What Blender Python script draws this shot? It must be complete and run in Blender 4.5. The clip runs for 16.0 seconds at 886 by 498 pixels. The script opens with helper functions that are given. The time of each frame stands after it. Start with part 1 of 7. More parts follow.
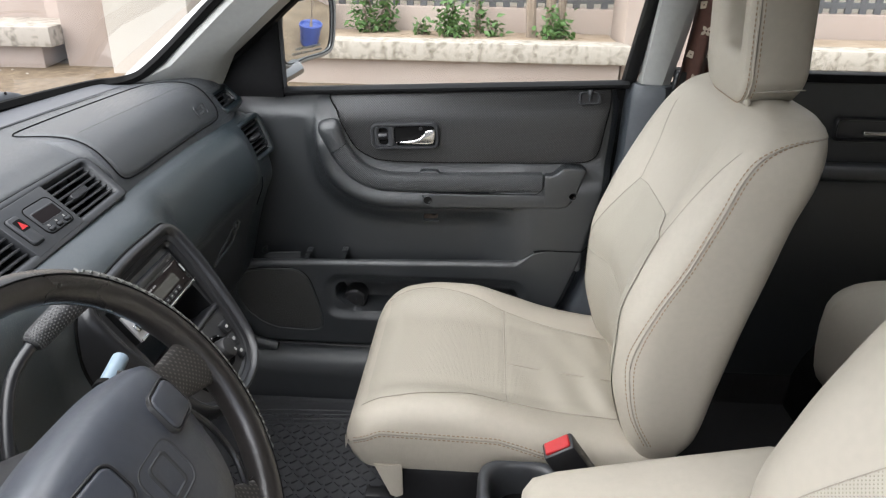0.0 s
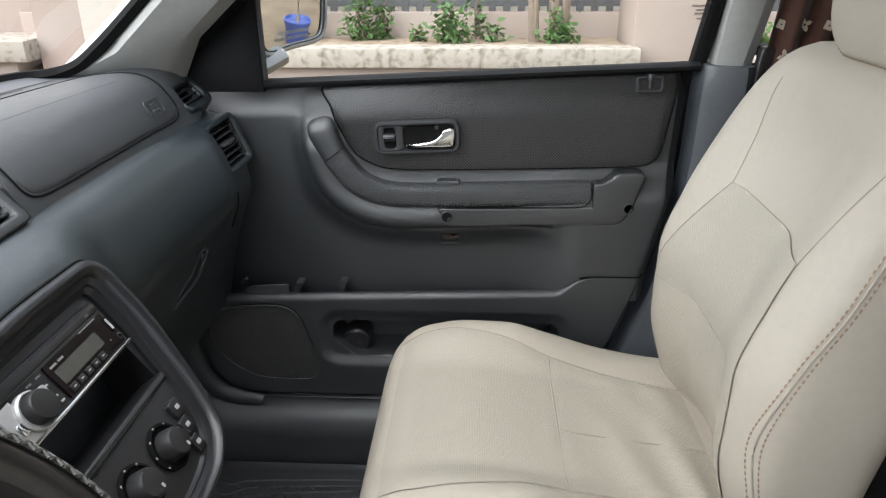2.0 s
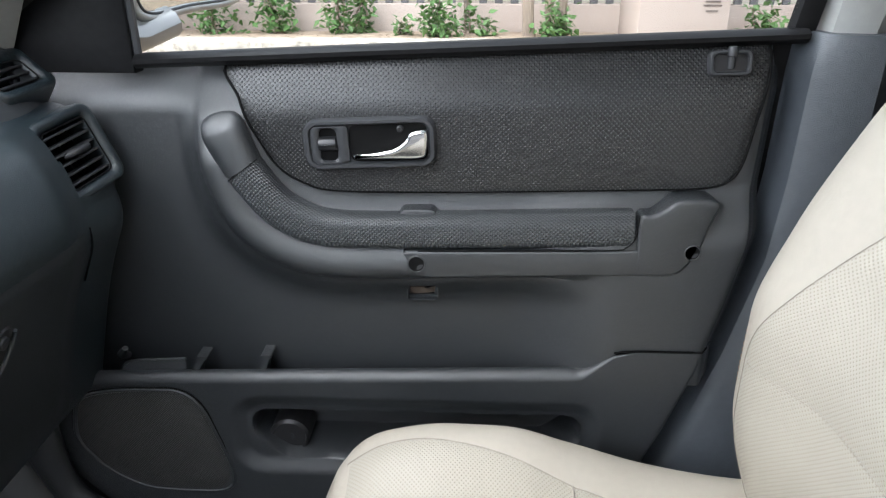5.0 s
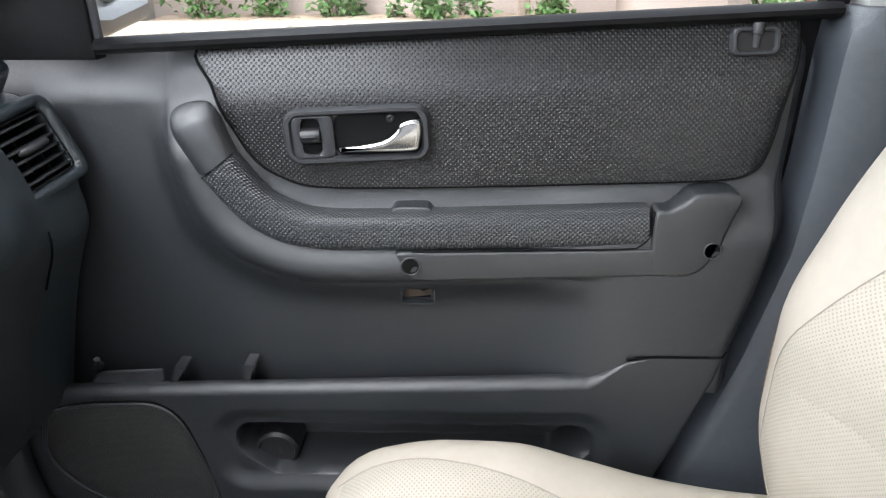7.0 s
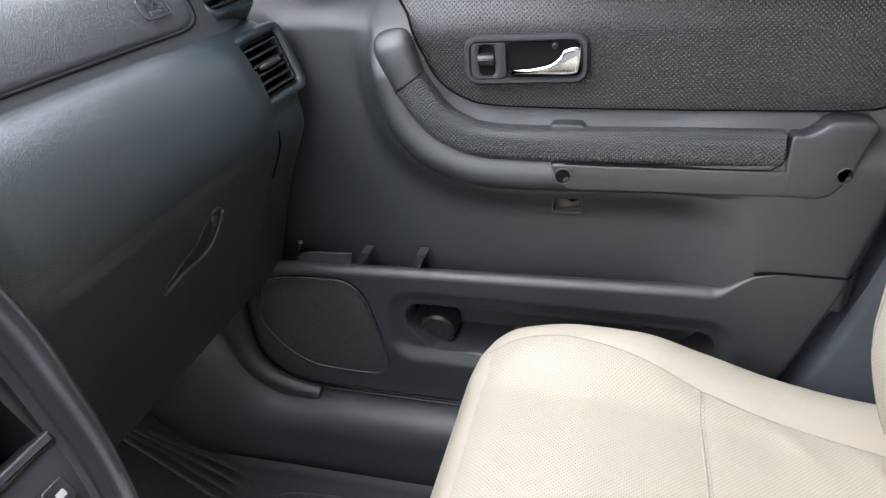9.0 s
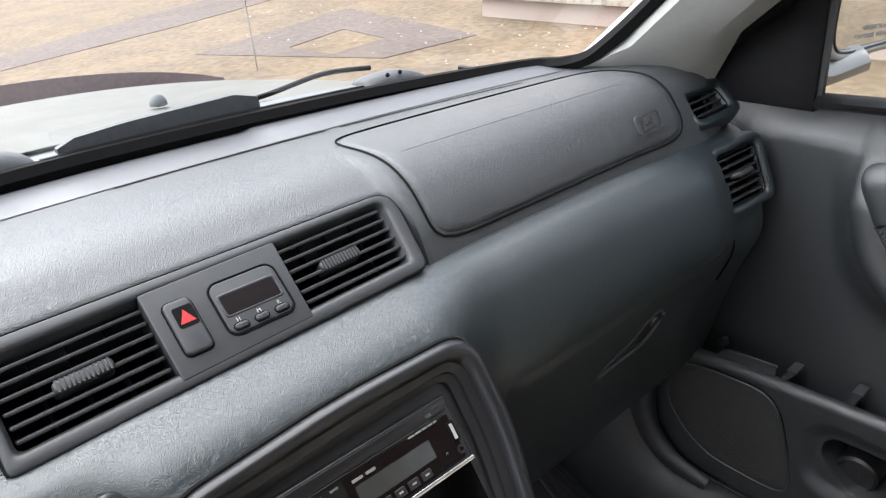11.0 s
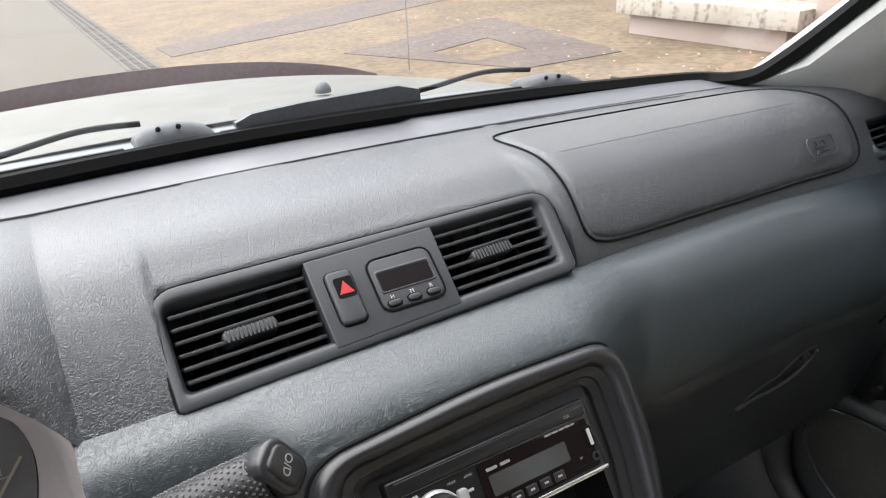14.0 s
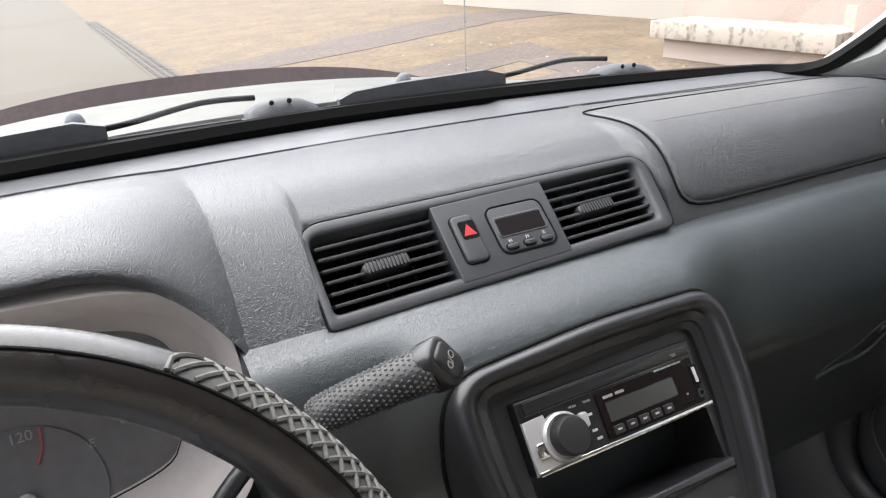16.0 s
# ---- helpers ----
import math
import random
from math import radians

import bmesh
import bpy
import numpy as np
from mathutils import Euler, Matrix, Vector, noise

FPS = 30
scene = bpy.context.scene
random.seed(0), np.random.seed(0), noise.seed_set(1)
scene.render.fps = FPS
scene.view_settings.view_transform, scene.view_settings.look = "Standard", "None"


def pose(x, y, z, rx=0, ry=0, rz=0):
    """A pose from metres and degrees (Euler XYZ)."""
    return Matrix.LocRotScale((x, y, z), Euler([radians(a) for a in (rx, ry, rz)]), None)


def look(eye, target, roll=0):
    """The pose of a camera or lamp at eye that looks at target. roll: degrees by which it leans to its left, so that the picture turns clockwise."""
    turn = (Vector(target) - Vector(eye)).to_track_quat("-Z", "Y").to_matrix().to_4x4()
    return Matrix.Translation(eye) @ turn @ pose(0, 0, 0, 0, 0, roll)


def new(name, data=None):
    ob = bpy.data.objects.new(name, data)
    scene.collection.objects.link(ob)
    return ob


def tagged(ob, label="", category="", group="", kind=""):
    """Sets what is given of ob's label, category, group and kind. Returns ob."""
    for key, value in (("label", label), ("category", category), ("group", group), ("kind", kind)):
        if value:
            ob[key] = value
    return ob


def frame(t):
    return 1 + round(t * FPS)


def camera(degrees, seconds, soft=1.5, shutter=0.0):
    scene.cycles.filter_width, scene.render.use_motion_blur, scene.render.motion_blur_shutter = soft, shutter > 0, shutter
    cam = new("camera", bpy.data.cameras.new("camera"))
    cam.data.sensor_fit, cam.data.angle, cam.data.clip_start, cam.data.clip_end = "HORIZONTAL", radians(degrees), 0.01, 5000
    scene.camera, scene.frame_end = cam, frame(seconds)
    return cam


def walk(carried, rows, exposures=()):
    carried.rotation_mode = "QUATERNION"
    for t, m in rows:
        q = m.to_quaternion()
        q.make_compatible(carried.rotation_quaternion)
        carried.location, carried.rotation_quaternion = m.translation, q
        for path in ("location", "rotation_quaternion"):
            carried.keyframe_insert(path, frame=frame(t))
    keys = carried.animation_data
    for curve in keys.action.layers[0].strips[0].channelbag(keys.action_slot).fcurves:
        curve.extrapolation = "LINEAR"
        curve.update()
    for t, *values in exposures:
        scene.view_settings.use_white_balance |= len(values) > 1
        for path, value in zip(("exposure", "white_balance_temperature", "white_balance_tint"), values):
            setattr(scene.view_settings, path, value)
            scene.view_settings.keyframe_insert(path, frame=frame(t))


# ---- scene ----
cam = camera(63.7, 16.0, 1.2)
PATH = [
    (0, (0.588, -0.835, 1.445), (0.482, 0.983, 0.617), 0.8),
    (0.5, (0.567, -0.757, 1.435), (0.487, 1.062, 0.607), 0.2),
    (1, (0.555, -0.673, 1.408), (0.474, 1.148, 0.586), -0.5),
    (1.5, (0.544, -0.592, 1.381), (0.453, 1.232, 0.567), -0.7),
    (2, (0.517, -0.517, 1.329), (0.421, 1.318, 0.538), -0.3),
    (2.5, (0.532, -0.443, 1.298), (0.393, 1.394, 0.52), -0.2),
    (3, (0.524, -0.362, 1.274), (0.407, 1.486, 0.517), 0.4),
    (3.5, (0.529, -0.264, 1.254), (0.408, 1.578, 0.487), 0.5),
    (4, (0.532, -0.167, 1.23), (0.428, 1.683, 0.476), 0.4),
    (4.5, (0.524, -0.109, 1.223), (0.446, 1.735, 0.453), 0.4),
    (7, (0.52, 0.011, 1.207), (0.46, 1.83, 0.378), -0.5),
    (7.5, (0.52, 0.006, 1.209), (0.452, 1.818, 0.365), -0.8),
    (8, (0.518, -0.004, 1.206), (0.425, 1.804, 0.355), -0.8),
    (8.5, (0.511, -0.038, 1.206), (0.316, 1.738, 0.307), -1.0),
    (9, (0.524, -0.151, 1.214), (0.076, 1.56, 0.281), -2.2),
    (9.5, (0.516, -0.203, 1.262), (-0.246, 1.389, 0.323), -3.7),
    (10, (0.514, -0.197, 1.314), (-0.554, 1.228, 0.404), -4.8),
    (12.5, (0.455, -0.152, 1.369), (-1.045, 0.856, 0.512), -2.8),
    (13, (0.461, -0.163, 1.364), (-1.069, 0.808, 0.519), -2.7),
    (13.5, (0.468, -0.185, 1.358), (-1.09, 0.751, 0.524), -2.6),
    (14, (0.478, -0.205, 1.347), (-1.101, 0.7, 0.519), -2.5),
    (14.5, (0.484, -0.218, 1.343), (-1.112, 0.661, 0.519), -2.6),
    (15, (0.487, -0.226, 1.334), (-1.12, 0.639, 0.517), -2.7),
    (15.5, (0.494, -0.244, 1.327), (-1.13, 0.613, 0.535), -2.8),
    (16, (0.499, -0.312, 1.306), (-1.138, 0.551, 0.548), -2.5),
]
STOPS = [(0.0, 1.42, 6350, 11), (0.5, 1.30, 6400, 12), (1.5, 1.33, 6350, 10), (3.5, 1.38, 6100, 10), (4.5, 1.63, 6000, 10), (7.0, 2.00, 6150, 12), (8.5, 1.96, 6150, 13), (9.5, 2.18, 6200, 12), (10.0, 1.98, 6250, 12), (12.5, 1.46, 6450, 12), (14.5, 1.46, 6500, 12), (16.0, 1.52, 6500, 13)]
walk(cam, [(t, look(eye, target, roll)) for t, eye, target, roll in PATH], STOPS)

# ---- light ----
world = bpy.data.worlds.new("world")
scene.world = world
world.use_nodes = True
wn = world.node_tree
sky = wn.nodes.new("ShaderNodeTexSky")
sky.sky_type, sky.sun_disc = "NISHITA", False
sky.sun_elevation, sky.sun_rotation = radians(56), radians(-122)
sky.air_density, sky.dust_density, sky.ozone_density = 1.0, 2.0, 1.0
wn.nodes["Background"].inputs["Strength"].default_value = 0.125
veil = wn.nodes.new("ShaderNodeMix")
veil.data_type = "RGBA"
veil.inputs["Factor"].default_value = 0.55
veil.inputs["B"].default_value = (6.05, 6.0, 5.95, 1)
wn.links.new(sky.outputs[0], veil.inputs["A"])
wn.links.new(veil.outputs["Result"], wn.nodes["Background"].inputs[0])
sun_data = bpy.data.lights.new("sun", "SUN")
sun_data.energy, sun_data.angle, sun_data.color = 3.6, radians(105), (1.0, 0.985, 0.97)
sun = new("sun", sun_data)
sun.matrix_world = look((-4.0, -2.5, 7.0), (0.0, 0.0, 0.0))


# ---- materials ----
def material(name, colour, rough=0.5, metal=0.0, vary=0.12, scale=8.0, grain=0.0, grain_scale=600.0, kind="noise",
             colour2=None, patch=3.0, coat=0.0, spec=0.5, sheen=0.0, edge=(0.7, 1.3)):
    """A surface with colour drift at two scales and a fine relief."""
    m = bpy.data.materials.new(name)
    m.use_nodes = True
    nt = m.node_tree
    b = nt.nodes["Principled BSDF"]
    co = nt.nodes.new("ShaderNodeTexCoord")
    n1 = nt.nodes.new("ShaderNodeTexNoise")
    n1.inputs["Scale"].default_value, n1.inputs["Detail"].default_value = patch, 6
    n2 = nt.nodes.new("ShaderNodeTexNoise")
    n2.inputs["Scale"].default_value, n2.inputs["Detail"].default_value = scale * 12, 4
    for n in (n1, n2):
        nt.links.new(co.outputs["Object"], n.inputs["Vector"])
    add = nt.nodes.new("ShaderNodeMath")
    add.operation = "ADD"
    nt.links.new(n1.outputs[0], add.inputs[0])
    nt.links.new(n2.outputs[0], add.inputs[1])
    ramp = nt.nodes.new("ShaderNodeMapRange")
    ramp.inputs[1].default_value, ramp.inputs[2].default_value = edge
    nt.links.new(add.outputs[0], ramp.inputs[0])
    mix = nt.nodes.new("ShaderNodeMix")
    mix.data_type = "RGBA"
    c2 = colour2 or tuple(min(1, c * (1 + vary)) for c in colour)
    c1 = colour if colour2 else tuple(c * (1 - vary) for c in colour)
    mix.inputs["A"].default_value, mix.inputs["B"].default_value = (*c1, 1), (*c2, 1)
    nt.links.new(ramp.outputs[0], mix.inputs["Factor"])
    nt.links.new(mix.outputs["Result"], b.inputs["Base Color"])
    r = nt.nodes.new("ShaderNodeMapRange")
    r.inputs[1].default_value, r.inputs[2].default_value = 0.3, 0.7
    r.inputs[3].default_value, r.inputs[4].default_value = max(0.02, rough * 0.86), min(1, rough * 1.14)
    nt.links.new(n1.outputs[0], r.inputs[0])
    nt.links.new(r.outputs[0], b.inputs["Roughness"])
    b.inputs["Metallic"].default_value = metal
    b.inputs["Coat Weight"].default_value = coat
    b.inputs["Coat Roughness"].default_value = max(0.08, rough - 0.08)
    b.inputs["Specular IOR Level"].default_value = spec
    if sheen:
        b.inputs["Sheen Weight"].default_value = sheen
    if grain:
        bump = nt.nodes.new("ShaderNodeBump")
        bump.inputs["Strength"].default_value, bump.inputs["Distance"].default_value = 0.8, grain
        if kind == "leather":
            v = nt.nodes.new("ShaderNodeTexVoronoi")
            v.feature = "DISTANCE_TO_EDGE"
            v.inputs["Scale"].default_value = grain_scale
            w = nt.nodes.new("ShaderNodeTexNoise")
            w.inputs["Scale"].default_value = grain_scale * 0.35
            wa = nt.nodes.new("ShaderNodeVectorMath")
            wa.operation = "MULTIPLY_ADD"
            wa.inputs[1].default_value = (0.012, 0.012, 0.012)
            nt.links.new(co.outputs["Object"], w.inputs["Vector"])
            nt.links.new(w.outputs["Color"], wa.inputs[0])
            nt.links.new(co.outputs["Object"], wa.inputs[2])
            nt.links.new(wa.outputs[0], v.inputs["Vector"])
            lim = nt.nodes.new("ShaderNodeMapRange")
            lim.inputs[1].default_value, lim.inputs[2].default_value = 0.0, 0.22
            nt.links.new(v.outputs["Distance"], lim.inputs[0])
            crease = nt.nodes.new("ShaderNodeTexNoise")
            crease.noise_type = "RIDGED_MULTIFRACTAL"
            crease.inputs["Scale"].default_value, crease.inputs["Detail"].default_value = grain_scale * 0.34, 2
            drawn = nt.nodes.new("ShaderNodeVectorMath")
            drawn.operation = "MULTIPLY"
            drawn.inputs[1].default_value = (1.0, 1.0, 0.5)
            nt.links.new(wa.outputs[0], drawn.inputs[0])
            nt.links.new(drawn.outputs[0], crease.inputs["Vector"])
            both = nt.nodes.new("ShaderNodeMath")
            both.operation, both.inputs[1].default_value = "MULTIPLY_ADD", -0.30
            nt.links.new(crease.outputs[0], both.inputs[0])
            nt.links.new(lim.outputs[0], both.inputs[2])
            nt.links.new(both.outputs[0], bump.inputs["Height"])
        else:
            g = nt.nodes.new("ShaderNodeTexNoise")
            g.inputs["Scale"].default_value, g.inputs["Detail"].default_value = grain_scale, 3
            nt.links.new(co.outputs["Object"], g.inputs["Vector"])
            nt.links.new(g.outputs[0], bump.inputs["Height"])
        nt.links.new(bump.outputs[0], b.inputs["Normal"])
        nt.links.new(bump.outputs[0], b.inputs["Coat Normal"])
    return m


def dotted(name, colour, pitch, axes, rough=0.5, depth=0.0008, size=0.3, sink=False, dot=None, vary=0.12, spec=0.5, wrap=False):
    """A moulded skin with staggered dots, laid out along two of the three axes."""
    m = material(name, colour, rough, vary=vary, patch=4, spec=spec)
    nt = m.node_tree
    b = nt.nodes["Principled BSDF"]
    co = nt.nodes.new("ShaderNodeTexCoord")
    sep = nt.nodes.new("ShaderNodeSeparateXYZ")
    nt.links.new(co.outputs["Object"], sep.inputs[0])

    def math_node(op, a, c=None, d=None):
        n = nt.nodes.new("ShaderNodeMath")
        n.operation = op
        for k, v in enumerate((a, c, d)):
            if v is None:
                continue
            if isinstance(v, (int, float)):
                n.inputs[k].default_value = v
            else:
                nt.links.new(v, n.inputs[k])
        return n.outputs[0]
    u = math_node("DIVIDE", sep.outputs[axes[0]], pitch)
    rise = math_node("ADD", sep.outputs[axes[1]], sep.outputs[1]) if wrap else sep.outputs[axes[1]]
    v = math_node("DIVIDE", rise, pitch * 0.5)
    row = math_node("FLOOR", v)
    odd = math_node("MULTIPLY", math_node("MODULO", math_node("ABSOLUTE", row), 2.0), 0.5)
    fu = math_node("SUBTRACT", math_node("FRACT", math_node("ADD", u, odd)), 0.5)
    fv = math_node("MULTIPLY", math_node("SUBTRACT", math_node("FRACT", v), 0.5), 0.5)
    r = math_node("SQRT", math_node("ADD", math_node("MULTIPLY", fu, fu), math_node("MULTIPLY", fv, fv)))
    h = nt.nodes.new("ShaderNodeMapRange")
    h.inputs[1].default_value, h.inputs[2].default_value = size, size * 0.35
    nt.links.new(r, h.inputs[0])
    bump = nt.nodes.new("ShaderNodeBump")
    bump.invert = sink
    bump.inputs["Strength"].default_value, bump.inputs["Distance"].default_value = 1.0, depth
    nt.links.new(h.outputs[0], bump.inputs["Height"])
    nt.links.new(bump.outputs[0], b.inputs["Normal"])
    if dot:
        old = b.inputs["Base Color"].links[0].from_socket
        mix = nt.nodes.new("ShaderNodeMix")
        mix.data_type = "RGBA"
        nt.links.new(h.outputs[0], mix.inputs["Factor"])
        nt.links.new(old, mix.inputs["A"])
        mix.inputs["B"].default_value = (*dot, 1)
        nt.links.new(mix.outputs["Result"], b.inputs["Base Color"])
    return m


def glass(name, tint=(1, 1, 1), rough=0.0):
    m = bpy.data.materials.new(name)
    m.use_nodes = True
    nt = m.node_tree
    nt.nodes.remove(nt.nodes["Principled BSDF"])
    t = nt.nodes.new("ShaderNodeBsdfTransparent")
    g = nt.nodes.new("ShaderNodeBsdfGlossy")
    lw = nt.nodes.new("ShaderNodeLayerWeight")
    lw.inputs[0].default_value = 0.5
    pw = nt.nodes.new("ShaderNodeMath")
    pw.operation, pw.inputs[1].default_value = "POWER", 5.0
    nt.links.new(lw.outputs["Facing"], pw.inputs[0])
    f = nt.nodes.new("ShaderNodeMath")
    f.operation, f.inputs[1].default_value, f.inputs[2].default_value = "MULTIPLY_ADD", 0.6, 0.03
    nt.links.new(pw.outputs[0], f.inputs[0])
    mix = nt.nodes.new("ShaderNodeMixShader")
    t.inputs[0].default_value = (*tint, 1)
    g.inputs["Roughness"].default_value = rough
    nt.links.new(f.outputs[0], mix.inputs[0])
    nt.links.new(t.outputs[0], mix.inputs[1])
    nt.links.new(g.outputs[0], mix.inputs[2])
    nt.links.new(mix.outputs[0], nt.nodes["Material Output"].inputs[0])
    return m


M_PAD = material("dash_pad_vinyl", (0.030, 0.034, 0.039), 0.41, vary=0.08, grain=0.00044, grain_scale=440, kind="leather", patch=4, spec=0.85, coat=0.45)
M_FASCIA = material("fascia_vinyl", (0.0095, 0.0180, 0.0225), 0.38, vary=0.10, grain=0.00017, grain_scale=480, kind="leather", patch=3, spec=1.0, coat=0.5)
M_DOOR = material("door_plastic", (0.022, 0.0250, 0.0275), 0.38, vary=0.08, grain=0.00018, grain_scale=520, kind="leather", patch=3, spec=1.0, coat=0.4)
M_BLACK = material("black_plastic", (0.020, 0.020, 0.021), 0.40, vary=0.15, grain=0.0002, grain_scale=900)
M_TRIM = material("satin_black_trim", (0.015, 0.0155, 0.017), 0.34, vary=0.10, grain=0.00005, grain_scale=700, patch=1.5, spec=0.6)
M_RADIO = material("radio_plastic", (0.010, 0.010, 0.0105), 0.30, vary=0.08, patch=6)
M_GREYTRIM = material("dark_grey_trim", (0.034, 0.036, 0.039), 0.44, vary=0.12, grain=0.00008, grain_scale=700)
M_VENT = material("vent_slat_plastic", (0.034, 0.035, 0.037), 0.40, vary=0.15, grain=0.0001, grain_scale=700)
M_SHELF = material("smooth_dash_plastic", (0.075, 0.078, 0.086), 0.42, vary=0.05, patch=4, spec=0.8)
M_LINING = material("torn_lining_cloth", (0.10, 0.075, 0.055), 0.9, vary=0.3)
# near-black; on wells, slots and gaps it puts their shade into the colour
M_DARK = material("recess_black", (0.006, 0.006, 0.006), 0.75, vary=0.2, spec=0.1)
M_GLOVE = material("glovebox_plastic", (0.016, 0.019, 0.021), 0.42, vary=0.10, grain=0.00010, grain_scale=480, kind="leather", spec=0.9, coat=0.3)
M_RUBBER = material("black_rubber", (0.009, 0.009, 0.0095), 0.45, vary=0.25, grain=0.0001, grain_scale=500, patch=7, spec=0.12)
M_INSERT = dotted("dotted_vinyl", (0.016, 0.0165, 0.017), 0.0059, (0, 2), 0.37, 0.0009, 0.25, dot=(0.050, 0.052, 0.052), spec=0.75)
M_GRIP = dotted("dotted_grip", (0.030, 0.033, 0.036), 0.0056, (0, 2), 0.36, 0.0012, 0.36, dot=(0.072, 0.077, 0.080), spec=0.9, wrap=True)
M_GRILLE = dotted("speaker_mesh", (0.085, 0.085, 0.080), 0.0037, (0, 2), 0.5, 0.0010, 0.34, sink=True, dot=(0.006, 0.006, 0.006))
M_SPOKE = dotted("perforated_leather", (0.030, 0.028, 0.026), 0.0056, (1, 2), 0.42, 0.0004, 0.22, sink=True, dot=(0.095, 0.088, 0.08))
M_STUD = material("worn_stud", (0.085, 0.085, 0.083), 0.5, vary=0.2)
M_CHROME = material("chrome", (0.75, 0.75, 0.74), 0.12, 1.0, vary=0.05)
M_SILVER = material("silver_paint", (0.42, 0.42, 0.42), 0.35, 0.35, vary=0.06)
M_CREAM = material("cream_leatherette", (0.445, 0.408, 0.338), 0.40, vary=0.04, grain=0.00022, grain_scale=700, kind="leather", patch=4)
M_PERF = dotted("perforated_leatherette", (0.405, 0.375, 0.310), 0.0050, (0, 1), 0.44, 0.0006, 0.22, sink=True, dot=(0.30, 0.272, 0.215), vary=0.03)
M_PERFB = dotted("perforated_leatherette_back", (0.395, 0.367, 0.302), 0.0052, (1, 2), 0.44, 0.0006, 0.22, sink=True, dot=(0.30, 0.272, 0.215), vary=0.03)
M_THREAD = material("tan_thread", (0.30, 0.215, 0.145), 0.8, vary=0.2)
M_SEAM = material("seam_shadow_thread", (0.33, 0.30, 0.25), 0.8, vary=0.1)
M_PILLAR = material("pale_grey_pillar", (0.33, 0.335, 0.32), 0.55, vary=0.05, grain=0.0003, grain_scale=600)
M_BPILLAR = material("slate_pillar", (0.058, 0.067, 0.078), 0.42, vary=0.10, grain=0.00022, grain_scale=420, kind="leather", spec=0.8)
M_HEADLINER = material("headliner_cloth", (0.42, 0.42, 0.41), 0.9, vary=0.06, grain=0.0006, grain_scale=900)
M_CARPET = material("black_carpet", (0.014, 0.014, 0.015), 0.95, vary=0.35, grain=0.003, grain_scale=500, sheen=0.1)
M_MAT = material("rubber_mat", (0.036, 0.037, 0.040), 0.45, vary=0.25, grain=0.0003, grain_scale=500, patch=6)
M_PAINT = material("dusty_white_paint", (0.140, 0.139, 0.125), 0.55, vary=0.16, spec=0.2, patch=2.5, scale=1.0)
M_COWL = material("weathered_cowl", (0.13, 0.14, 0.15), 0.55, vary=0.2, grain=0.0005, grain_scale=300)
M_WIPER = material("weathered_wiper", (0.060, 0.064, 0.070), 0.5, vary=0.2, grain=0.0003, grain_scale=300)
M_GLASS = glass("window_glass", (0.93, 0.95, 0.94))
M_SHIELD = material("smoked_shield", (0.085, 0.058, 0.055), 0.3, vary=0.25, coat=0.2)
# tint depth set only to cut the light that enters from behind
M_TINT = glass("tinted_glass", (0.14, 0.145, 0.15))
M_MIRROR = material("mirror", (0.85, 0.87, 0.88), 0.02, 1.0, vary=0.01)
M_RED = material("red_plastic", (0.42, 0.014, 0.016), 0.4, vary=0.08)
M_PRINT = material("pale_print", (0.42, 0.42, 0.41), 0.6, vary=0.05)
M_PRINTRED = material("red_print", (0.55, 0.13, 0.11), 0.6, vary=0.05)
M_FADED = material("faded_print", (0.24, 0.24, 0.235), 0.6, vary=0.1)
M_STALK = material("pale_blue_plastic", (0.22, 0.29, 0.35), 0.4, vary=0.06)
M_LCD = material("grey_lcd", (0.040, 0.040, 0.037), 0.16, vary=0.05)
M_CLOCK = material("clock_window", (0.006, 0.003, 0.003), 0.35, vary=0.1, spec=0.15)
M_GAUGE = material("gauge_face", (0.20, 0.195, 0.20), 0.30, vary=0.08, patch=6)
M_BEZEL = material("gauge_bezel", (0.70, 0.645, 0.62), 0.40, vary=0.05)
M_HUB = material("steering_hub_vinyl", (0.044, 0.050, 0.063), 0.33, vary=0.1, grain=0.00010, grain_scale=500, kind="leather", spec=0.8)
M_LEATHER = material("worn_wheel_leather", (0.019, 0.017, 0.016), 0.28, vary=0.3, grain=0.00005, grain_scale=500, kind="leather", patch=8, coat=0.6)
M_QUILT = material("quilted_leather", (0.115, 0.115, 0.105), 0.5, vary=0.2, grain=0.0001, grain_scale=600, kind="leather")
M_CURTAIN = material("brown_curtain", (0.055, 0.021, 0.013), 0.85, vary=0.25, grain=0.001, grain_scale=600, sheen=0.3)
M_MOTIF = material("cream_motif", (0.55, 0.48, 0.38), 0.8, vary=0.1)
# grey of the unseen wall that limits side light
M_SKYBLOCK = material("sky_block_grey", (0.42, 0.42, 0.42), 0.9, vary=0.06, grain=0.002, grain_scale=60)
M_PINK = material("pink_render", (0.345, 0.268, 0.228), 0.85, grain=0.002, grain_scale=60, colour2=(0.410, 0.340, 0.297), patch=1.2)
M_PALE = material("cream_render", (0.44, 0.40, 0.345), 0.85, grain=0.002, grain_scale=60, colour2=(0.49, 0.455, 0.405), patch=1.0)
M_CAP = material("stained_concrete", (0.19, 0.165, 0.13), 0.9, grain=0.003, grain_scale=80, colour2=(0.42, 0.375, 0.32), patch=5, scale=2, edge=(0.72, 1.04))
nt = M_CAP.node_tree
streak = nt.nodes.new("ShaderNodeMapping")
streak.inputs["Scale"].default_value = (2.4, 2.4, 0.4)
for n in nt.nodes:
    if n.type == "TEX_NOISE" and n.inputs["Scale"].default_value < 20:
        nt.links.new(n.inputs["Vector"].links[0].from_socket, streak.inputs["Vector"])
        nt.links.new(streak.outputs[0], n.inputs["Vector"])
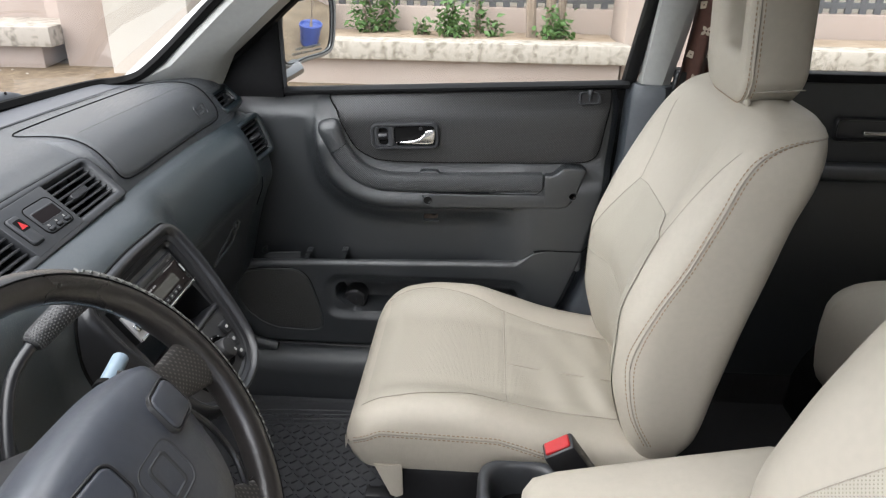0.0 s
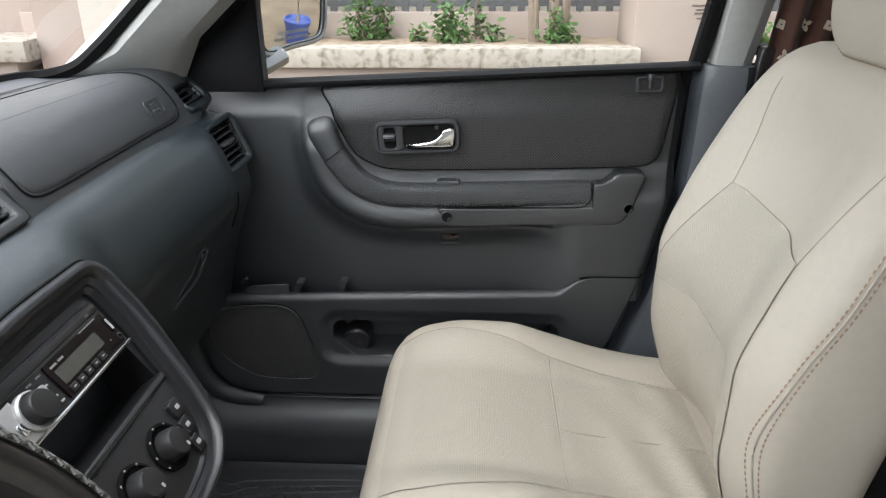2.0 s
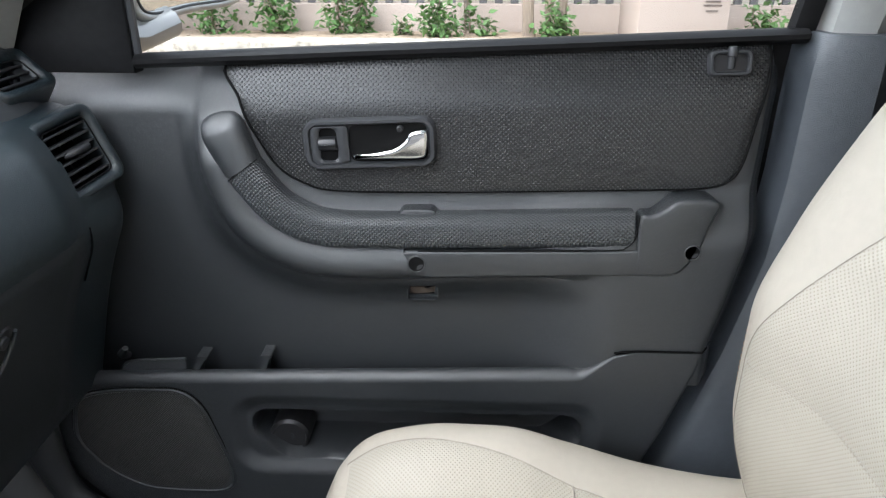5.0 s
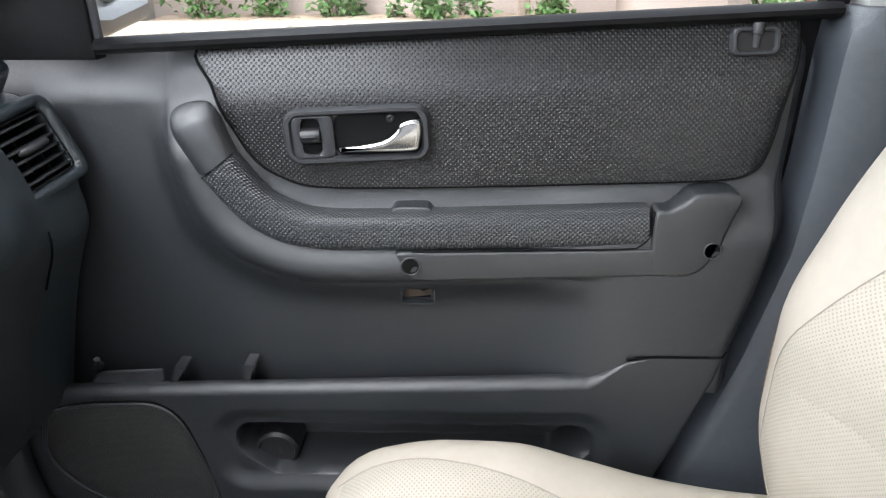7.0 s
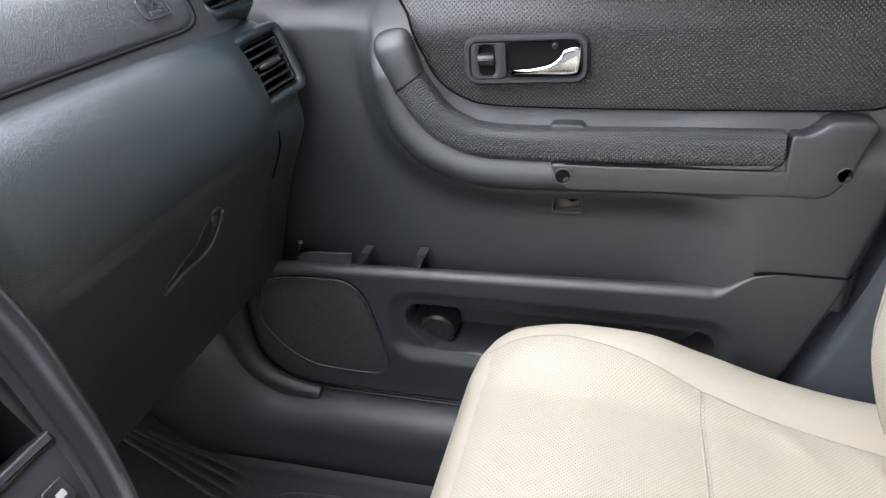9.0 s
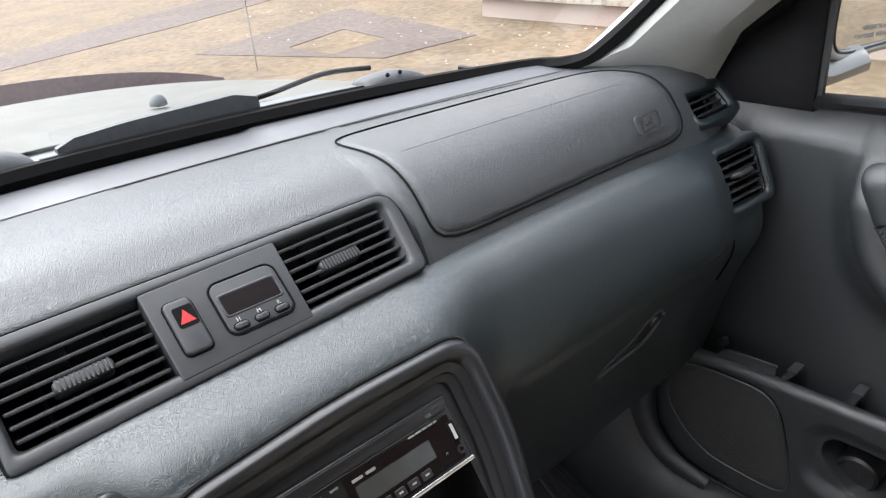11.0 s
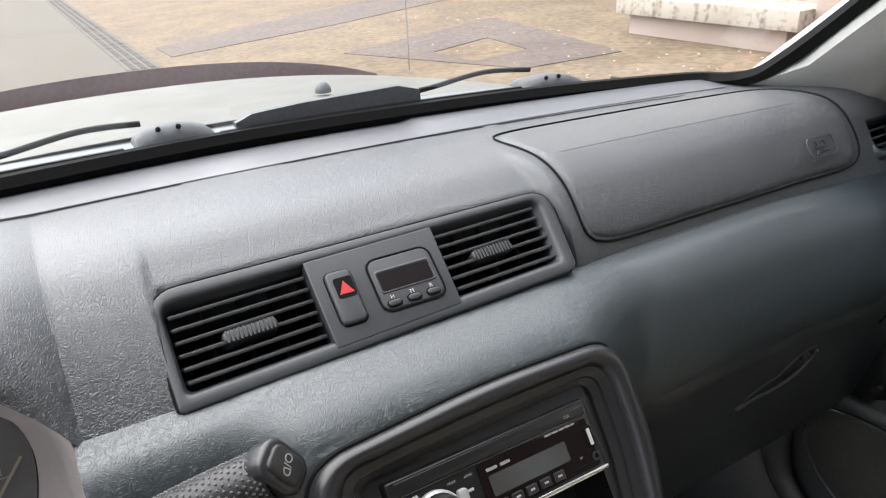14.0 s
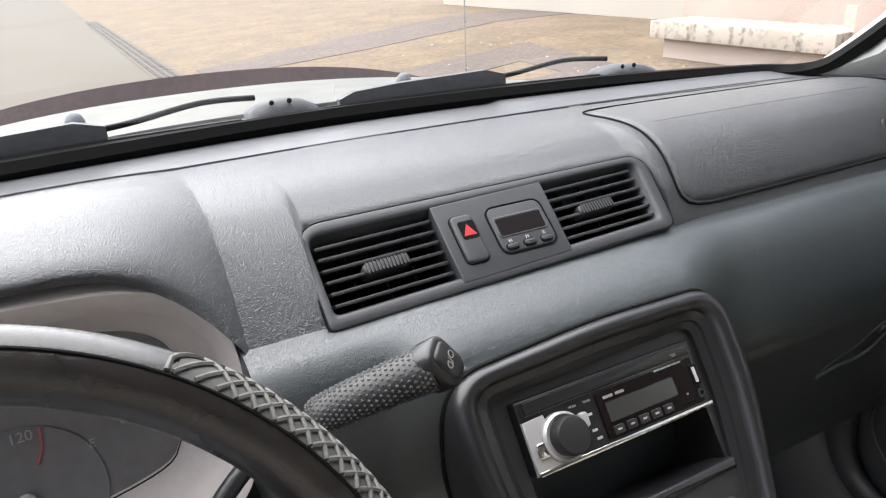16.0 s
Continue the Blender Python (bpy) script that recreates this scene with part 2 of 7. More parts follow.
M_SOIL = material("dry_soil", (0.24, 0.17, 0.11), 0.95, grain=0.01, grain_scale=60, colour2=(0.42, 0.33, 0.25), patch=9)
M_FENCE = material("grey_fence", (0.10, 0.10, 0.105), 0.7, vary=0.2)
M_SAND = material("sandy_paving", (0.100, 0.069, 0.040), 0.9, grain=0.006, grain_scale=40, colour2=(0.200, 0.148, 0.096), patch=1.7, scale=1.2, edge=(0.75, 1.25))
M_MAUVE = material("mauve_paving", (0.086, 0.064, 0.056), 0.9, grain=0.003, grain_scale=40, colour2=(0.140, 0.110, 0.094), patch=2.4, scale=1.5, edge=(0.80, 1.20))
M_SLAB = material("pale_concrete", (0.088, 0.077, 0.060), 0.9, grain=0.004, grain_scale=40, colour2=(0.132, 0.117, 0.093), patch=0.8)
M_GRATE = material("drain_grate", (0.055, 0.05, 0.045), 0.85, vary=0.3, grain=0.002, grain_scale=90)
M_BARK = material("grey_bark", (0.22, 0.17, 0.13), 0.9, vary=0.3, grain=0.004, grain_scale=70)
M_LEAF = material("green_leaf", (0.05, 0.11, 0.025), 0.55, colour2=(0.10, 0.19, 0.05), patch=30)
M_FLOWER = material("red_flower", (0.6, 0.05, 0.03), 0.6, vary=0.2)
M_POT = material("blue_glazed_pot", (0.05, 0.08, 0.28), 0.3, vary=0.15)


# ---- shaping ----
def thing(name, label, category, at=(0, 0, 0), group="", kind=""):
    ob = new(name)
    ob.location = at
    return tagged(ob, label, category, group, kind)


def part(name, bm, mat, parent=None, label="", sharp=40):
    me = bpy.data.meshes.new(name)
    if isinstance(bm, tuple):
        me.from_pydata(*bm)
    else:
        bmesh.ops.recalc_face_normals(bm, faces=bm.faces)
        bm.to_mesh(me)
        bm.free()
    me.materials.append(mat)
    for p in me.polygons:
        p.use_smooth = True
    me.set_sharp_from_angle(angle=radians(sharp))
    ob = new(name, me)
    if parent:
        ob.parent = parent
        if parent.parent is None:
            ob.matrix_parent_inverse = Matrix.Translation(-parent.location)
    return tagged(ob, label)


def smooth(points, n=8, closed=True):
    """A Catmull-Rom curve through the points."""
    p = [Vector(q) for q in points]
    k, out = len(p), []
    for i in range(k if closed else k - 1):
        a, b, c, d = (p[(i + o) % k] if closed else p[min(max(i + o, 0), k - 1)] for o in (-1, 0, 1, 2))
        for j in range(n):
            t = j / n
            out.append(0.5 * (2 * b + (c - a) * t + (2 * a - 5 * b + 4 * c - d) * t * t + (3 * b - a - 3 * c + d) * t ** 3))
    if not closed:
        out.append(p[-1])
    return out


def rrect(w, h, r, n=5):
    """A rounded rectangle round the origin."""
    out = []
    for cx, cy, a0 in ((w / 2 - r, h / 2 - r, 0), (-w / 2 + r, h / 2 - r, 90), (-w / 2 + r, -h / 2 + r, 180), (w / 2 - r, -h / 2 + r, 270)):
        for i in range(n + 1):
            a = radians(a0 + 90 * i / n)
            out.append(Vector((cx + r * math.cos(a), cy + r * math.sin(a))))
    return out


def loft(rings, closed=True, caps=True):
    bm = bmesh.new()
    vs = [[bm.verts.new(p) for p in ring] for ring in rings]
    n = len(rings[0])
    for a, b in zip(vs, vs[1:]):
        for i in range(n if closed else n - 1):
            j = (i + 1) % n
            bm.faces.new((a[i], a[j], b[j], b[i]))
    if caps and closed:
        bm.faces.new(vs[0][::-1])
        bm.faces.new(vs[-1])
    return bm


def sheet(f, us, vs):
    """A grid surface f(u, v) -> point, as data for from_pydata."""
    pts = [tuple(f(u, v)) for v in vs for u in us]
    n = len(us)
    faces = [(r * n + c, r * n + c + 1, (r + 1) * n + c + 1, (r + 1) * n + c) for r in range(len(vs) - 1) for c in range(n - 1)]
    return pts, [], faces


def slab(outline, frame_m, t0, t1, bevel=0.0, seg=2):
    """An outline in the local xy plane of frame_m, as a plate from depth t0 to t1 along local z, bevelled at t1."""
    bm = bmesh.new()
    base = [bm.verts.new(frame_m @ Vector((p[0], p[1], t0))) for p in outline]
    bm.faces.new(base[::-1])
    prev = base
    rings = [(t1, 0.0)]
    if bevel:
        turn = sum(a[0] * b[1] - b[0] * a[1] for a, b in zip(outline, list(outline[1:]) + [outline[0]]))
        rings = [(t1 - bevel * math.copysign(1, t1 - t0) * (1 - math.sin(a)), bevel * (1 - math.cos(a))) for a in np.linspace(0, math.pi / 2, seg + 2)]
    n = len(outline)
    for depth, inset in rings:
        ring = []
        for i, p in enumerate(outline):
            q = Vector((p[0], p[1]))
            if inset:
                a, b = Vector(outline[i - 1][:2]), Vector(outline[(i + 1) % n][:2])
                tan = (b - a).normalized()
                nor = Vector((-tan.y, tan.x))
                if turn < 0:
                    nor = -nor
                q = q + nor * inset
            ring.append(bm.verts.new(frame_m @ Vector((q.x, q.y, depth))))
        for i in range(n):
            j = (i + 1) % n
            bm.faces.new((prev[i], prev[j], ring[j], ring[i]))
        prev = ring
    bm.faces.new(prev)
    return bm


def hoop(outer, inner, frame_m, t0, t1, bevel=0.003):
    """A flat ring between two outlines of as many points, with softened edges."""
    prof = [(0.0, t0), (0.0, t1 - bevel), (0.3, t1), (0.7, t1), (1.0, t1 - bevel), (1.0, t0)]
    rings = []
    for k, d in prof:
        rings.append([frame_m @ Vector((a[0] + (b[0] - a[0]) * k, a[1] + (b[1] - a[1]) * k, d)) for a, b in zip(outer, inner)])
    bm = loft(rings, True, False)
    return bm


def tube(path, radius, seg=10, caps=True, flat=1.0, up=(0, 0, 1)):
    """A round bar along a path; radius may be a number or one for each point; flat squeezes it along up."""
    path = [Vector(p) for p in path]
    rings = []
    for i, p in enumerate(path):
        d = (path[min(i + 1, len(path) - 1)] - path[max(i - 1, 0)]).normalized()
        u = Vector(up) - d * Vector(up).dot(d)
        u = u.normalized() if u.length > 1e-4 else d.orthogonal().normalized()
        w = d.cross(u)
        r = radius[i] if isinstance(radius, (list, tuple, np.ndarray)) else radius
        rings.append([p + (u * math.sin(a) * flat + w * math.cos(a)) * r for a in np.linspace(0, 2 * math.pi, seg, endpoint=False)])
    return loft(rings, True, caps)


def box(x0, x1, y0, y1, z0, z1, bevel=0.0, seg=2, turn=None):
    bm = bmesh.new()
    bmesh.ops.create_cube(bm, size=1)
    bmesh.ops.scale(bm, vec=(x1 - x0, y1 - y0, z1 - z0), verts=bm.verts)
    if bevel:
        bmesh.ops.bevel(bm, geom=bm.edges[:], offset=bevel, segments=seg, affect="EDGES", profile=0.5)
    m = Matrix.Translation(((x0 + x1) / 2, (y0 + y1) / 2, (z0 + z1) / 2))
    bmesh.ops.transform(bm, matrix=m @ turn if turn else m, verts=bm.verts)
    return bm


def moved(bm, m):
    bmesh.ops.transform(bm, matrix=m, verts=bm.verts)
    return bm


def lathe(profile, frame_m, seg=24):
    """Radius and height pairs turned about local z."""
    rings = [[frame_m @ Vector((r * math.cos(a), r * math.sin(a), h)) for a in np.linspace(0, 2 * math.pi, seg, endpoint=False)] for r, h in profile]
    return loft(rings, True, True)


def axes(origin, x_dir, y_dir):
    """A frame from an origin and two directions; local z is their cross product."""
    x, y = Vector(x_dir).normalized(), Vector(y_dir).normalized()
    z = x.cross(y)
    m = Matrix((x, y, z)).transposed().to_4x4()
    m.translation = origin
    return m


def letters(name, text, size, frame_m, mat, parent, thick=0.0003, align="CENTER"):
    cu = bpy.data.curves.new(name, "FONT")
    cu.body, cu.size, cu.extrude, cu.align_x, cu.align_y = text, size, thick, align, "CENTER"
    tmp = bpy.data.objects.new(name, cu)
    me = bpy.data.meshes.new_from_object(tmp)
    bpy.data.objects.remove(tmp)
    me.transform(frame_m)
    bm = bmesh.new()
    bm.from_mesh(me)
    bpy.data.meshes.remove(me)
    return part(name, bm, mat, parent)


def step(a, b, x):
    t = min(max((x - a) / (b - a), 0.0), 1.0)
    return t * t * (3 - 2 * t)


def track(pairs, x):
    return float(np.interp(x, [p[0] for p in pairs], [p[1] for p in pairs]))


def mixed(a, b, k):
    return a + (b - a) * k


# ---- dashboard ----
PAD_P = [(-0.375, 1.085), (-0.338, 1.121), (-0.25, 1.119), (-0.165, 1.127), (-0.11, 1.130), (-0.07, 1.127), (-0.04, 1.115), (-0.02, 1.097), (-0.004, 1.074), (0.009, 1.040)]
PAD_V = [(-0.375, 1.085), (-0.338, 1.117), (-0.25, 1.119), (-0.165, 1.127), (-0.12, 1.129), (-0.085, 1.125), (-0.058, 1.114), (-0.044, 1.104), (-0.046, 1.080), (-0.040, 1.040)]
PAD_D = [(-0.375, 1.085), (-0.338, 1.117), (-0.25, 1.122), (-0.165, 1.140), (-0.11, 1.150), (-0.06, 1.150), (-0.02, 1.145), (0.010, 1.138), (0.022, 1.130), (0.018, 1.122)]
PAD_E = [(-0.375, 1.085), (-0.338, 1.117), (-0.25, 1.119), (-0.165, 1.127), (-0.11, 1.129), (-0.066, 1.122), (-0.034, 1.106), (-0.008, 1.084), (0.012, 1.062), (0.030, 1.039)]


def along(profile, s):
    n = len(profile) - 1
    i = min(int(s * n), n - 1)
    f = s * n - i
    a, b = profile[i], profile[i + 1]
    p, q = profile[max(i - 1, 0)], profile[min(i + 2, n)]
    out = []
    for k in (0, 1):
        out.append(0.5 * (2 * a[k] + (b[k] - p[k]) * f + (2 * p[k] - 5 * a[k] + 4 * b[k] - q[k]) * f * f + (3 * a[k] - p[k] - 3 * b[k] + q[k]) * f ** 3))
    return out


def pad_point(y, s):
    """The upper dash skin: y across the car, s from the windscreen to the lip."""
    if y > 0.0:
        a, b, k = PAD_V, PAD_P, step(0.200, 0.213, y)
    elif y > -0.215:
        a, b, k = PAD_V, PAD_E, step(-0.154, -0.164, y)
    else:
        a, b, k = PAD_E, PAD_D, (1 - (1 - min(max((-0.227 - y) / 0.12, 0.0), 1.0)) ** 2.5) * step(-0.64, -0.56, y)
    pa, pb = along(a, s), along(b, s)
    x, z = mixed(pa[0], pb[0], k), mixed(pa[1], pb[1], k)
    x += 0.085 * min(1.3, (abs(y) / 0.65) ** 2) * (1 - s) ** 2
    x += 0.010 * step(0.55, 0.70, y) * s * s
    if y > 0.70:
        e = (y - 0.70) / 0.13
        x -= 0.035 * e * e * s
        z -= 0.022 * e * e * (1 - 0.5 * s)
    return Vector((x, y, z))


def pad_offset(y, s, d):
    p = pad_point(y, s)
    e = 0.004
    n = (pad_point(y + e, s) - pad_point(y - e, s)).cross(pad_point(y, min(s + e, 1)) - pad_point(y, max(s - e, 0)))
    n.normalize()
    if n.z < 0:
        n = -n
    return p + n * d


def spaced(lo, hi, n, extra=()):
    return sorted(set([round(v, 5) for v in np.linspace(lo, hi, n)] + list(extra)))


dash = thing("dashboard", "slate grey grained vinyl dashboard with padded top", "dashboard", (0.0, 0.0, 0.75))
sv_m = axes((0.061, 0.7355, 0.992), (0.164, 0.977, 0.10), (-0.359, -0.035, 0.931))
dv_m = axes((-0.004, 0.745, 1.082), (0.031, 0.999, 0.024), (-0.73, 0.006, 0.683))


def pierced(data, frame_m, w, h):
    """Leaves out the faces of a sheet that lie behind a vent's opening."""
    inv = frame_m.inverted()
    pts, _, faces = data
    keep = []
    for q in faces:
        c = inv @ (sum((Vector(pts[i]) for i in q), Vector()) / len(q))
        if not (abs(c.x) < w / 2 and abs(c.y) < h / 2 and abs(c.z) < 0.06):
            keep.append(q)
    return pts, [], keep


part("dash_top", pierced(sheet(pad_point, spaced(-0.78, 0.80, 150, (0.200, 0.204, 0.208, 0.213, -0.154, -0.157, -0.160, -0.164, -0.222, -0.227, -0.229, -0.232, -0.236, -0.241, -0.248)), list(np.linspace(0, 1, 60))), dv_m, 0.092, 0.044), M_PAD, dash, "grained grey padded dash top")


def pad_patch(y0, y1, s0, s1, ry, rs, d, nu=60, nv=34):
    """A raised, round-cornered piece of the dash skin whose rim turns down."""
    def f(u, v):
        a, b = u * 2 - 1, v * 2 - 1
        # squircle-like rounding of the corners
        k = 12.0
        m = max(abs(a), abs(b), 1e-6)
        r = (abs(a) ** k + abs(b) ** k) ** (1 / k)
        a, b = a * m / r, b * m / r
        rim = max(0.0, (m - 0.94) / 0.06)
        y = (y0 + y1) / 2 + a * (y1 - y0) / 2
        s = (s0 + s1) / 2 + b * (s1 - s0) / 2
        return pad_offset(y, s, d * (1 - rim ** 3 * 2.2))
    g = [0.5 + 0.5 * math.copysign(1 - (1 - abs(t)) ** 1.5, t) for t in np.linspace(-1, 1, nu)]
    h = [0.5 + 0.5 * math.copysign(1 - (1 - abs(t)) ** 1.5, t) for t in np.linspace(-1, 1, nv)]
    return sheet(f, g, h)


airbag = part("airbag_cover", pad_patch(0.229, 0.664, 0.300, 0.945, 0, 0, 0.0020), M_PAD, dash, "raised grained airbag cover")
rim_path = []
for t in np.linspace(0, 2 * math.pi, 121):
    a, b = math.cos(t), math.sin(t)
    r = (abs(a) ** 12 + abs(b) ** 12) ** (1 / 12)
    rim_path.append(pad_offset(0.4465 + a / r * 0.2195, 0.6225 + b / r * 0.3255, 0.0006))
part("cover_gap", tube(rim_path, 0.0014, 6, False), M_DARK, airbag)
part("cover_groove", sheet(lambda u, v: pad_offset(0.25 + 0.35 * u, 0.552 + 0.003 * v + 0.012 * u, 0.0048), list(np.linspace(0, 1, 40)), [0, 0.5, 1]), M_DARK, airbag)
srs_m = axes(pad_offset(0.598, 0.835, 0.0052), (0, 1, 0), pad_point(0.598, 0.81) - pad_point(0.598, 0.86))
part("emboss_frame", hoop(rrect(0.052, 0.026, 0.007), rrect(0.0488, 0.0228, 0.006), srs_m, -0.001, 0.0011, 0.0003), M_PAD, airbag)
letters("emboss", "SRS", 0.014, srs_m @ pose(0, 0.003, 0), M_PAD, airbag, 0.0008)
letters("emboss", "AIRBAG", 0.0075, srs_m @ pose(0, -0.006, 0), M_PAD, airbag, 0.0008)
part("dash_shelf", sheet(lambda y, s: pad_offset(y, s, 0.0010), list(np.linspace(-0.70, 0.66, 80)), list(np.linspace(0.10, 0.222, 6))), M_SHELF, dash, "smooth grey shelf below the windscreen")
for ya, yb in ((-0.62, -0.090), (0.018, 0.268), (0.288, 0.572)):
    part("defroster_slot", sheet(lambda u, v: pad_offset(ya + (yb - ya) * u, 0.222 + 0.006 * v + 0.02 * (abs(ya + (yb - ya) * u) / 0.6) ** 2, 0.0006), list(np.linspace(0, 1, 30)), [0, 1]), M_DARK, dash)

FAS_C = [(0.022, 1.047), (0.048, 1.040), (0.071, 1.030), (0.087, 1.016), (0.094, 0.998), (0.092, 0.93), (0.110, 0.86), (0.14, 0.80), (0.16, 0.77), (0.16, 0.75)]
FAS_P = [(0.008, 1.043), (0.034, 1.038), (0.057, 1.019), (0.073, 0.985), (0.083, 0.950), (0.083, 0.922), (0.070, 0.880), (0.056, 0.835), (0.038, 0.770), (0.010, 0.660)]
FAS_D = [(0.026, 1.045), (0.05, 1.036), (0.066, 1.015), (0.074, 0.985), (0.078, 0.95), (0.080, 0.90), (0.085, 0.85), (0.09, 0.80), (0.09, 0.75), (0.07, 0.70)]


def fascia_point(y, s):
    if y > 0.05:
        a, b, k = FAS_C, FAS_P, step(0.150 + 0.012 * s, 0.285 - 0.055 * min(1, s * 1.6), y)
    else:
        a, b, k = FAS_C, FAS_D, step(-0.085, -0.150, y)
    pa, pb = along(a, s), along(b, s)
    x, z = mixed(pa[0], pb[0], k), mixed(pa[1], pb[1], k)
    x += 0.010 * step(0.45, 0.64, y) * step(0.9, 0.5, s) - 0.017 * step(0.62, 0.70, y) * step(0.66, 0.50, s)
    if y > 0.765:
        e = (y - 0.765) / 0.05
        x -= 0.045 * e * e * (0.4 + s)
        z -= 0.008 * e * e * (1 - s)
    return Vector((x, y, z))


def fascia_offset(y, s, d):
    p = fascia_point(y, s)
    e = 0.004
    n = (fascia_point(y + e, s) - fascia_point(y - e, s)).cross(fascia_point(y, min(s + e, 1)) - fascia_point(y, max(s - e, 0)))
    n.normalize()
    if n.x < 0:
        n = -n
    return p + n * d


part("fascia", pierced(sheet(fascia_point, spaced(-0.233, 0.815, 170), list(np.linspace(0, 1, 80))), sv_m, 0.092, 0.084), M_FASCIA, dash, "smooth blue-grey lower dash fascia")
part("fascia_end", sheet(lambda s, k: fascia_point(-0.233, s) + Vector((-0.11 * k, 0.0, 0.0)), list(np.linspace(0, 0.8, 30)), [0, 0.04, 0.5, 1]), M_FASCIA, dash)
part("fascia_lip", sheet(lambda y, s: pad_point(y, 1) + (fascia_point(y, 0) + Vector((0.002, 0, 0)) - pad_point(y, 1)) * s + Vector((0.003 * math.sin(math.pi * s), 0, 0.0)), list(np.linspace(0.20, 0.785, 60)), [0, 0.33, 0.66, 1]), M_GREYTRIM, dash)

# glovebox lid, latch scoop
glove = part("glovebox_lid", sheet(lambda u, v: fascia_offset(0.243 + 0.435 * u, 0.575 + 0.41 * v, 0.004 * min(1, 12 * min(u, 1 - u)) * min(1, 12 * min(v, 1 - v))), list(np.linspace(0, 1, 50)), list(np.linspace(0, 1, 30))), M_GLOVE, dash, "dark glovebox lid")


def fascia_at(y, z, d=0.0):
    lo, hi = 0.0, 1.0
    for _ in range(30):
        m = (lo + hi) / 2
        lo, hi = (m, hi) if fascia_point(y, m).z > z else (lo, m)
    return fascia_offset(y, lo, d)


leaf = smooth([(0.424, 0.818), (0.455, 0.822), (0.500, 0.824), (0.524, 0.838), (0.535, 0.866), (0.522, 0.876), (0.505, 0.870), (0.485, 0.846), (0.458, 0.838)], 6)
lc = Vector((0.490, 0.842))
part("latch_scoop", loft([[fascia_at(lc.x + (p.x - lc.x) * f, lc.y + (p.y - lc.y) * f, d) for p in leaf] for f, d in ((1.06, 0.0035), (1.0, 0.0062), (0.93, 0.0048), (0.3, 0.0044))], True, True), M_BLACK, glove, "leaf-shaped latch recess")
part("latch", tube([fascia_at(p.x, p.y, 0.0065) for p in leaf[0:26]], 0.0026, 8), M_FASCIA, glove)
part("lock_cylinder", lathe([(0.0070, 0), (0.0070, 0.005), (0.0052, 0.006), (0.002, 0.0055)], axes(fascia_at(0.517, 0.864, 0.004), (0, 1, 0), fascia_at(0.517, 0.874) - fascia_at(0.517, 0.854)), 16), M_GREYTRIM, glove)
part("lid_gap", tube([fascia_offset(0.688, s, 0.001) for s in np.linspace(0.575, 0.75, 10)], 0.0012, 6), M_DARK, dash)

# centre vents
VENT = axes((-0.034, 0, 1.098), (0, 1, 0), (-0.752, 0, 0.659))
panel = thing("vent_panel", "dark grey centre dash panel with two air vents", "vent panel", (0, 0, 1.06))


def rounded(corners, radii, n=6):
    """A closed outline through corners given anticlockwise, each with its own radius."""
    out = []
    k = len(corners)
    for i, (c, r) in enumerate(zip(corners, radii)):
        p, a, b = Vector(c), Vector(corners[i - 1]), Vector(corners[(i + 1) % k])
        u, v = (a - p).normalized(), (b - p).normalized()
        q0, q1 = p + u * r, p + v * r
        out += [q0 * (1 - t) ** 2 + p * 2 * t * (1 - t) + q1 * t * t for t in np.linspace(0, 1, n)]
    return out


PANEL_OUT = rounded([(-0.166, -0.0865), (0.199, -0.0755), (0.211, 0.0115), (-0.166, 0.0100)], [0.006, 0.010, 0.026, 0.026], 8)
PANEL_IN = rounded([(-0.1555, -0.0700), (0.1830, -0.0590), (0.1900, 0.0015), (-0.1555, -0.0055)], [0.006, 0.006, 0.008, 0.008], 8)
rings = []
for k, d in ((0.0, -0.03), (0.0, 0.0020), (0.05, 0.0040), (0.12, 0.0048), (0.55, 0.0046), (0.70, 0.0040), (0.78, 0.0020), (0.84, -0.0015), (0.92, -0.0040), (1.0, -0.0060), (1.0, -0.034)):
    rings.append([VENT @ Vector((p.x + (q.x - p.x) * k, p.y + (q.y - p.y) * k, d)) for p, q in zip(PANEL_OUT, PANEL_IN)])
part("panel_rim", loft(rings, True, False), M_GREYTRIM, panel, "dark grey flat panel rim", 50)
part("centre_plate", slab(rounded([(-0.0440, -0.0765), (0.0725, -0.0725), (0.0755, 0.0035), (-0.0445, 0.0010)], [0.002] * 4, 3), VENT, -0.03, 0.0052, 0.0012), M_GREYTRIM, panel)
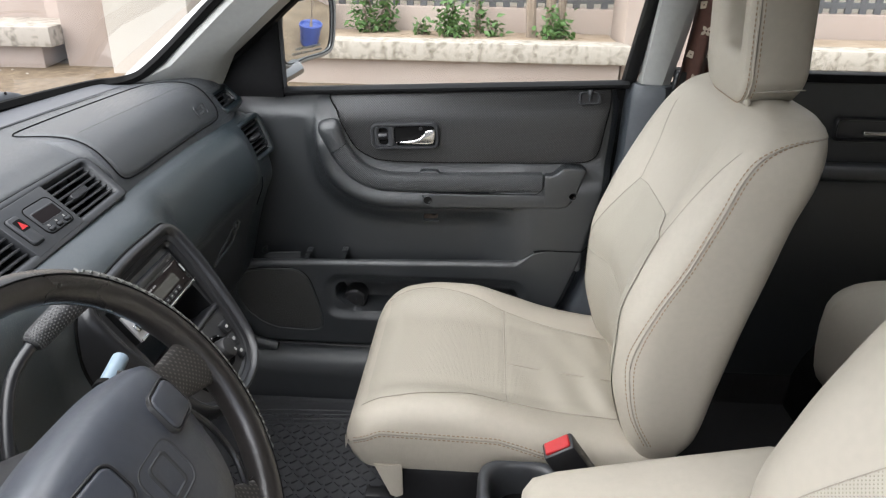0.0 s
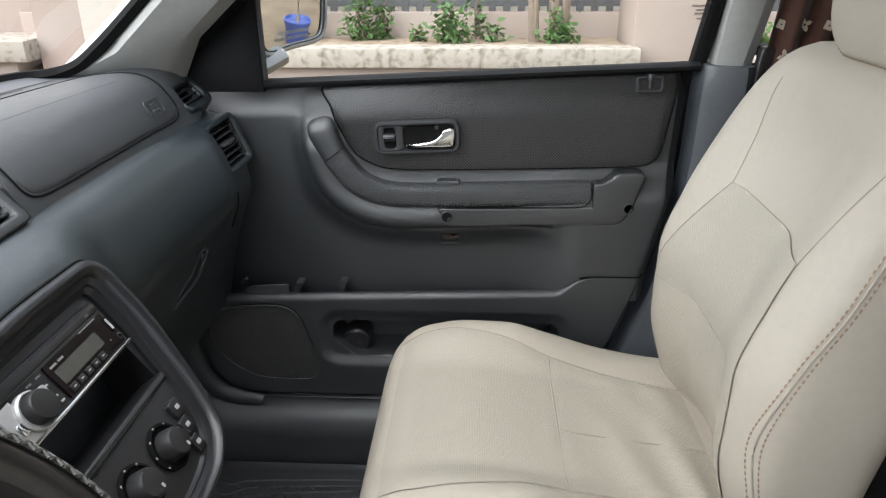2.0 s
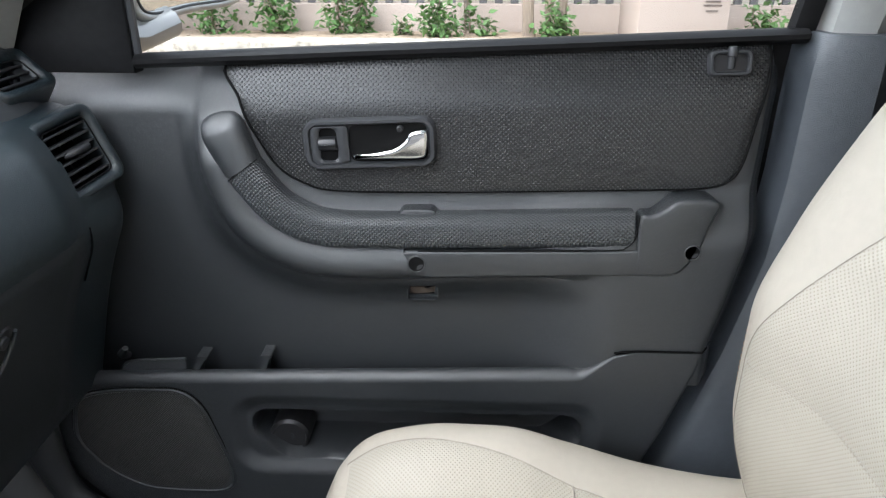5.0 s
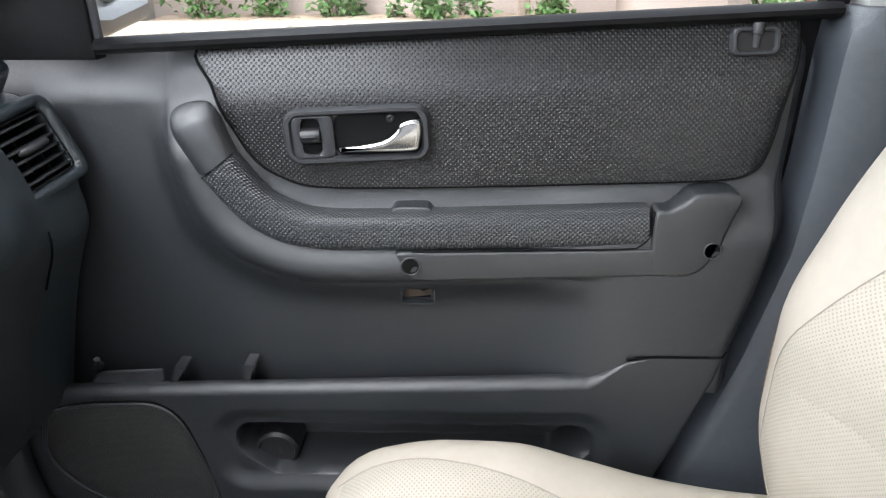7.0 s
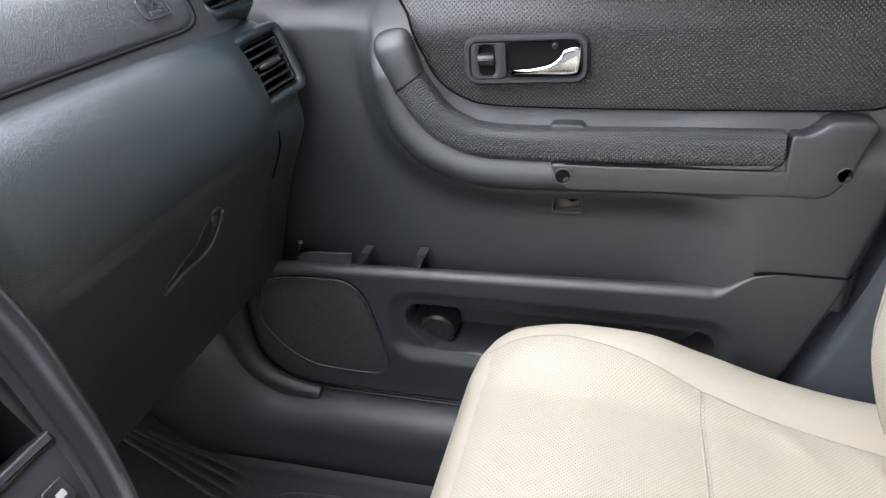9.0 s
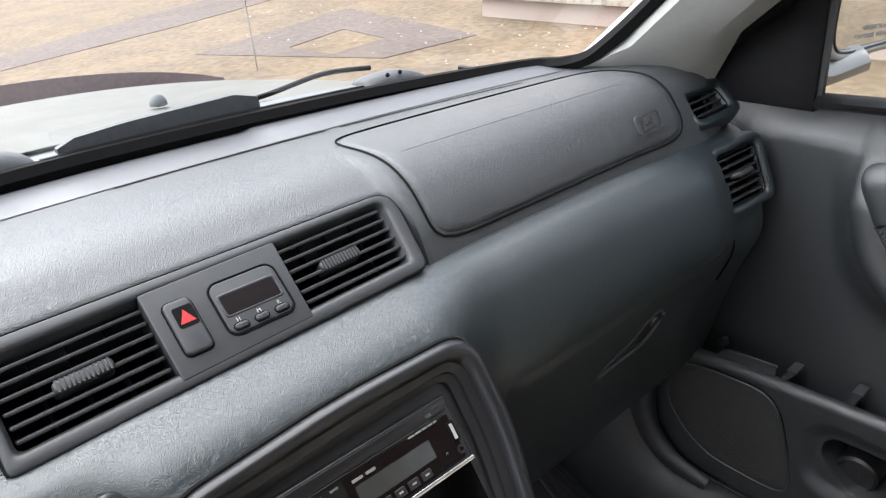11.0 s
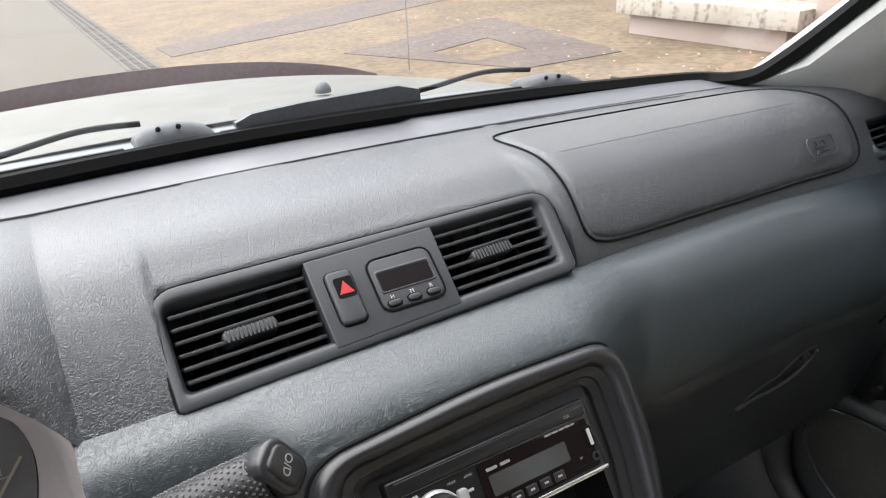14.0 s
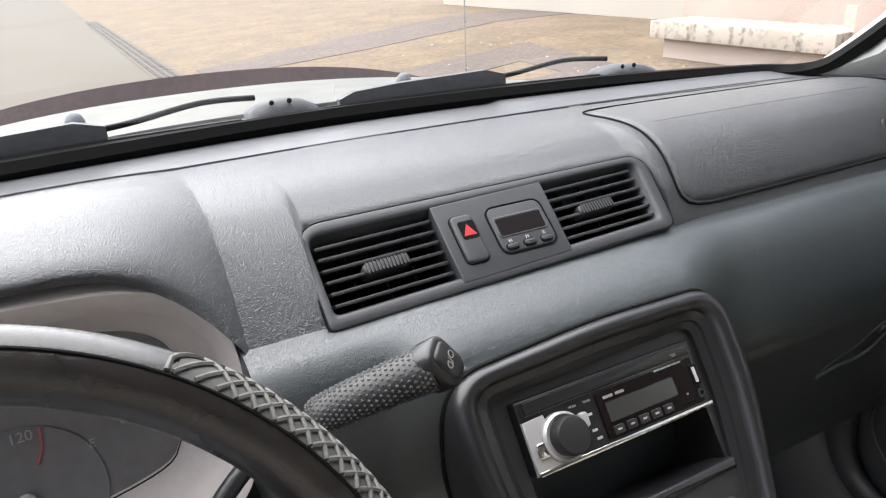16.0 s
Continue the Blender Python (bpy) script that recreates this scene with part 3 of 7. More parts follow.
for y0, y1, top, mid in ((-0.155, -0.0445, -0.0395, -0.1000), (0.0755, 0.189, -0.0330, 0.1255)):
    yc = (y0 + y1) / 2
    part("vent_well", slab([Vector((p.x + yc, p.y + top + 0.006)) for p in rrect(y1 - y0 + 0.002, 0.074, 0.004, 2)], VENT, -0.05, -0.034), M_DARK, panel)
    for x in (y0 + 0.028, yc, y1 - 0.028):
        part("vane", moved(box(x - 0.0008, x + 0.0008, -0.033, 0.033, -0.008, 0.008, 0.0005, 1), VENT @ pose(0, top + 0.006, -0.024)), M_BLACK, panel)
    for k in range(6):
        w = top + 0.0105 * (3 - k)
        part("slat", moved(box(y0 + 0.001 - yc, y1 - 0.001 - yc, -0.0016, 0.0016, -0.0085, 0.0085, 0.0012, 2), VENT @ pose(yc, w, -0.0085, 20, 0, 1.5)), M_VENT, panel)
    TAB = VENT @ pose(mid, top, 0.0, 0, 0, 1.5)
    tab = part("vent_tab", slab(rrect(0.043, 0.0105, 0.004, 3), TAB, -0.014, 0.0022, 0.003), M_VENT, panel, "ribbed vent tab")
    for k in range(12):
        part("rib", slab([Vector((p.x - 0.0182 + 0.0033 * k, p.y)) for p in rrect(0.0017, 0.0098, 0.0006, 1)], TAB, 0.0008, 0.0031), M_VENT, tab)
part("panel_groove", tube([VENT @ Vector((p.x, p.y, 0.0024)) for p in PANEL_OUT[12:] + PANEL_OUT[:3]], 0.0013, 6), M_DARK, panel)
hazard = part("hazard_button", slab([Vector((p.x - 0.022, p.y - 0.038)) for p in rrect(0.0225, 0.047, 0.005, 4)], VENT, 0.0, 0.0092, 0.0028, 3), M_GREYTRIM, panel)
part("button_gap", tube([VENT @ Vector((p.x - 0.022, p.y - 0.038, 0.0052)) for p in rrect(0.0235, 0.048, 0.0055, 4) + rrect(0.0235, 0.048, 0.0055, 4)[:1]], 0.0007, 5, False), M_DARK, hazard)
part("red_window", slab([Vector((p.x - 0.0205, p.y - 0.0305)) for p in rrect(0.0160, 0.0180, 0.002, 2)], VENT, 0.005, 0.0096), M_DARK, hazard)
part("triangle", slab([Vector((-0.0268, -0.0362)), Vector((-0.0142, -0.0362)), Vector((-0.0205, -0.0248))], VENT, 0.006, 0.0100), M_RED, hazard)
clock = part("clock", slab([Vector((p.x + 0.0335, p.y - 0.037)) for p in rrect(0.058, 0.0465, 0.008, 4)], VENT, 0.0, 0.0066, 0.0012), M_GREYTRIM, panel, "digital clock, unlit")
part("clock_groove", tube([VENT @ Vector((p.x + 0.0335, p.y - 0.037, 0.0058)) for p in rrect(0.060, 0.0485, 0.009, 4) + rrect(0.060, 0.0485, 0.009, 4)[:1]], 0.0009, 5, False), M_DARK, clock)
part("clock_frame", hoop([Vector((p.x + 0.0335, p.y - 0.0345)) for p in rrect(0.0525, 0.0215, 0.003, 4)], [Vector((p.x + 0.0335, p.y - 0.0350)) for p in rrect(0.0480, 0.0165, 0.002, 4)], VENT, 0.003, 0.0074, 0.0008), M_GREYTRIM, clock)
part("clock_window", slab([Vector((p.x + 0.0335, p.y - 0.0350)) for p in rrect(0.049, 0.0175, 0.002, 2)], VENT, 0.002, 0.0068), M_CLOCK, clock)
for k, ch in enumerate("HMR"):
    cx = 0.0150 + 0.0182 * k
    part("clock_button", slab([Vector((p.x + cx, p.y - 0.0550)) for p in rrect(0.0115, 0.0052, 0.0025, 3)], VENT, 0.004, 0.0090, 0.0012), M_GREYTRIM, clock)
    part("button_gap", tube([VENT @ Vector((p.x + cx, p.y - 0.0550, 0.0068)) for p in rrect(0.0125, 0.0062, 0.003, 3) + rrect(0.0125, 0.0062, 0.003, 3)[:1]], 0.0006, 5, False), M_DARK, clock)
    letters("mark", ch, 0.0050, VENT @ pose(cx, -0.0493, 0.0068), M_PRINT, clock)


def small_vent(name, label, frame_m, w, h, n, lean, shift=(0.0, 0.0)):
    t = thing(name, label, "air vent", frame_m.translation)
    pod = rrect(w + 0.030, h + 0.028, 0.015, 6)
    inner = [Vector((p.x + shift[0], p.y + shift[1])) for p in rrect(w, h, 0.008, 6)]
    rings = [[frame_m @ Vector((a.x + (b.x - a.x) * k, a.y + (b.y - a.y) * k, d)) for a, b in zip(pod, inner)] for k, d in ((-0.30, -0.028), (-0.12, -0.006), (0.0, 0.0015), (0.15, 0.0034), (0.45, 0.0030), (0.70, 0.0010), (0.90, -0.004), (1.0, -0.008), (1.0, -0.04))]
    part("vent_frame", loft(rings, True, False), M_FASCIA, t, "blue-grey vent surround", 60)
    part("frame_groove", tube([frame_m @ Vector((p.x, p.y, -0.0015)) for p in inner + inner[:1]], 0.0010, 6, False), M_DARK, t)
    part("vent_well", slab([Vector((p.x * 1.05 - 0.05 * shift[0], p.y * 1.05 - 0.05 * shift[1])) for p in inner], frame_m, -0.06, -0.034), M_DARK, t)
    for x in (-0.3, 0.0, 0.3):
        part("vane", moved(box(-0.0008, 0.0008, -h / 2, h / 2, -0.006, 0.006, 0.0005, 1), frame_m @ pose(shift[0] + x * w, shift[1], -0.026)), M_BLACK, t)
    for k in range(n):
        part("slat", moved(box(-w / 2, w / 2, -0.0014, 0.0014, -0.0075, 0.0075, 0.001, 2), frame_m @ pose(shift[0], shift[1] - h / 2 + h * (k + 0.5) / n, -0.011, lean, 0, 0)), M_VENT, t)
    return t


sv = small_vent("side_vent", "black slatted dash vent with grey surround beside the door", sv_m, 0.076, 0.070, 6, 3)
part("vent_tab", tube([sv_m @ Vector((x, 0.002, z + 0.002)) for x, z in ((-0.016, -0.010), (-0.010, -0.004), (0.008, -0.001), (0.020, -0.003))], [0.003, 0.0045, 0.0045, 0.004], 10), M_VENT, sv, "grey vent tab")
wheel_v = part("thumbwheel", lathe([(0.017, -0.0035), (0.0185, -0.0025), (0.0185, 0.0025), (0.017, 0.0035)], sv_m @ pose(-0.0435, -0.008, -0.015, 0, 90, 0), 24), M_VENT, sv, "ribbed thumbwheel")
for k in range(12):
    part("rib", moved(box(-0.0030, 0.0030, -0.0010, 0.0010, 0.0175, 0.0198, 0.0004, 1), sv_m @ pose(-0.0435, -0.008, -0.015) @ pose(0, 0, 0, 30 * k, 0, 0)), M_VENT, wheel_v)
dv = small_vent("defogger_vent", "small black slatted side window vent on the dash", dv_m, 0.078, 0.032, 3, 12, (-0.004, 0.0))
part("deflector", slab(smooth([(0.006, 0.014), (0.034, 0.013), (0.034, -0.013), (-0.012, -0.014), (0.014, -0.002)], 4), dv_m, -0.03, -0.008, 0.003), M_GREYTRIM, dv)

# centre stack
STACK = axes((0.104, 0, 0.985), (0, 1, 0), (-0.585, 0, 0.811))
stack = thing("centre_stack", "worn black centre console surround of the dash", "centre console", (0.15, 0.04, 0.85))


def flip(pts):
    return [Vector((p[0], -p[1])) for p in pts]


ST_OUT = rounded(flip([(-0.104, -0.027), (0.045, -0.037), (0.186, -0.034), (0.185, 0.060), (0.160, 0.150), (0.138, 0.205), (0.090, 0.228), (0.040, 0.231), (-0.015, 0.226), (-0.062, 0.200), (-0.084, 0.145), (-0.104, 0.050)]), [0.034, 0.040, 0.036, 0.035, 0.030, 0.026, 0.020, 0.015, 0.020, 0.026, 0.028, 0.035], 10)
ST_IN = rounded(flip([(-0.067, -0.001), (0.045, -0.004), (0.148, -0.005), (0.147, 0.060), (0.134, 0.145), (0.120, 0.188), (0.085, 0.206), (0.040, 0.210), (-0.005, 0.206), (-0.044, 0.184), (-0.056, 0.145), (-0.067, 0.050)]), [0.010, 0.030, 0.012, 0.025, 0.022, 0.020, 0.016, 0.012, 0.016, 0.018, 0.020, 0.025], 10)
rings = []
for k, d in ((0, -0.075), (0, 0.004), (0.04, 0.0085), (0.11, 0.0125), (0.20, 0.0148), (0.32, 0.0150), (0.44, 0.0128), (0.54, 0.0085), (0.57, 0.0055), (0.61, 0.0050), (0.79, 0.0030), (0.82, 0.0000), (0.86, -0.0006), (1, -0.0035), (1, -0.02)):
    rings.append([STACK @ Vector((a.x + (b.x - a.x) * k, a.y + (b.y - a.y) * k, d)) for a, b in zip(ST_OUT, ST_IN)])
part("surround", loft(rings, True, False), M_TRIM, stack, "scuffed satin black surround")
seam = []
back = STACK.inverted()
for p in ST_OUT:
    if p.y > -0.10:
        lo, hi = 0.0, 0.9
        for _ in range(24):
            m = (lo + hi) / 2
            lo, hi = (m, hi) if (back @ fascia_point(p.x, m)).y > p.y else (lo, m)
        seam.append(fascia_offset(p.x, lo, 0.0004))
seam = sorted(seam, key=lambda p: math.atan2(p.y - 0.045, p.z - 0.93))
part("surround_gap", tube(seam, 0.0026, 6), M_DARK, stack)


def on_stack(y0, y1, w0, w1, r=0.002):
    return [Vector((p.x + (y0 + y1) / 2, p.y - (w0 + w1) / 2)) for p in rrect(y1 - y0, w1 - w0, r, 3)]


# face round the radio, in strips
part("face", slab(on_stack(-0.066, 0.147, -0.006, 0.006), STACK, -0.03, -0.008), M_BLACK, stack)
part("face", slab(on_stack(-0.068, -0.052, 0.006, 0.122), STACK, -0.03, -0.008), M_BLACK, stack)
part("face", slab(on_stack(0.136, 0.150, 0.006, 0.122), STACK, -0.03, -0.008), M_BLACK, stack)
part("pocket_lip", slab(on_stack(-0.056, 0.140, 0.112, 0.122), STACK, -0.03, 0.000, 0.003), M_TRIM, stack, "scratched lip of the open pocket")
bmw = bmesh.new()
vv = [bmw.verts.new(STACK @ Vector((y, -w, d))) for d in (-0.008, -0.075) for y, w in ((-0.052, 0.063), (0.136, 0.063), (0.136, 0.114), (-0.052, 0.114))]
for q in ((0, 1, 5, 4), (1, 2, 6, 5), (2, 3, 7, 6), (3, 0, 4, 7), (4, 5, 6, 7)):
    bmw.faces.new([vv[i] for i in q])
part("pocket", bmw, M_BLACK, stack, "open storage pocket below the radio")

climate = part("climate_panel", slab(smooth(flip([(-0.060, 0.121), (0.045, 0.1205), (0.140, 0.121), (0.136, 0.150), (0.122, 0.184), (0.092, 0.204), (0.040, 0.211), (-0.010, 0.204), (-0.042, 0.184), (-0.056, 0.150)]), 5), STACK, -0.03, -0.003, 0.002), M_BLACK, stack, "black heater control panel")
for y, w in ((0.066, 0.166), (0.003, 0.166)):
    knob = part("knob_dial", lathe([(0.0265, -0.004), (0.0265, 0.0005), (0.0235, 0.0015), (0.022, -0.001), (0.004, -0.002)], STACK @ pose(y, -w, 0), 28), M_DARK, climate)
    part("knob", lathe([(0.0175, -0.002), (0.0165, 0.012), (0.0145, 0.0165), (0.010, 0.0178), (0.001, 0.018)], STACK @ pose(y, -w, 0), 28), M_BLACK, climate)
    part("pointer", slab([Vector((p.x + y + 0.003, p.y - w - 0.009)) for p in rrect(0.003, 0.005, 0.001, 2)], STACK, 0.015, 0.0185), M_PRINT, climate)
    for a in range(-120, 121, 40):
        q = Vector((y + 0.0245 * math.sin(radians(a)), -w + 0.0245 * math.cos(radians(a))))
        part("dial_mark", slab([q + p for p in rrect(0.0028, 0.0028, 0.0008, 1)], STACK, -0.001, 0.0012), M_PRINT if a < 50 else M_PRINTRED, climate)
for k in range(3):
    b = part("button", slab(on_stack(0.103 - 0.006 * k, 0.122 - 0.008 * k, 0.139 + 0.021 * k, 0.158 + 0.021 * k, 0.003), STACK, -0.004, 0.003, 0.0015), M_TRIM, climate)
    part("button_mark", slab(on_stack(0.109 - 0.007 * k, 0.116 - 0.007 * k, 0.146 + 0.021 * k, 0.151 + 0.021 * k, 0.001), STACK, 0.002, 0.0034), M_PRINT, b)

# radio
radio = thing("car_radio", "black single-slot car radio with silver trim and volume knob", "car radio", STACK @ Vector((0.042, -0.035, 0)))
part("radio_body", slab(on_stack(-0.051, 0.135, 0.005, 0.064, 0.002), STACK, -0.05, 0.002, 0.002), M_RADIO, radio)
part("disc_door", slab(on_stack(-0.045, 0.130, 0.007, 0.017, 0.001), STACK, 0.0, 0.0042, 0.001), M_RADIO, radio)
part("silver_end", slab(flip([(-0.0505, 0.022), (-0.030, 0.021), (-0.022, 0.062), (-0.0505, 0.0635)]), STACK, 0.0, 0.0045, 0.001), M_SILVER, radio)
part("silver_strip", slab(on_stack(-0.050, 0.134, 0.0605, 0.0642, 0.0008), STACK, 0.0, 0.006, 0.0008), M_CHROME, radio)
part("knob_ring", lathe([(0.0195, 0.0), (0.0195, 0.006), (0.0175, 0.008), (0.016, 0.006)], STACK @ pose(-0.019, -0.042, 0.001), 32), M_SILVER, radio)
part("volume_knob", lathe([(0.016, 0.0), (0.0155, 0.015), (0.014, 0.0175), (0.012, 0.018), (0.001, 0.018)], STACK @ pose(-0.017, -0.042, 0.001), 32), M_BLACK, radio)
part("phone_button", slab([Vector((p.x + 0.004, p.y - 0.036)) for p in rrect(0.008, 0.012, 0.002, 2)], STACK, 0.0, 0.0065, 0.001), M_SILVER, radio)
part("eject_button", slab([Vector((p.x - 0.041, p.y - 0.046)) for p in rrect(0.010, 0.012, 0.002, 2)], STACK, 0.002, 0.007, 0.001), M_CHROME, radio)
part("screen_glass", slab(on_stack(0.022, 0.128, 0.020, 0.059, 0.002), STACK, 0.0, 0.0042), M_CLOCK, radio)
part("lcd", slab(on_stack(0.028, 0.102, 0.030, 0.046, 0.001), STACK, 0.002, 0.0048), M_LCD, radio)
for k in range(5):
    b = part("preset_button", slab(on_stack(0.028 + 0.0135 * k, 0.038 + 0.0135 * k, 0.0495, 0.0565, 0.001), STACK, 0.002, 0.0058, 0.0006), M_TRIM, radio)
    part("button_mark", slab(on_stack(0.031 + 0.0135 * k, 0.035 + 0.0135 * k, 0.0522, 0.0536, 0.0003), STACK, 0.004, 0.0061), M_PRINT, b)
part("brand_bar", slab(on_stack(0.028, 0.038, 0.0245, 0.0268, 0.0005), STACK, 0.002, 0.0048), M_FADED, radio)
part("model_bar", slab(on_stack(0.041, 0.050, 0.0245, 0.0268, 0.0005), STACK, 0.002, 0.0048), M_FADED, radio)
for y0, y1 in ((0.086, 0.0925), (0.0935, 0.100), (0.101, 0.106), (0.107, 0.112), (0.113, 0.1165)):
    part("format_bar", slab(on_stack(y0, y1, 0.0200, 0.0214, 0.0004), STACK, 0.002, 0.0048), M_FADED, radio)
letters("mark", "MODE", 0.0026, STACK @ pose(-0.001, -0.0235, 0.0023), M_FADED, radio)
letters("mark", "BAND", 0.0026, STACK @ pose(0.0135, -0.0235, 0.0023), M_FADED, radio)
letters("mark", "TF", 0.0026, STACK @ pose(0.112, -0.0485, 0.0044), M_FADED, radio)
# pale slivers paint the light caught along the radio's fold edges
part("fold_glint", slab(on_stack(-0.045, 0.112, 0.0178, 0.0182, 0.0001), STACK, 0.001, 0.0034), M_STUD, radio)
part("fold_glint", slab(on_stack(0.118, 0.131, 0.0098, 0.0102, 0.0001), STACK, 0.001, 0.0046), M_STUD, radio)
letters("clock_mark", "CLK", 0.0034, STACK @ pose(0.112, -0.0135, 0.0044), M_FADED, radio)
usb = part("usb_socket", slab(on_stack(0.1225, 0.1300, 0.0265, 0.0440, 0.001), STACK, 0.002, 0.0055, 0.0006), M_DARK, radio)
part("usb_tongue", slab(on_stack(0.1245, 0.1275, 0.0285, 0.0420, 0.0006), STACK, 0.004, 0.0062), M_PRINT, usb)
part("aux_socket", lathe([(0.0038, 0.0), (0.0038, 0.0058), (0.0022, 0.0058), (0.0021, 0.002), (0.0005, 0.002)], STACK @ pose(0.126, -0.0515, 0), 16), M_TRIM, radio)
part("card_slot", slab(on_stack(0.102, 0.117, 0.0545, 0.0565, 0.0005), STACK, 0.002, 0.0052), M_DARK, radio)
for y, w in ((0.012, 0.034), (0.012, 0.047), (-0.004, 0.054), (0.014, 0.054)):
    part("button_mark", slab(on_stack(y - 0.0025, y + 0.0025, w - 0.001, w + 0.001, 0.0003), STACK, 0.001, 0.0028), M_PRINT, radio)

# instruments
cluster = thing("instrument_cluster", "grey-framed instrument cluster with dark dials under the dash hood", "instrument cluster", (-0.06, -0.40, 0.9))
CL = axes((-0.080, -0.40, 0.965), (0, 1, 0), (-0.34, 0, 0.94))
OUTER = [(-0.234, 0.935), (-0.2315, 1.000), (-0.2345, 1.048), (-0.246, 1.080), (-0.272, 1.101), (-0.320, 1.112), (-0.400, 1.115), (-0.480, 1.111), (-0.535, 1.096), (-0.562, 1.065), (-0.572, 1.010), (-0.572, 0.940), (-0.545, 0.898), (-0.450, 0.890), (-0.340, 0.890), (-0.260, 0.900)]
CREASE = [(-0.250, 0.945), (-0.2450, 0.990), (-0.2460, 1.020), (-0.2525, 1.043), (-0.2660, 1.062), (-0.290, 1.076), (-0.340, 1.083), (-0.400, 1.085), (-0.470, 1.082), (-0.520, 1.068), (-0.545, 1.040), (-0.555, 0.990), (-0.552, 0.940), (-0.520, 0.910), (-0.420, 0.904), (-0.300, 0.906)]
DIAL = smooth([(0.100, -0.058), (0.1205, -0.038), (0.130, -0.012), (0.1335, 0.012), (0.132, 0.030), (0.1265, 0.046), (0.1144, 0.0592), (0.090, 0.070), (0.048, 0.0755), (0.0, 0.077), (-0.060, 0.077), (-0.110, 0.064), (-0.130, 0.030), (-0.135, -0.050), (-0.090, -0.070), (0.020, -0.072)], 6)


def round_the_dials(points):
    """The same loop met by 120 even directions out of the middle of the cluster."""
    mid = Vector((0, -0.395, 0.998))
    polar = sorted((math.atan2(p.z - mid.z, p.y - mid.y), math.hypot(p.y - mid.y, p.z - mid.z), p.x) for p in points)
    polar = [(a - 2 * math.pi, r, x) for a, r, x in polar[-3:]] + polar + [(a + 2 * math.pi, r, x) for a, r, x in polar[:3]]
    ang, rad, xs = zip(*polar)
    return [Vector((np.interp(a, ang, xs), mid.y + np.interp(a, ang, rad) * math.cos(a), mid.z + np.interp(a, ang, rad) * math.sin(a))) for a in np.linspace(-math.pi, math.pi, 121)[:-1]]


outer = round_the_dials([Vector((0.017, p.x, p.y)) for p in smooth(OUTER, 6)])
crease = round_the_dials([Vector((-0.014, p.x, p.y)) for p in smooth(CREASE, 6)])
face = round_the_dials([CL @ Vector((p.x, p.y, 0.0)) for p in DIAL])
out_x = Vector((1, 0, 0))
rings = [[p - out_x * 0.03 for p in outer], [p - out_x * 0.002 for p in outer]]
rings += [[a.lerp(b, k) + out_x * d for a, b in zip(outer, crease)] for k, d in ((0.05, 0.0020), (0.14, 0.0040), (0.50, 0.0040), (0.86, 0.0024), (0.96, 0.0004), (1.0, -0.003))]
rings += [[a.lerp(b, k) + out_x * d for a, b in zip(crease, face)] for k, d in ((0.06, -0.006), (0.5, 0.002), (0.93, 0.010), (0.985, 0.010), (1.0, 0.006), (1.0, -0.004))]
part("bezel", loft(rings, True, False), M_BEZEL, cluster, "satin pale grey two-step bezel", 50)
part("dial_plate", slab([p * 1.06 for p in DIAL], CL, -0.01, 0.0008), M_GAUGE, cluster)
part("dial_gap", tube([p + out_x * 0.0055 for p in face + face[:1]], 0.0009, 5, False), M_DARK, cluster)


def dial_bar(name, x0, y0, x1, y1, wide, mat, parent, lift=0.002):
    m = CL @ pose((x0 + x1) / 2, (y0 + y1) / 2, lift, 0, 0, math.degrees(math.atan2(y1 - y0, x1 - x0)))
    part(name, slab(rrect(math.hypot(x1 - x0, y1 - y0), wide, wide * 0.3, 1), m, 0, 0.0005), mat, parent)


def gauge(y, z, r, a0, a1, n, needle):
    m = CL @ pose(y, z, 0.0012)
    g = part("gauge", lathe([(r, 0), (r, 0.001), (r * 0.985, 0.0014), (r * 0.97, 0.0006), (0.001, 0.0006)], m, 40), M_GAUGE, cluster)
    for k in range(n + 1):
        a = radians(mixed(a0, a1, k / n))
        c = m @ pose(r * 0.88 * math.cos(a), r * 0.88 * math.sin(a), 0.0010, 0, 0, math.degrees(a))
        part("scale_mark", slab(rrect(r * 0.10, 0.0012, 0.0003, 1), c, 0, 0.0004), M_PRINTRED if k > n * 0.85 else M_PRINT, g)
    a = radians(needle)
    c = m @ pose(r * 0.3 * math.cos(a), r * 0.3 * math.sin(a), 0.004, 0, 0, math.degrees(a))
    part("needle", slab(rrect(r * 0.7, 0.0022, 0.0006, 1), c, 0, 0.0008), M_TRIM, g)
    part("needle_cap", lathe([(0.007, 0), (0.007, 0.004), (0.005, 0.0055), (0.001, 0.006)], m @ pose(0, 0, 0.002), 16), M_BEZEL, g)
    return g


temp = part("gauge", lathe([(0.0280, 0), (0.0280, 0.0002), (0.001, 0.0002)], CL @ pose(0.105, 0.010, 0.0008), 40), M_GAUGE, cluster)
arc = [(0.117 + 0.024 * math.cos(radians(a)), 0.010 + 0.024 * math.sin(radians(a))) for a in range(135, 226, 15)]
for p, q in zip(arc, arc[1:]):
    dial_bar("scale_arc", *p, *q, 0.0030, M_PRINTRED, temp)
for a in (128, 232):
    dial_bar("scale_mark", 0.117 + 0.021 * math.cos(radians(a)), 0.010 + 0.021 * math.sin(radians(a)), 0.117 + 0.027 * math.cos(radians(a)), 0.010 + 0.027 * math.sin(radians(a)), 0.0014, M_PRINT, temp)
dial_bar("needle", 0.1245, 0.0140, 0.1020, -0.0130, 0.0022, M_MOTIF, temp, 0.005)
dial_bar("thermometer", 0.104, 0.001, 0.112, 0.001, 0.0010, M_PRINT, temp)
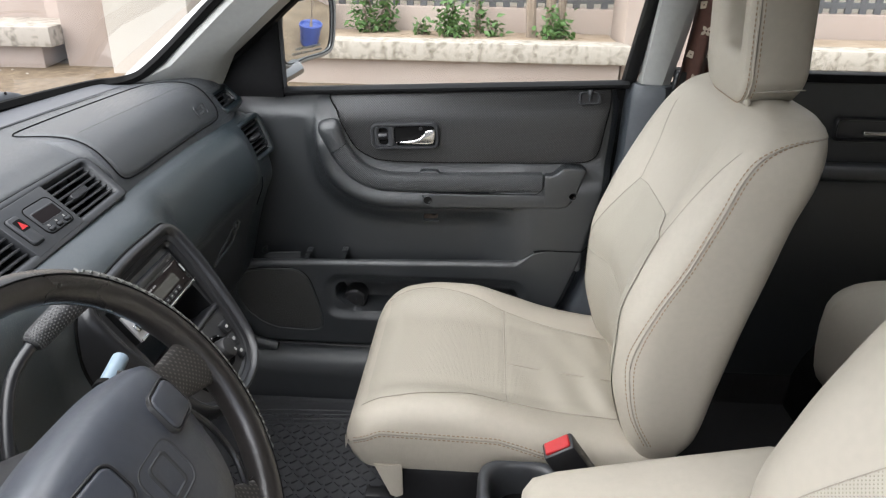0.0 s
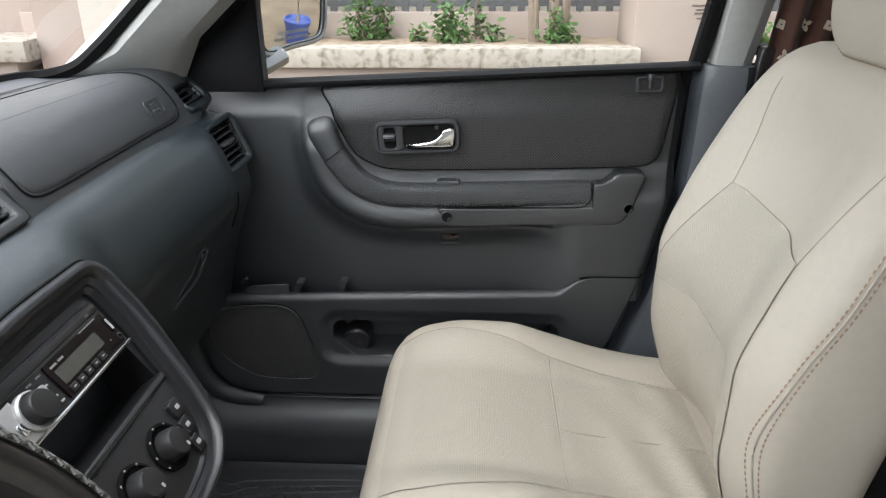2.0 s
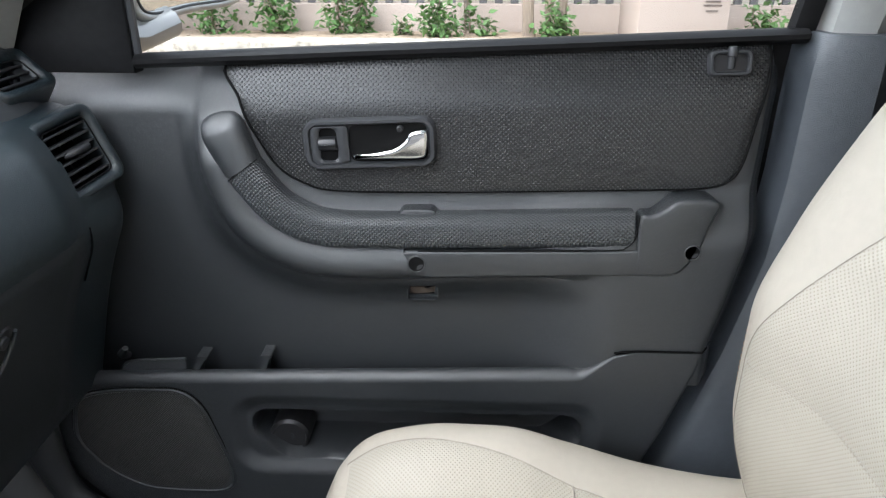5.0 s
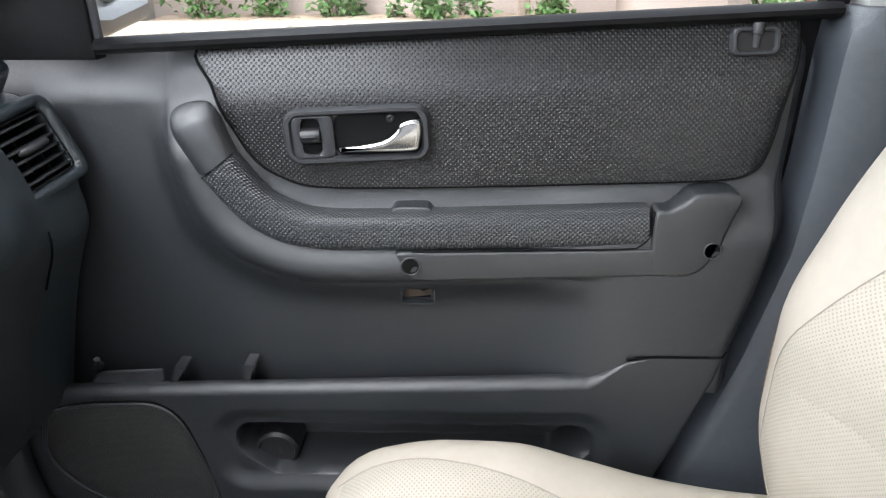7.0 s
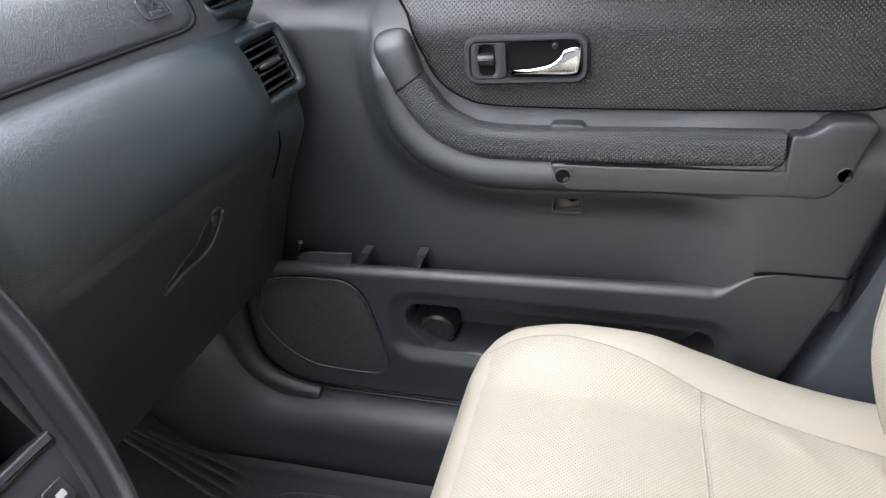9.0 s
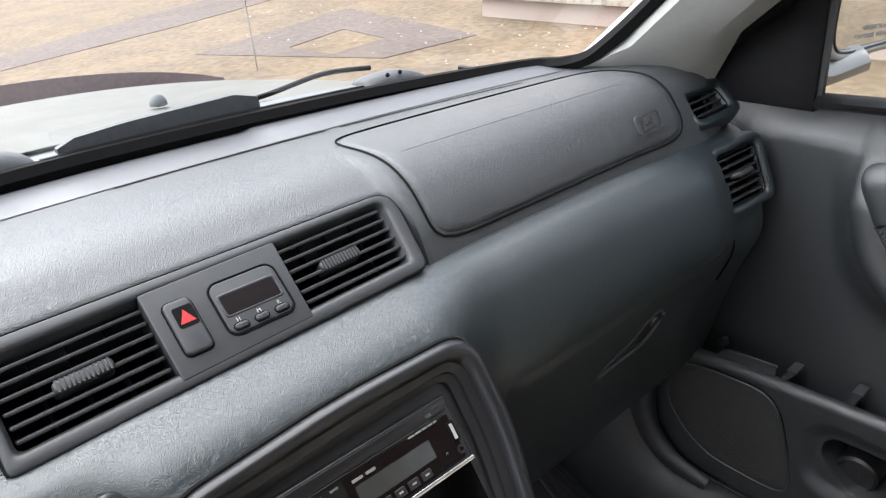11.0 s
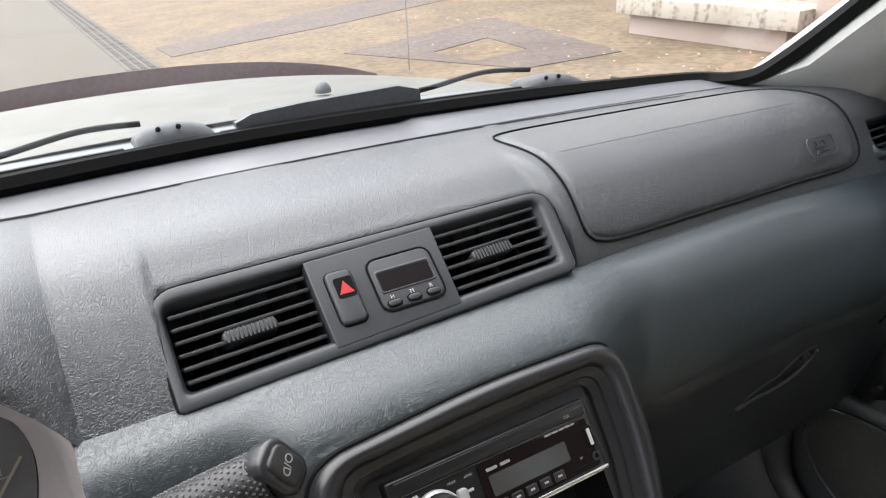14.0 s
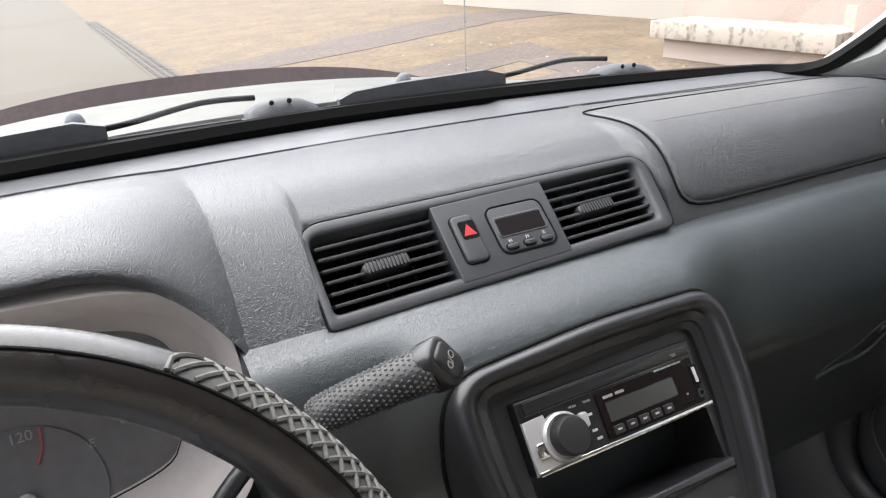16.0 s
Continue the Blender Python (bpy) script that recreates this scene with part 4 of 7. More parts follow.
dial_bar("thermometer", 0.108, 0.003, 0.108, 0.013, 0.0012, M_PRINT, temp)
letters("mark", "H", 0.011, CL @ pose(0.1095, 0.0325, 0.003), M_PRINT, temp)
letters("mark", "C", 0.011, CL @ pose(0.1030, -0.0225, 0.003), M_PRINT, temp)
speedo = gauge(0.0, -0.050, 0.060, 172, 112, 5, 250)
dial_bar("scale_arc", 0.020, 0.006, 0.019, -0.012, 0.0016, M_PRINTRED, speedo, 0.004)
dial_bar("scale_arc", 0.019, -0.012, 0.013, -0.024, 0.0016, M_PRINTRED, speedo, 0.004)
letters("mark", "120", 0.012, CL @ pose(0.006, 0.001, 0.004), M_PRINT, speedo)
letters("mark", "E", 0.010, CL @ pose(0.054, -0.020, 0.004), M_PRINT, cluster)
part("selector_frame", hoop([Vector((p.x + 0.0805, p.y + 0.009)) for p in rrect(0.0150, 0.046, 0.002, 3)], [Vector((p.x + 0.0805, p.y + 0.009)) for p in rrect(0.0142, 0.0452, 0.0018, 3)], CL, 0.0018, 0.0022, 0.0001), M_FADED, cluster)
for k, ch in enumerate("PRND"):
    letters("mark", ch, 0.008, CL @ pose(0.0805, 0.021 - 0.010 * k, 0.004), M_PRINT, cluster)
lower = thing("lower_dash", "dark plastic panel below the instruments", "dash panel", (0.03, -0.45, 0.7))
part("knee_panel", sheet(lambda y, s: Vector((0.02 + 0.07 * math.sin(2.0 * s), y, 0.90 - 0.25 * s)), list(np.linspace(-0.78, -0.228, 24)), list(np.linspace(0, 1, 14))), M_DOOR, lower)
part("knee_top", sheet(lambda y, s: Vector((-0.09 + 0.11 * s, y, 0.888 + 0.012 * s)), list(np.linspace(-0.78, -0.228, 12)), [0, 0.5, 1]), M_DOOR, lower)


# ---- passenger door ----
SWOOP = [Vector(p) for p in smooth([(0.186, 1.045), (0.186, 1.000), (0.192, 0.957), (0.212, 0.900), (0.245, 0.860), (0.289, 0.834), (0.328, 0.823), (0.395, 0.819), (0.568, 0.825), (0.70, 0.832), (0.82, 0.839), (0.90, 0.848)], 6, False)]
DOOR_R = [(0.42, 0.725), (0.513, 0.768), (0.60, 0.806), (0.70, 0.842), (0.80, 0.866), (0.884, 0.881), (0.957, 0.889), (1.05, 0.894), (1.13, 0.896)]


def swoop_gap(x, z):
    """Distance to the sweeping shelf line, positive above it."""
    best, sign = 9.0, 1.0
    for a, b in zip(SWOOP, SWOOP[1:]):
        d = b - a
        t = min(max(((x - a.x) * d.x + (z - a.y) * d.y) / d.length_squared, 0), 1)
        q = a + d * t
        g = math.hypot(x - q.x, z - q.y)
        if g < best:
            best, sign = g, math.copysign(1, d.x * (z - a.y) - d.y * (x - a.x))
    return best * sign


def ledge_z(x):
    return 0.674 + 0.034 * min(max(x, 0.0), 0.75) + 0.033 * step(0.668, 0.722, x)


LOW = 0.742


def upper_y(x, z):
    """The door skin above the ledge."""
    base = 0.812 - 0.020 * step(0.05, 0.26, x)
    g = swoop_gap(x, z)
    fade = step(0.14, 0.20, x) * mixed(0.10, 1.0, step(1.06, 0.97, z))
    if g >= 0:
        roll = 1 - min(g / 0.022, 1.0)
        y = base - fade * (0.038 * math.exp(-(max(g - 0.022, 0.0) / 0.050) ** 2) + 0.006) * (0.50 + 0.50 * math.sqrt(1 - roll * roll))
    else:
        y = base - fade * 0.022 * math.exp(-(g / 0.028) ** 2)
    close = step(0.575, 0.715, x) * step(0.95, 0.86, z)
    y = mixed(y, min(y, LOW + 0.003), close)
    y += 0.030 * step(0.022, 0.0, track(DOOR_R, z) - x)
    top = 1.083 + (x - 0.122) * 0.044
    return y + 0.028 * step(top - 0.06, top + 0.005, z)


def window(x, z, x0, x1, z0, z1, r):
    """Distance outside a round-cornered opening, negative within it."""
    a, b = abs(x - (x0 + x1) / 2) - (x1 - x0) / 2 + r, abs(z - (z0 + z1) / 2) - (z1 - z0) / 2 + r
    return math.hypot(max(a, 0.0), max(b, 0.0)) + min(max(a, b), 0.0) - r


def lower_y(x, z):
    """The proud lower half with its long pocket."""
    y = LOW - 0.004 * step(0.66, 0.50, z)
    if z < 0.66:
        bow = 0.030 * step(0.585, 0.545, z)
        dish = step(0.014, -0.014, window(x, z, 0.206, 0.698, 0.531, 0.638, 0.034))
        hole = step(0.004, -0.005, window(x, z, 0.227 + bow, 0.679 - bow, 0.5445, 0.6180, 0.020))
        y += 0.010 * dish + 0.075 * hole
    y += 0.030 * step(0.022, 0.0, track(DOOR_R, z) - x)
    return y + 0.02 * step(0.455, 0.425, z)


door = thing("front_door", "charcoal plastic inner panel of the closed passenger door", "car door", (0.4, 0.8, 0.43))


def upper_point(u, v):
    z0 = 0.62 + v * 0.50
    for _ in range(3):
        x = -0.13 + u * (track(DOOR_R, z0) + 0.13)
        lo = ledge_z(x) - 0.06 + 0.0598 * step(0.66, 0.73, x)
        z0 = z = lo + v * (1.088 + (x - 0.122) * 0.044 - lo)
    return Vector((x, upper_y(x, z), z))


def lower_point(u, v):
    z0 = 0.425 + min(v, 0.85) / 0.85 * 0.25
    for _ in range(3):
        x = -0.13 + u * (track(DOOR_R, z0) + 0.13)
        lo = 0.425 + 0.16 * step(0.10, -0.13, x) ** 1.5
        lz = ledge_z(x)
        z0 = lo + min(v, 0.75) / 0.75 * (lz - 0.005 - lo)
    r = mixed(0.013, 0.0015, step(0.70, 0.76, x))
    if v <= 0.75:
        z = lo + v / 0.75 * (lz - r - lo)
        return Vector((x, lower_y(x, z), z))
    deep = 1 - step(0.66, 0.72, x)
    y0 = lower_y(x, lz - r)
    if v <= 0.92:
        a = (v - 0.75) / 0.17 * math.pi
        return Vector((x, y0 + (r - r * math.cos(a)) * (0.25 + 0.75 * deep), lz - r + r * math.sin(a) * (0.3 + 0.7 * deep)))
    return Vector((x, y0 + (2 * r + 0.002) * (0.25 + 0.75 * deep), lz - r - 0.05 * (v - 0.92) / 0.08))


us = list(np.linspace(0, 1, 210))
skin = sheet(upper_point, us, list(np.linspace(0, 1, 150)))
skin = (skin[0], [], [q for q in skin[2] if not (0.447 < sum(skin[0][i][0] for i in q) / 4 < 0.479 and 0.789 < sum(skin[0][i][2] for i in q) / 4 < 0.804)])
part("door_panel", skin, M_DOOR, door, "moulded charcoal door panel")
part("map_pocket", sheet(lower_point, list(np.linspace(0, 1, 360)), list(np.linspace(0, 0.75, 150)) + list(np.linspace(0.76, 0.92, 12)) + [0.96, 1.0]), M_DOOR, door, "protruding lower door panel with map pocket")
DOOR = axes((0, 0.785, 0), (1, 0, 0), (0, 0, 1))


def on_door(pts, n=6):
    return [Vector((p[0], p[1])) for p in smooth(pts, n)]


INS = smooth([(0.236, 1.090), (0.243, 1.048), (0.259, 1.008), (0.285, 0.966), (0.320, 0.944), (0.355, 0.936), (0.438, 0.935), (0.55, 0.937), (0.70, 0.941), (0.805, 0.945), (0.836, 0.953), (0.850, 0.972), (0.858, 1.02), (0.866, 1.116), (0.80, 1.1145), (0.60, 1.106), (0.40, 1.0965)], 6)


def bulged(outline, frame_m, t0, t1, bulge, rings=8, shape=None):
    """A padded plate: an outline filled with rings that rise to the middle."""
    c = Vector((sum(p.x for p in outline) / len(outline), sum(p.y for p in outline) / len(outline)))
    rr = [[frame_m @ Vector((p.x, p.y, t0)) for p in outline]]
    for k in range(-1, rings):
        f = 1.0 if k < 0 else 1 - 0.012 - (k / rings) * 0.97
        h = t1 - 0.003 if k < 0 else t1 + bulge * (1 - (f / 0.99) ** 4)
        ring = []
        for p in outline:
            q = Vector((c.x + (p.x - c.x) * f, c.y + (p.y - c.y) * f))
            ring.append(frame_m @ Vector((q.x, q.y, h + (shape(q.x, q.y) if shape else 0.0))))
        rr.append(ring)
    return loft(rr, True, True)


def insert_roll(x, z):
    """The insert leans outwards towards the window and the front."""
    top = z - 1.088 - (x - 0.122) * 0.044
    return -0.030 * step(-0.075, 0.035, top) - 0.004 * step(0.32, 0.24, x)


part("insert_gap", tube([DOOR @ Vector((q.x, q.y, 0.0085 + insert_roll(q.x, q.y))) for q in INS + INS[:1]], 0.0018, 6, False), M_DARK, door)
part("door_insert", bulged(INS, DOOR, -0.03, 0.010, 0.005, 22, insert_roll), M_INSERT, door, "dotted black vinyl door insert")

# latch bezel and lever
BZ = DOOR @ pose(0.403, 0.9995, 0.0155, 0, 0, 2.6)
latch = part("latch_bezel", hoop(rrect(0.160, 0.0615, 0.018, 6), rrect(0.140, 0.0455, 0.010, 6), BZ, -0.01, 0.010, 0.0045), M_GREYTRIM, door, "dark grey latch surround")
part("bezel_floor", slab(rrect(0.141, 0.0465, 0.010, 4), BZ, -0.012, 0.0015), M_GREYTRIM, latch)
# flat near-black plates on the floor: the wells' shade is only colour
part("lever_well_shade", slab([Vector((p.x + 0.022, p.y)) for p in rrect(0.094, 0.0455, 0.010, 4)], BZ, -0.01, 0.0025), M_DARK, latch)
part("lock_well_shade", slab([Vector((p.x - 0.050, p.y)) for p in rrect(0.024, 0.0425, 0.006, 4)], BZ, -0.01, 0.0025), M_DARK, latch)
part("bezel_bridge", hoop([Vector((p.x - 0.0485, p.y)) for p in rrect(0.046, 0.0470, 0.006, 5)], [Vector((p.x - 0.050, p.y)) for p in rrect(0.0215, 0.0405, 0.0075, 5)], BZ, -0.01, 0.0088, 0.0022), M_GREYTRIM, latch)
part("lock_knob", loft([[BZ @ Vector((-0.051 + x, 0.001 + r * math.cos(a), 0.0035 + r * math.sin(a))) for a in np.linspace(0, 2 * math.pi, 16, endpoint=False)] for x, r in ((-0.0115, 0.0065), (-0.0105, 0.0082), (-0.006, 0.0088), (0.006, 0.0088), (0.0105, 0.0082), (0.0115, 0.0065))]), M_TRIM, latch, "glossy black lock roller")
part("lock_ridge", slab([Vector((p.x - 0.051, p.y + 0.001)) for p in rrect(0.017, 0.0022, 0.001, 2)], BZ, 0.010, 0.0132, 0.0006), M_TRIM, latch)
lever = [(0.069, 0.014), (0.068, -0.010), (0.060, -0.019), (0.02, -0.0185), (-0.012, -0.0175), (-0.020, -0.015), (-0.018, -0.0115), (0.008, -0.0095), (0.030, -0.005), (0.043, 0.004), (0.050, 0.013)]
part("lever", slab([Vector((p.x, p.y)) for p in smooth(lever, 5)], BZ, 0.002, 0.014, 0.0045, 4), M_CHROME, latch, "chrome door lever")
part("screw", lathe([(0.0042, 0), (0.0042, 0.002), (0.002, 0.0026), (0.0008, 0.0014)], BZ @ pose(0.037, 0.016, 0.0028), 14), M_TRIM, latch)


# grab handle
def oval_bar(path, across, deep, power=3.0, seg=28):
    """A bar along a path on the door: across and deep are half sizes along it, the section a rounded rectangle."""
    path = [Vector(p) for p in path]
    rings = []
    for i, p in enumerate(path):
        d = (path[min(i + 1, len(path) - 1)] - path[max(i - 1, 0)]).normalized()
        u = Vector((0, 1, 0)) - d * d.y
        u.normalize()
        w = d.cross(u)
        rings.append([p + u * math.copysign(abs(math.sin(t)) ** (2 / power), math.sin(t)) * deep[i] + w * math.copysign(abs(math.cos(t)) ** (2 / power), math.cos(t)) * across[i] for t in np.linspace(0, 2 * math.pi, seg, endpoint=False)])
    return loft(rings)


cap_p = smooth([(0.2255, 0.776, 1.024), (0.2265, 0.768, 1.020), (0.2285, 0.764, 1.012), (0.2330, 0.763, 1.000), (0.2400, 0.763, 0.984), (0.2475, 0.763, 0.967)], 5, False)
cl = np.linspace(0, 1, len(cap_p))
part("grab_cap", oval_bar(cap_p, list(np.interp(cl, [0, 0.10, 0.25, 0.45, 1], [0.014, 0.0225, 0.0265, 0.0275, 0.0235])), list(np.interp(cl, [0, 0.15, 0.4, 1], [0.008, 0.017, 0.0205, 0.0205])), 2.6), M_DOOR, door, "smooth cap of the grab handle", 60)
hp = smooth([(0.2475, 0.763, 0.967), (0.280, 0.763, 0.923), (0.311, 0.763, 0.902), (0.353, 0.763, 0.8905), (0.44, 0.763, 0.8895), (0.56, 0.763, 0.8925), (0.66, 0.763, 0.8955), (0.724, 0.763, 0.8975)], 7, False)
part("grab_grip", oval_bar(hp, list(np.interp(np.linspace(0, 1, len(hp)), [0, 0.3, 0.5, 1], [0.0235, 0.0235, 0.0225, 0.0235])), [0.0205] * len(hp), 3.0), M_GRIP, door, "dotted soft grip of the armrest", 60)
part("handle_seam", tube([Vector((0.2475, 0.763, 0.967)) + Vector((0.806, 0, 0.592)) * 0.0238 * math.copysign(abs(math.cos(a)) ** 0.7, math.cos(a)) + Vector((0, -0.0207, 0)) * abs(math.sin(a)) ** 0.7 for a in np.linspace(-0.1, math.pi + 0.1, 30)], 0.0007, 5), M_DARK, door)
part("armrest_strip", slab(on_door([(0.446, 0.868), (0.4455, 0.858), (0.453, 0.843), (0.468, 0.8325), (0.52, 0.8335), (0.633, 0.837), (0.74, 0.8400), (0.775, 0.8415), (0.775, 0.8735), (0.70, 0.8725), (0.60, 0.8705), (0.50, 0.8685)], 3), DOOR, -0.01, 0.0420, 0.003, 2), M_DOOR, door, "charcoal strip below the grip")
part("armrest_block", slab(on_door([(0.7285, 0.880), (0.730, 0.850), (0.745, 0.8405), (0.770, 0.8410), (0.786, 0.845), (0.804, 0.872), (0.8165, 0.915), (0.8225, 0.930), (0.8165, 0.9385), (0.792, 0.9400), (0.771, 0.9375), (0.759, 0.9285), (0.745, 0.9205), (0.7290, 0.9165)], 4), DOOR, -0.01, 0.0424, 0.005, 3), M_DOOR, door, "charcoal end block of the armrest")
part("grip_seam", tube([DOOR @ Vector((p[0], p[1], 0.0412)) for p in smooth([(0.46, 0.8688), (0.60, 0.8715), (0.699, 0.8738), (0.716, 0.8775), (0.7262, 0.890), (0.7275, 0.905), (0.7285, 0.919)], 6, False)], 0.0009, 6), M_DARK, door)
for x, z, r, d in ((0.4585, 0.8515, 0.0100, 0.0425), (0.797, 0.8725, 0.0088, 0.0420)):
    hole_m = DOOR @ pose(x, z, d)
    # black disc on the uncut face, painted as the hole's dark inside
    part("screw_hole_shade", lathe([(r + 0.0004, 0.0004), (r * 0.98, 0.0006), (r * 0.93, -0.0002), (0.001, -0.0003)], hole_m, 22), M_DARK, door)
    part("hole_rim", hoop([Vector((math.cos(a), math.sin(a))) * (r + 0.0016) for a in np.linspace(0, 2 * math.pi, 28, endpoint=False)], [Vector((math.cos(a), math.sin(a))) * (r - 0.0004) for a in np.linspace(0, 2 * math.pi, 28, endpoint=False)], hole_m, -0.002, 0.0010, 0.0006), M_DOOR, door)
    part("screw_head", slab(smooth([(0.0005, -r * 0.75), (r * 0.6, -r * 0.55), (r * 0.8, -0.001), (r * 0.45, -0.0005), (0.001, -r * 0.35)], 4), hole_m, 0.0, 0.0006), M_GREYTRIM, door)
part("window_switch", slab(on_door([(0.437, 0.905), (0.4385, 0.913), (0.443, 0.9165), (0.460, 0.9172), (0.477, 0.9170), (0.4825, 0.913), (0.484, 0.905)], 3), DOOR, 0.0, 0.026, 0.002), M_DOOR, door)
SLOT = DOOR @ pose(0.4635, 0.7945, 0.0050, -6, 0, 0)
part("wiring_slot", hoop(rrect(0.0415, 0.0240, 0.004, 3), rrect(0.0385, 0.0210, 0.002, 3), SLOT, -0.012, 0.0010, 0.0005), M_DOOR, door)
part("slot_well", loft([[SLOT @ Vector((p.x, p.y, d)) for p in rrect(0.039, 0.0215, 0.002, 3)] for d in (-0.004, -0.028)], True, False), M_DARK, door)
part("slot_back", slab(rrect(0.05, 0.03, 0.002, 3), SLOT, -0.034, -0.028), M_DARK, door)
part("torn_lining", slab(on_door([(-0.018, -0.008), (-0.016, 0.002), (-0.002, 0.003), (0.006, -0.001), (0.017, 0.005), (0.017, -0.004), (0.002, -0.007)], 3), SLOT, -0.016, -0.0145), M_LINING, door, "torn brown lining")
for x, lean, top in ((0.1455, 0.0145, 0.698), (0.2390, 0.0110, 0.703)):
    part("pocket_rib", loft([[Vector((x + lean * k + a * w, 0.772 + b * 0.014, z)) for a, b in ((-1, -1), (1, -1), (1, 1), (-1, 1))] for z, w, k in ((0.655, 0.0075, -0.3), (0.680, 0.0050, 0.35), (top - 0.006, 0.0048, 0.9), (top - 0.001, 0.0075, 1.0), (top + 0.001, 0.0062, 1.0))]), M_DOOR, door)
TRAY = smooth([(0.046, 0.677), (0.054, 0.6855), (0.072, 0.6900), (0.100, 0.6915), (0.137, 0.6935)], 6, False)
part("coin_tray", sheet(lambda u, v: Vector((TRAY[u].x, 0.756 + 0.006 * math.sin(v * 1.57), mixed(0.664, TRAY[u].y, min(1.0, v * 1.2)) + 0.002 * math.sin(v * 3.14))), range(len(TRAY)), list(np.linspace(0, 1, 8))), M_DOOR, door)
part("tray_lip", tube([(p.x, 0.762, p.y) for p in TRAY], 0.0022, 8), M_DOOR, door)
part("tray_nub", tube([(0.038, 0.790, 0.680), (0.042, 0.775, 0.692), (0.049, 0.772, 0.702)], [0.008, 0.007, 0.0045], 10, True, 0.8), M_DOOR, door)
part("panel_seam", tube([(x, lower_y(x, ledge_z(x) - 0.003) + 0.0002, ledge_z(x) - 0.001) for x in np.linspace(0.715, 0.838, 14)], 0.0012, 6), M_DARK, door)
SPK = smooth([(-0.030, 0.575), (-0.024, 0.622), (-0.008, 0.645), (0.035, 0.656), (0.085, 0.659), (0.130, 0.657), (0.158, 0.634), (0.176, 0.585), (0.193, 0.525), (0.193, 0.500), (0.180, 0.486), (0.155, 0.482), (0.105, 0.483), (0.060, 0.488), (0.018, 0.510), (-0.012, 0.540)], 6)
SPC = Vector((0.085, 0.57))
part("speaker_rim", hoop(SPK, [SPC + (p - SPC) * 0.945 for p in (Vector((q.x, q.y)) for q in SPK)], DOOR, 0.02, 0.0485, 0.002), M_DOOR, door)
part("speaker_gap", tube([DOOR @ Vector((p.x, p.y, 0.0445)) for p in SPK + SPK[:1]], 0.0016, 6, False), M_DARK, door)
part("speaker_grille", bulged([SPC + (Vector((p.x, p.y)) - SPC) * 0.95 for p in SPK], DOOR, 0.03, 0.0465, 0.004), M_GRILLE, door, "black perforated speaker grille")
cupm = axes((0.268, 0.818, 0.560), (1, 0, 0), (0, 0, 1))
socket = part("speaker_socket", lathe([(0.029, 0.0), (0.029, 0.046), (0.025, 0.050), (0.023, 0.046), (0.020, 0.047), (0.002, 0.046)], cupm, 28), M_BLACK, door, "round black socket cover in the pocket")
part("socket_mark", slab(rrect(0.004, 0.010, 0.001, 2), cupm @ pose(0.004, 0, 0.046), 0, 0.0012), M_GREYTRIM, socket)
# lock pin in its dish
PIN = DOOR @ pose(0.819, 1.0945, 0.0065, 0, 0, 2) @ pose(0, 0, 0, -12, 0, 0)
part("pin_dish", hoop(rrect(0.049, 0.029, 0.007, 4), rrect(0.038, 0.019, 0.005, 4), PIN, -0.012, 0.0055, 0.002), M_GREYTRIM, door)
part("dish_floor", slab(rrect(0.040, 0.021, 0.004, 3), PIN, -0.012, 0.0012), M_BLACK, door)
part("lock_pin", lathe([(0.0040, 0), (0.0040, 0.013), (0.0056, 0.014), (0.0060, 0.022), (0.0048, 0.0245), (0.001, 0.025)], axes((0.8195, 0.7765, 1.089), (1, 0, 0), (0, 1, 0)), 16), M_GREYTRIM, door, "upright grey lock pin")
# window strip, frame, sail, glass
part("window_seal", loft([[Vector((x, y + 0.004, 1.0815 + (x - 0.122) * 0.044 + h)) for y, h in ((0.776, 0.006), (0.776, 0.011), (0.784, 0.016), (0.812, 0.015), (0.812, -0.004), (0.784, 0.0))] for x in np.linspace(0.122, 0.905, 12)]), M_RUBBER, door, "black rubber window seal")
part("frame_rear", tube([(0.905, 0.815, 1.115), (0.938, 0.812, 1.30), (0.965, 0.790, 1.47), (0.985, 0.755, 1.60)], 0.017, 8, True, 0.8, (0, 1, 0)), M_RUBBER, door)
part("frame_front", tube([(-0.10, 0.80, 1.095), (0.04, 0.79, 1.20), (0.17, 0.775, 1.31), (0.34, 0.745, 1.45), (0.52, 0.72, 1.575)], 0.017, 8, True, 0.8, (0, 1, 0)), M_RUBBER, door)
part("frame_top", tube([(0.52, 0.72, 1.575), (0.70, 0.722, 1.605), (0.99, 0.735, 1.61)], 0.015, 8), M_RUBBER, door)
part("sail_panel", slab([Vector((-0.13, 1.075)), Vector((0.118, 1.075)), Vector((0.118, 1.285)), Vector((0.06, 1.235)), Vector((-0.03, 1.155))], axes((0, 0.806, 0), (1, 0, 0), (0, 0, 1)), -0.01, 0.014, 0.003), M_RUBBER, door, "black triangular mirror sail")
part("sail_edge", tube([(0.120, 0.802, 1.085), (0.120, 0.797, 1.30)], 0.006, 8), M_GREYTRIM, door)
g = part("door_glass", loft([[Vector((0.10, 0.815, 1.08)), Vector((0.91, 0.815, 1.115)), Vector((0.97, 0.775, 1.50)), Vector((0.55, 0.755, 1.58)), Vector((0.12, 0.80, 1.28))], [Vector((0.10, 0.819, 1.08)), Vector((0.91, 0.819, 1.115)), Vector((0.97, 0.779, 1.50)), Vector((0.55, 0.759, 1.58)), Vector((0.12, 0.804, 1.28))]]), M_GLASS, door, "clear door window")
g.visible_shadow = False

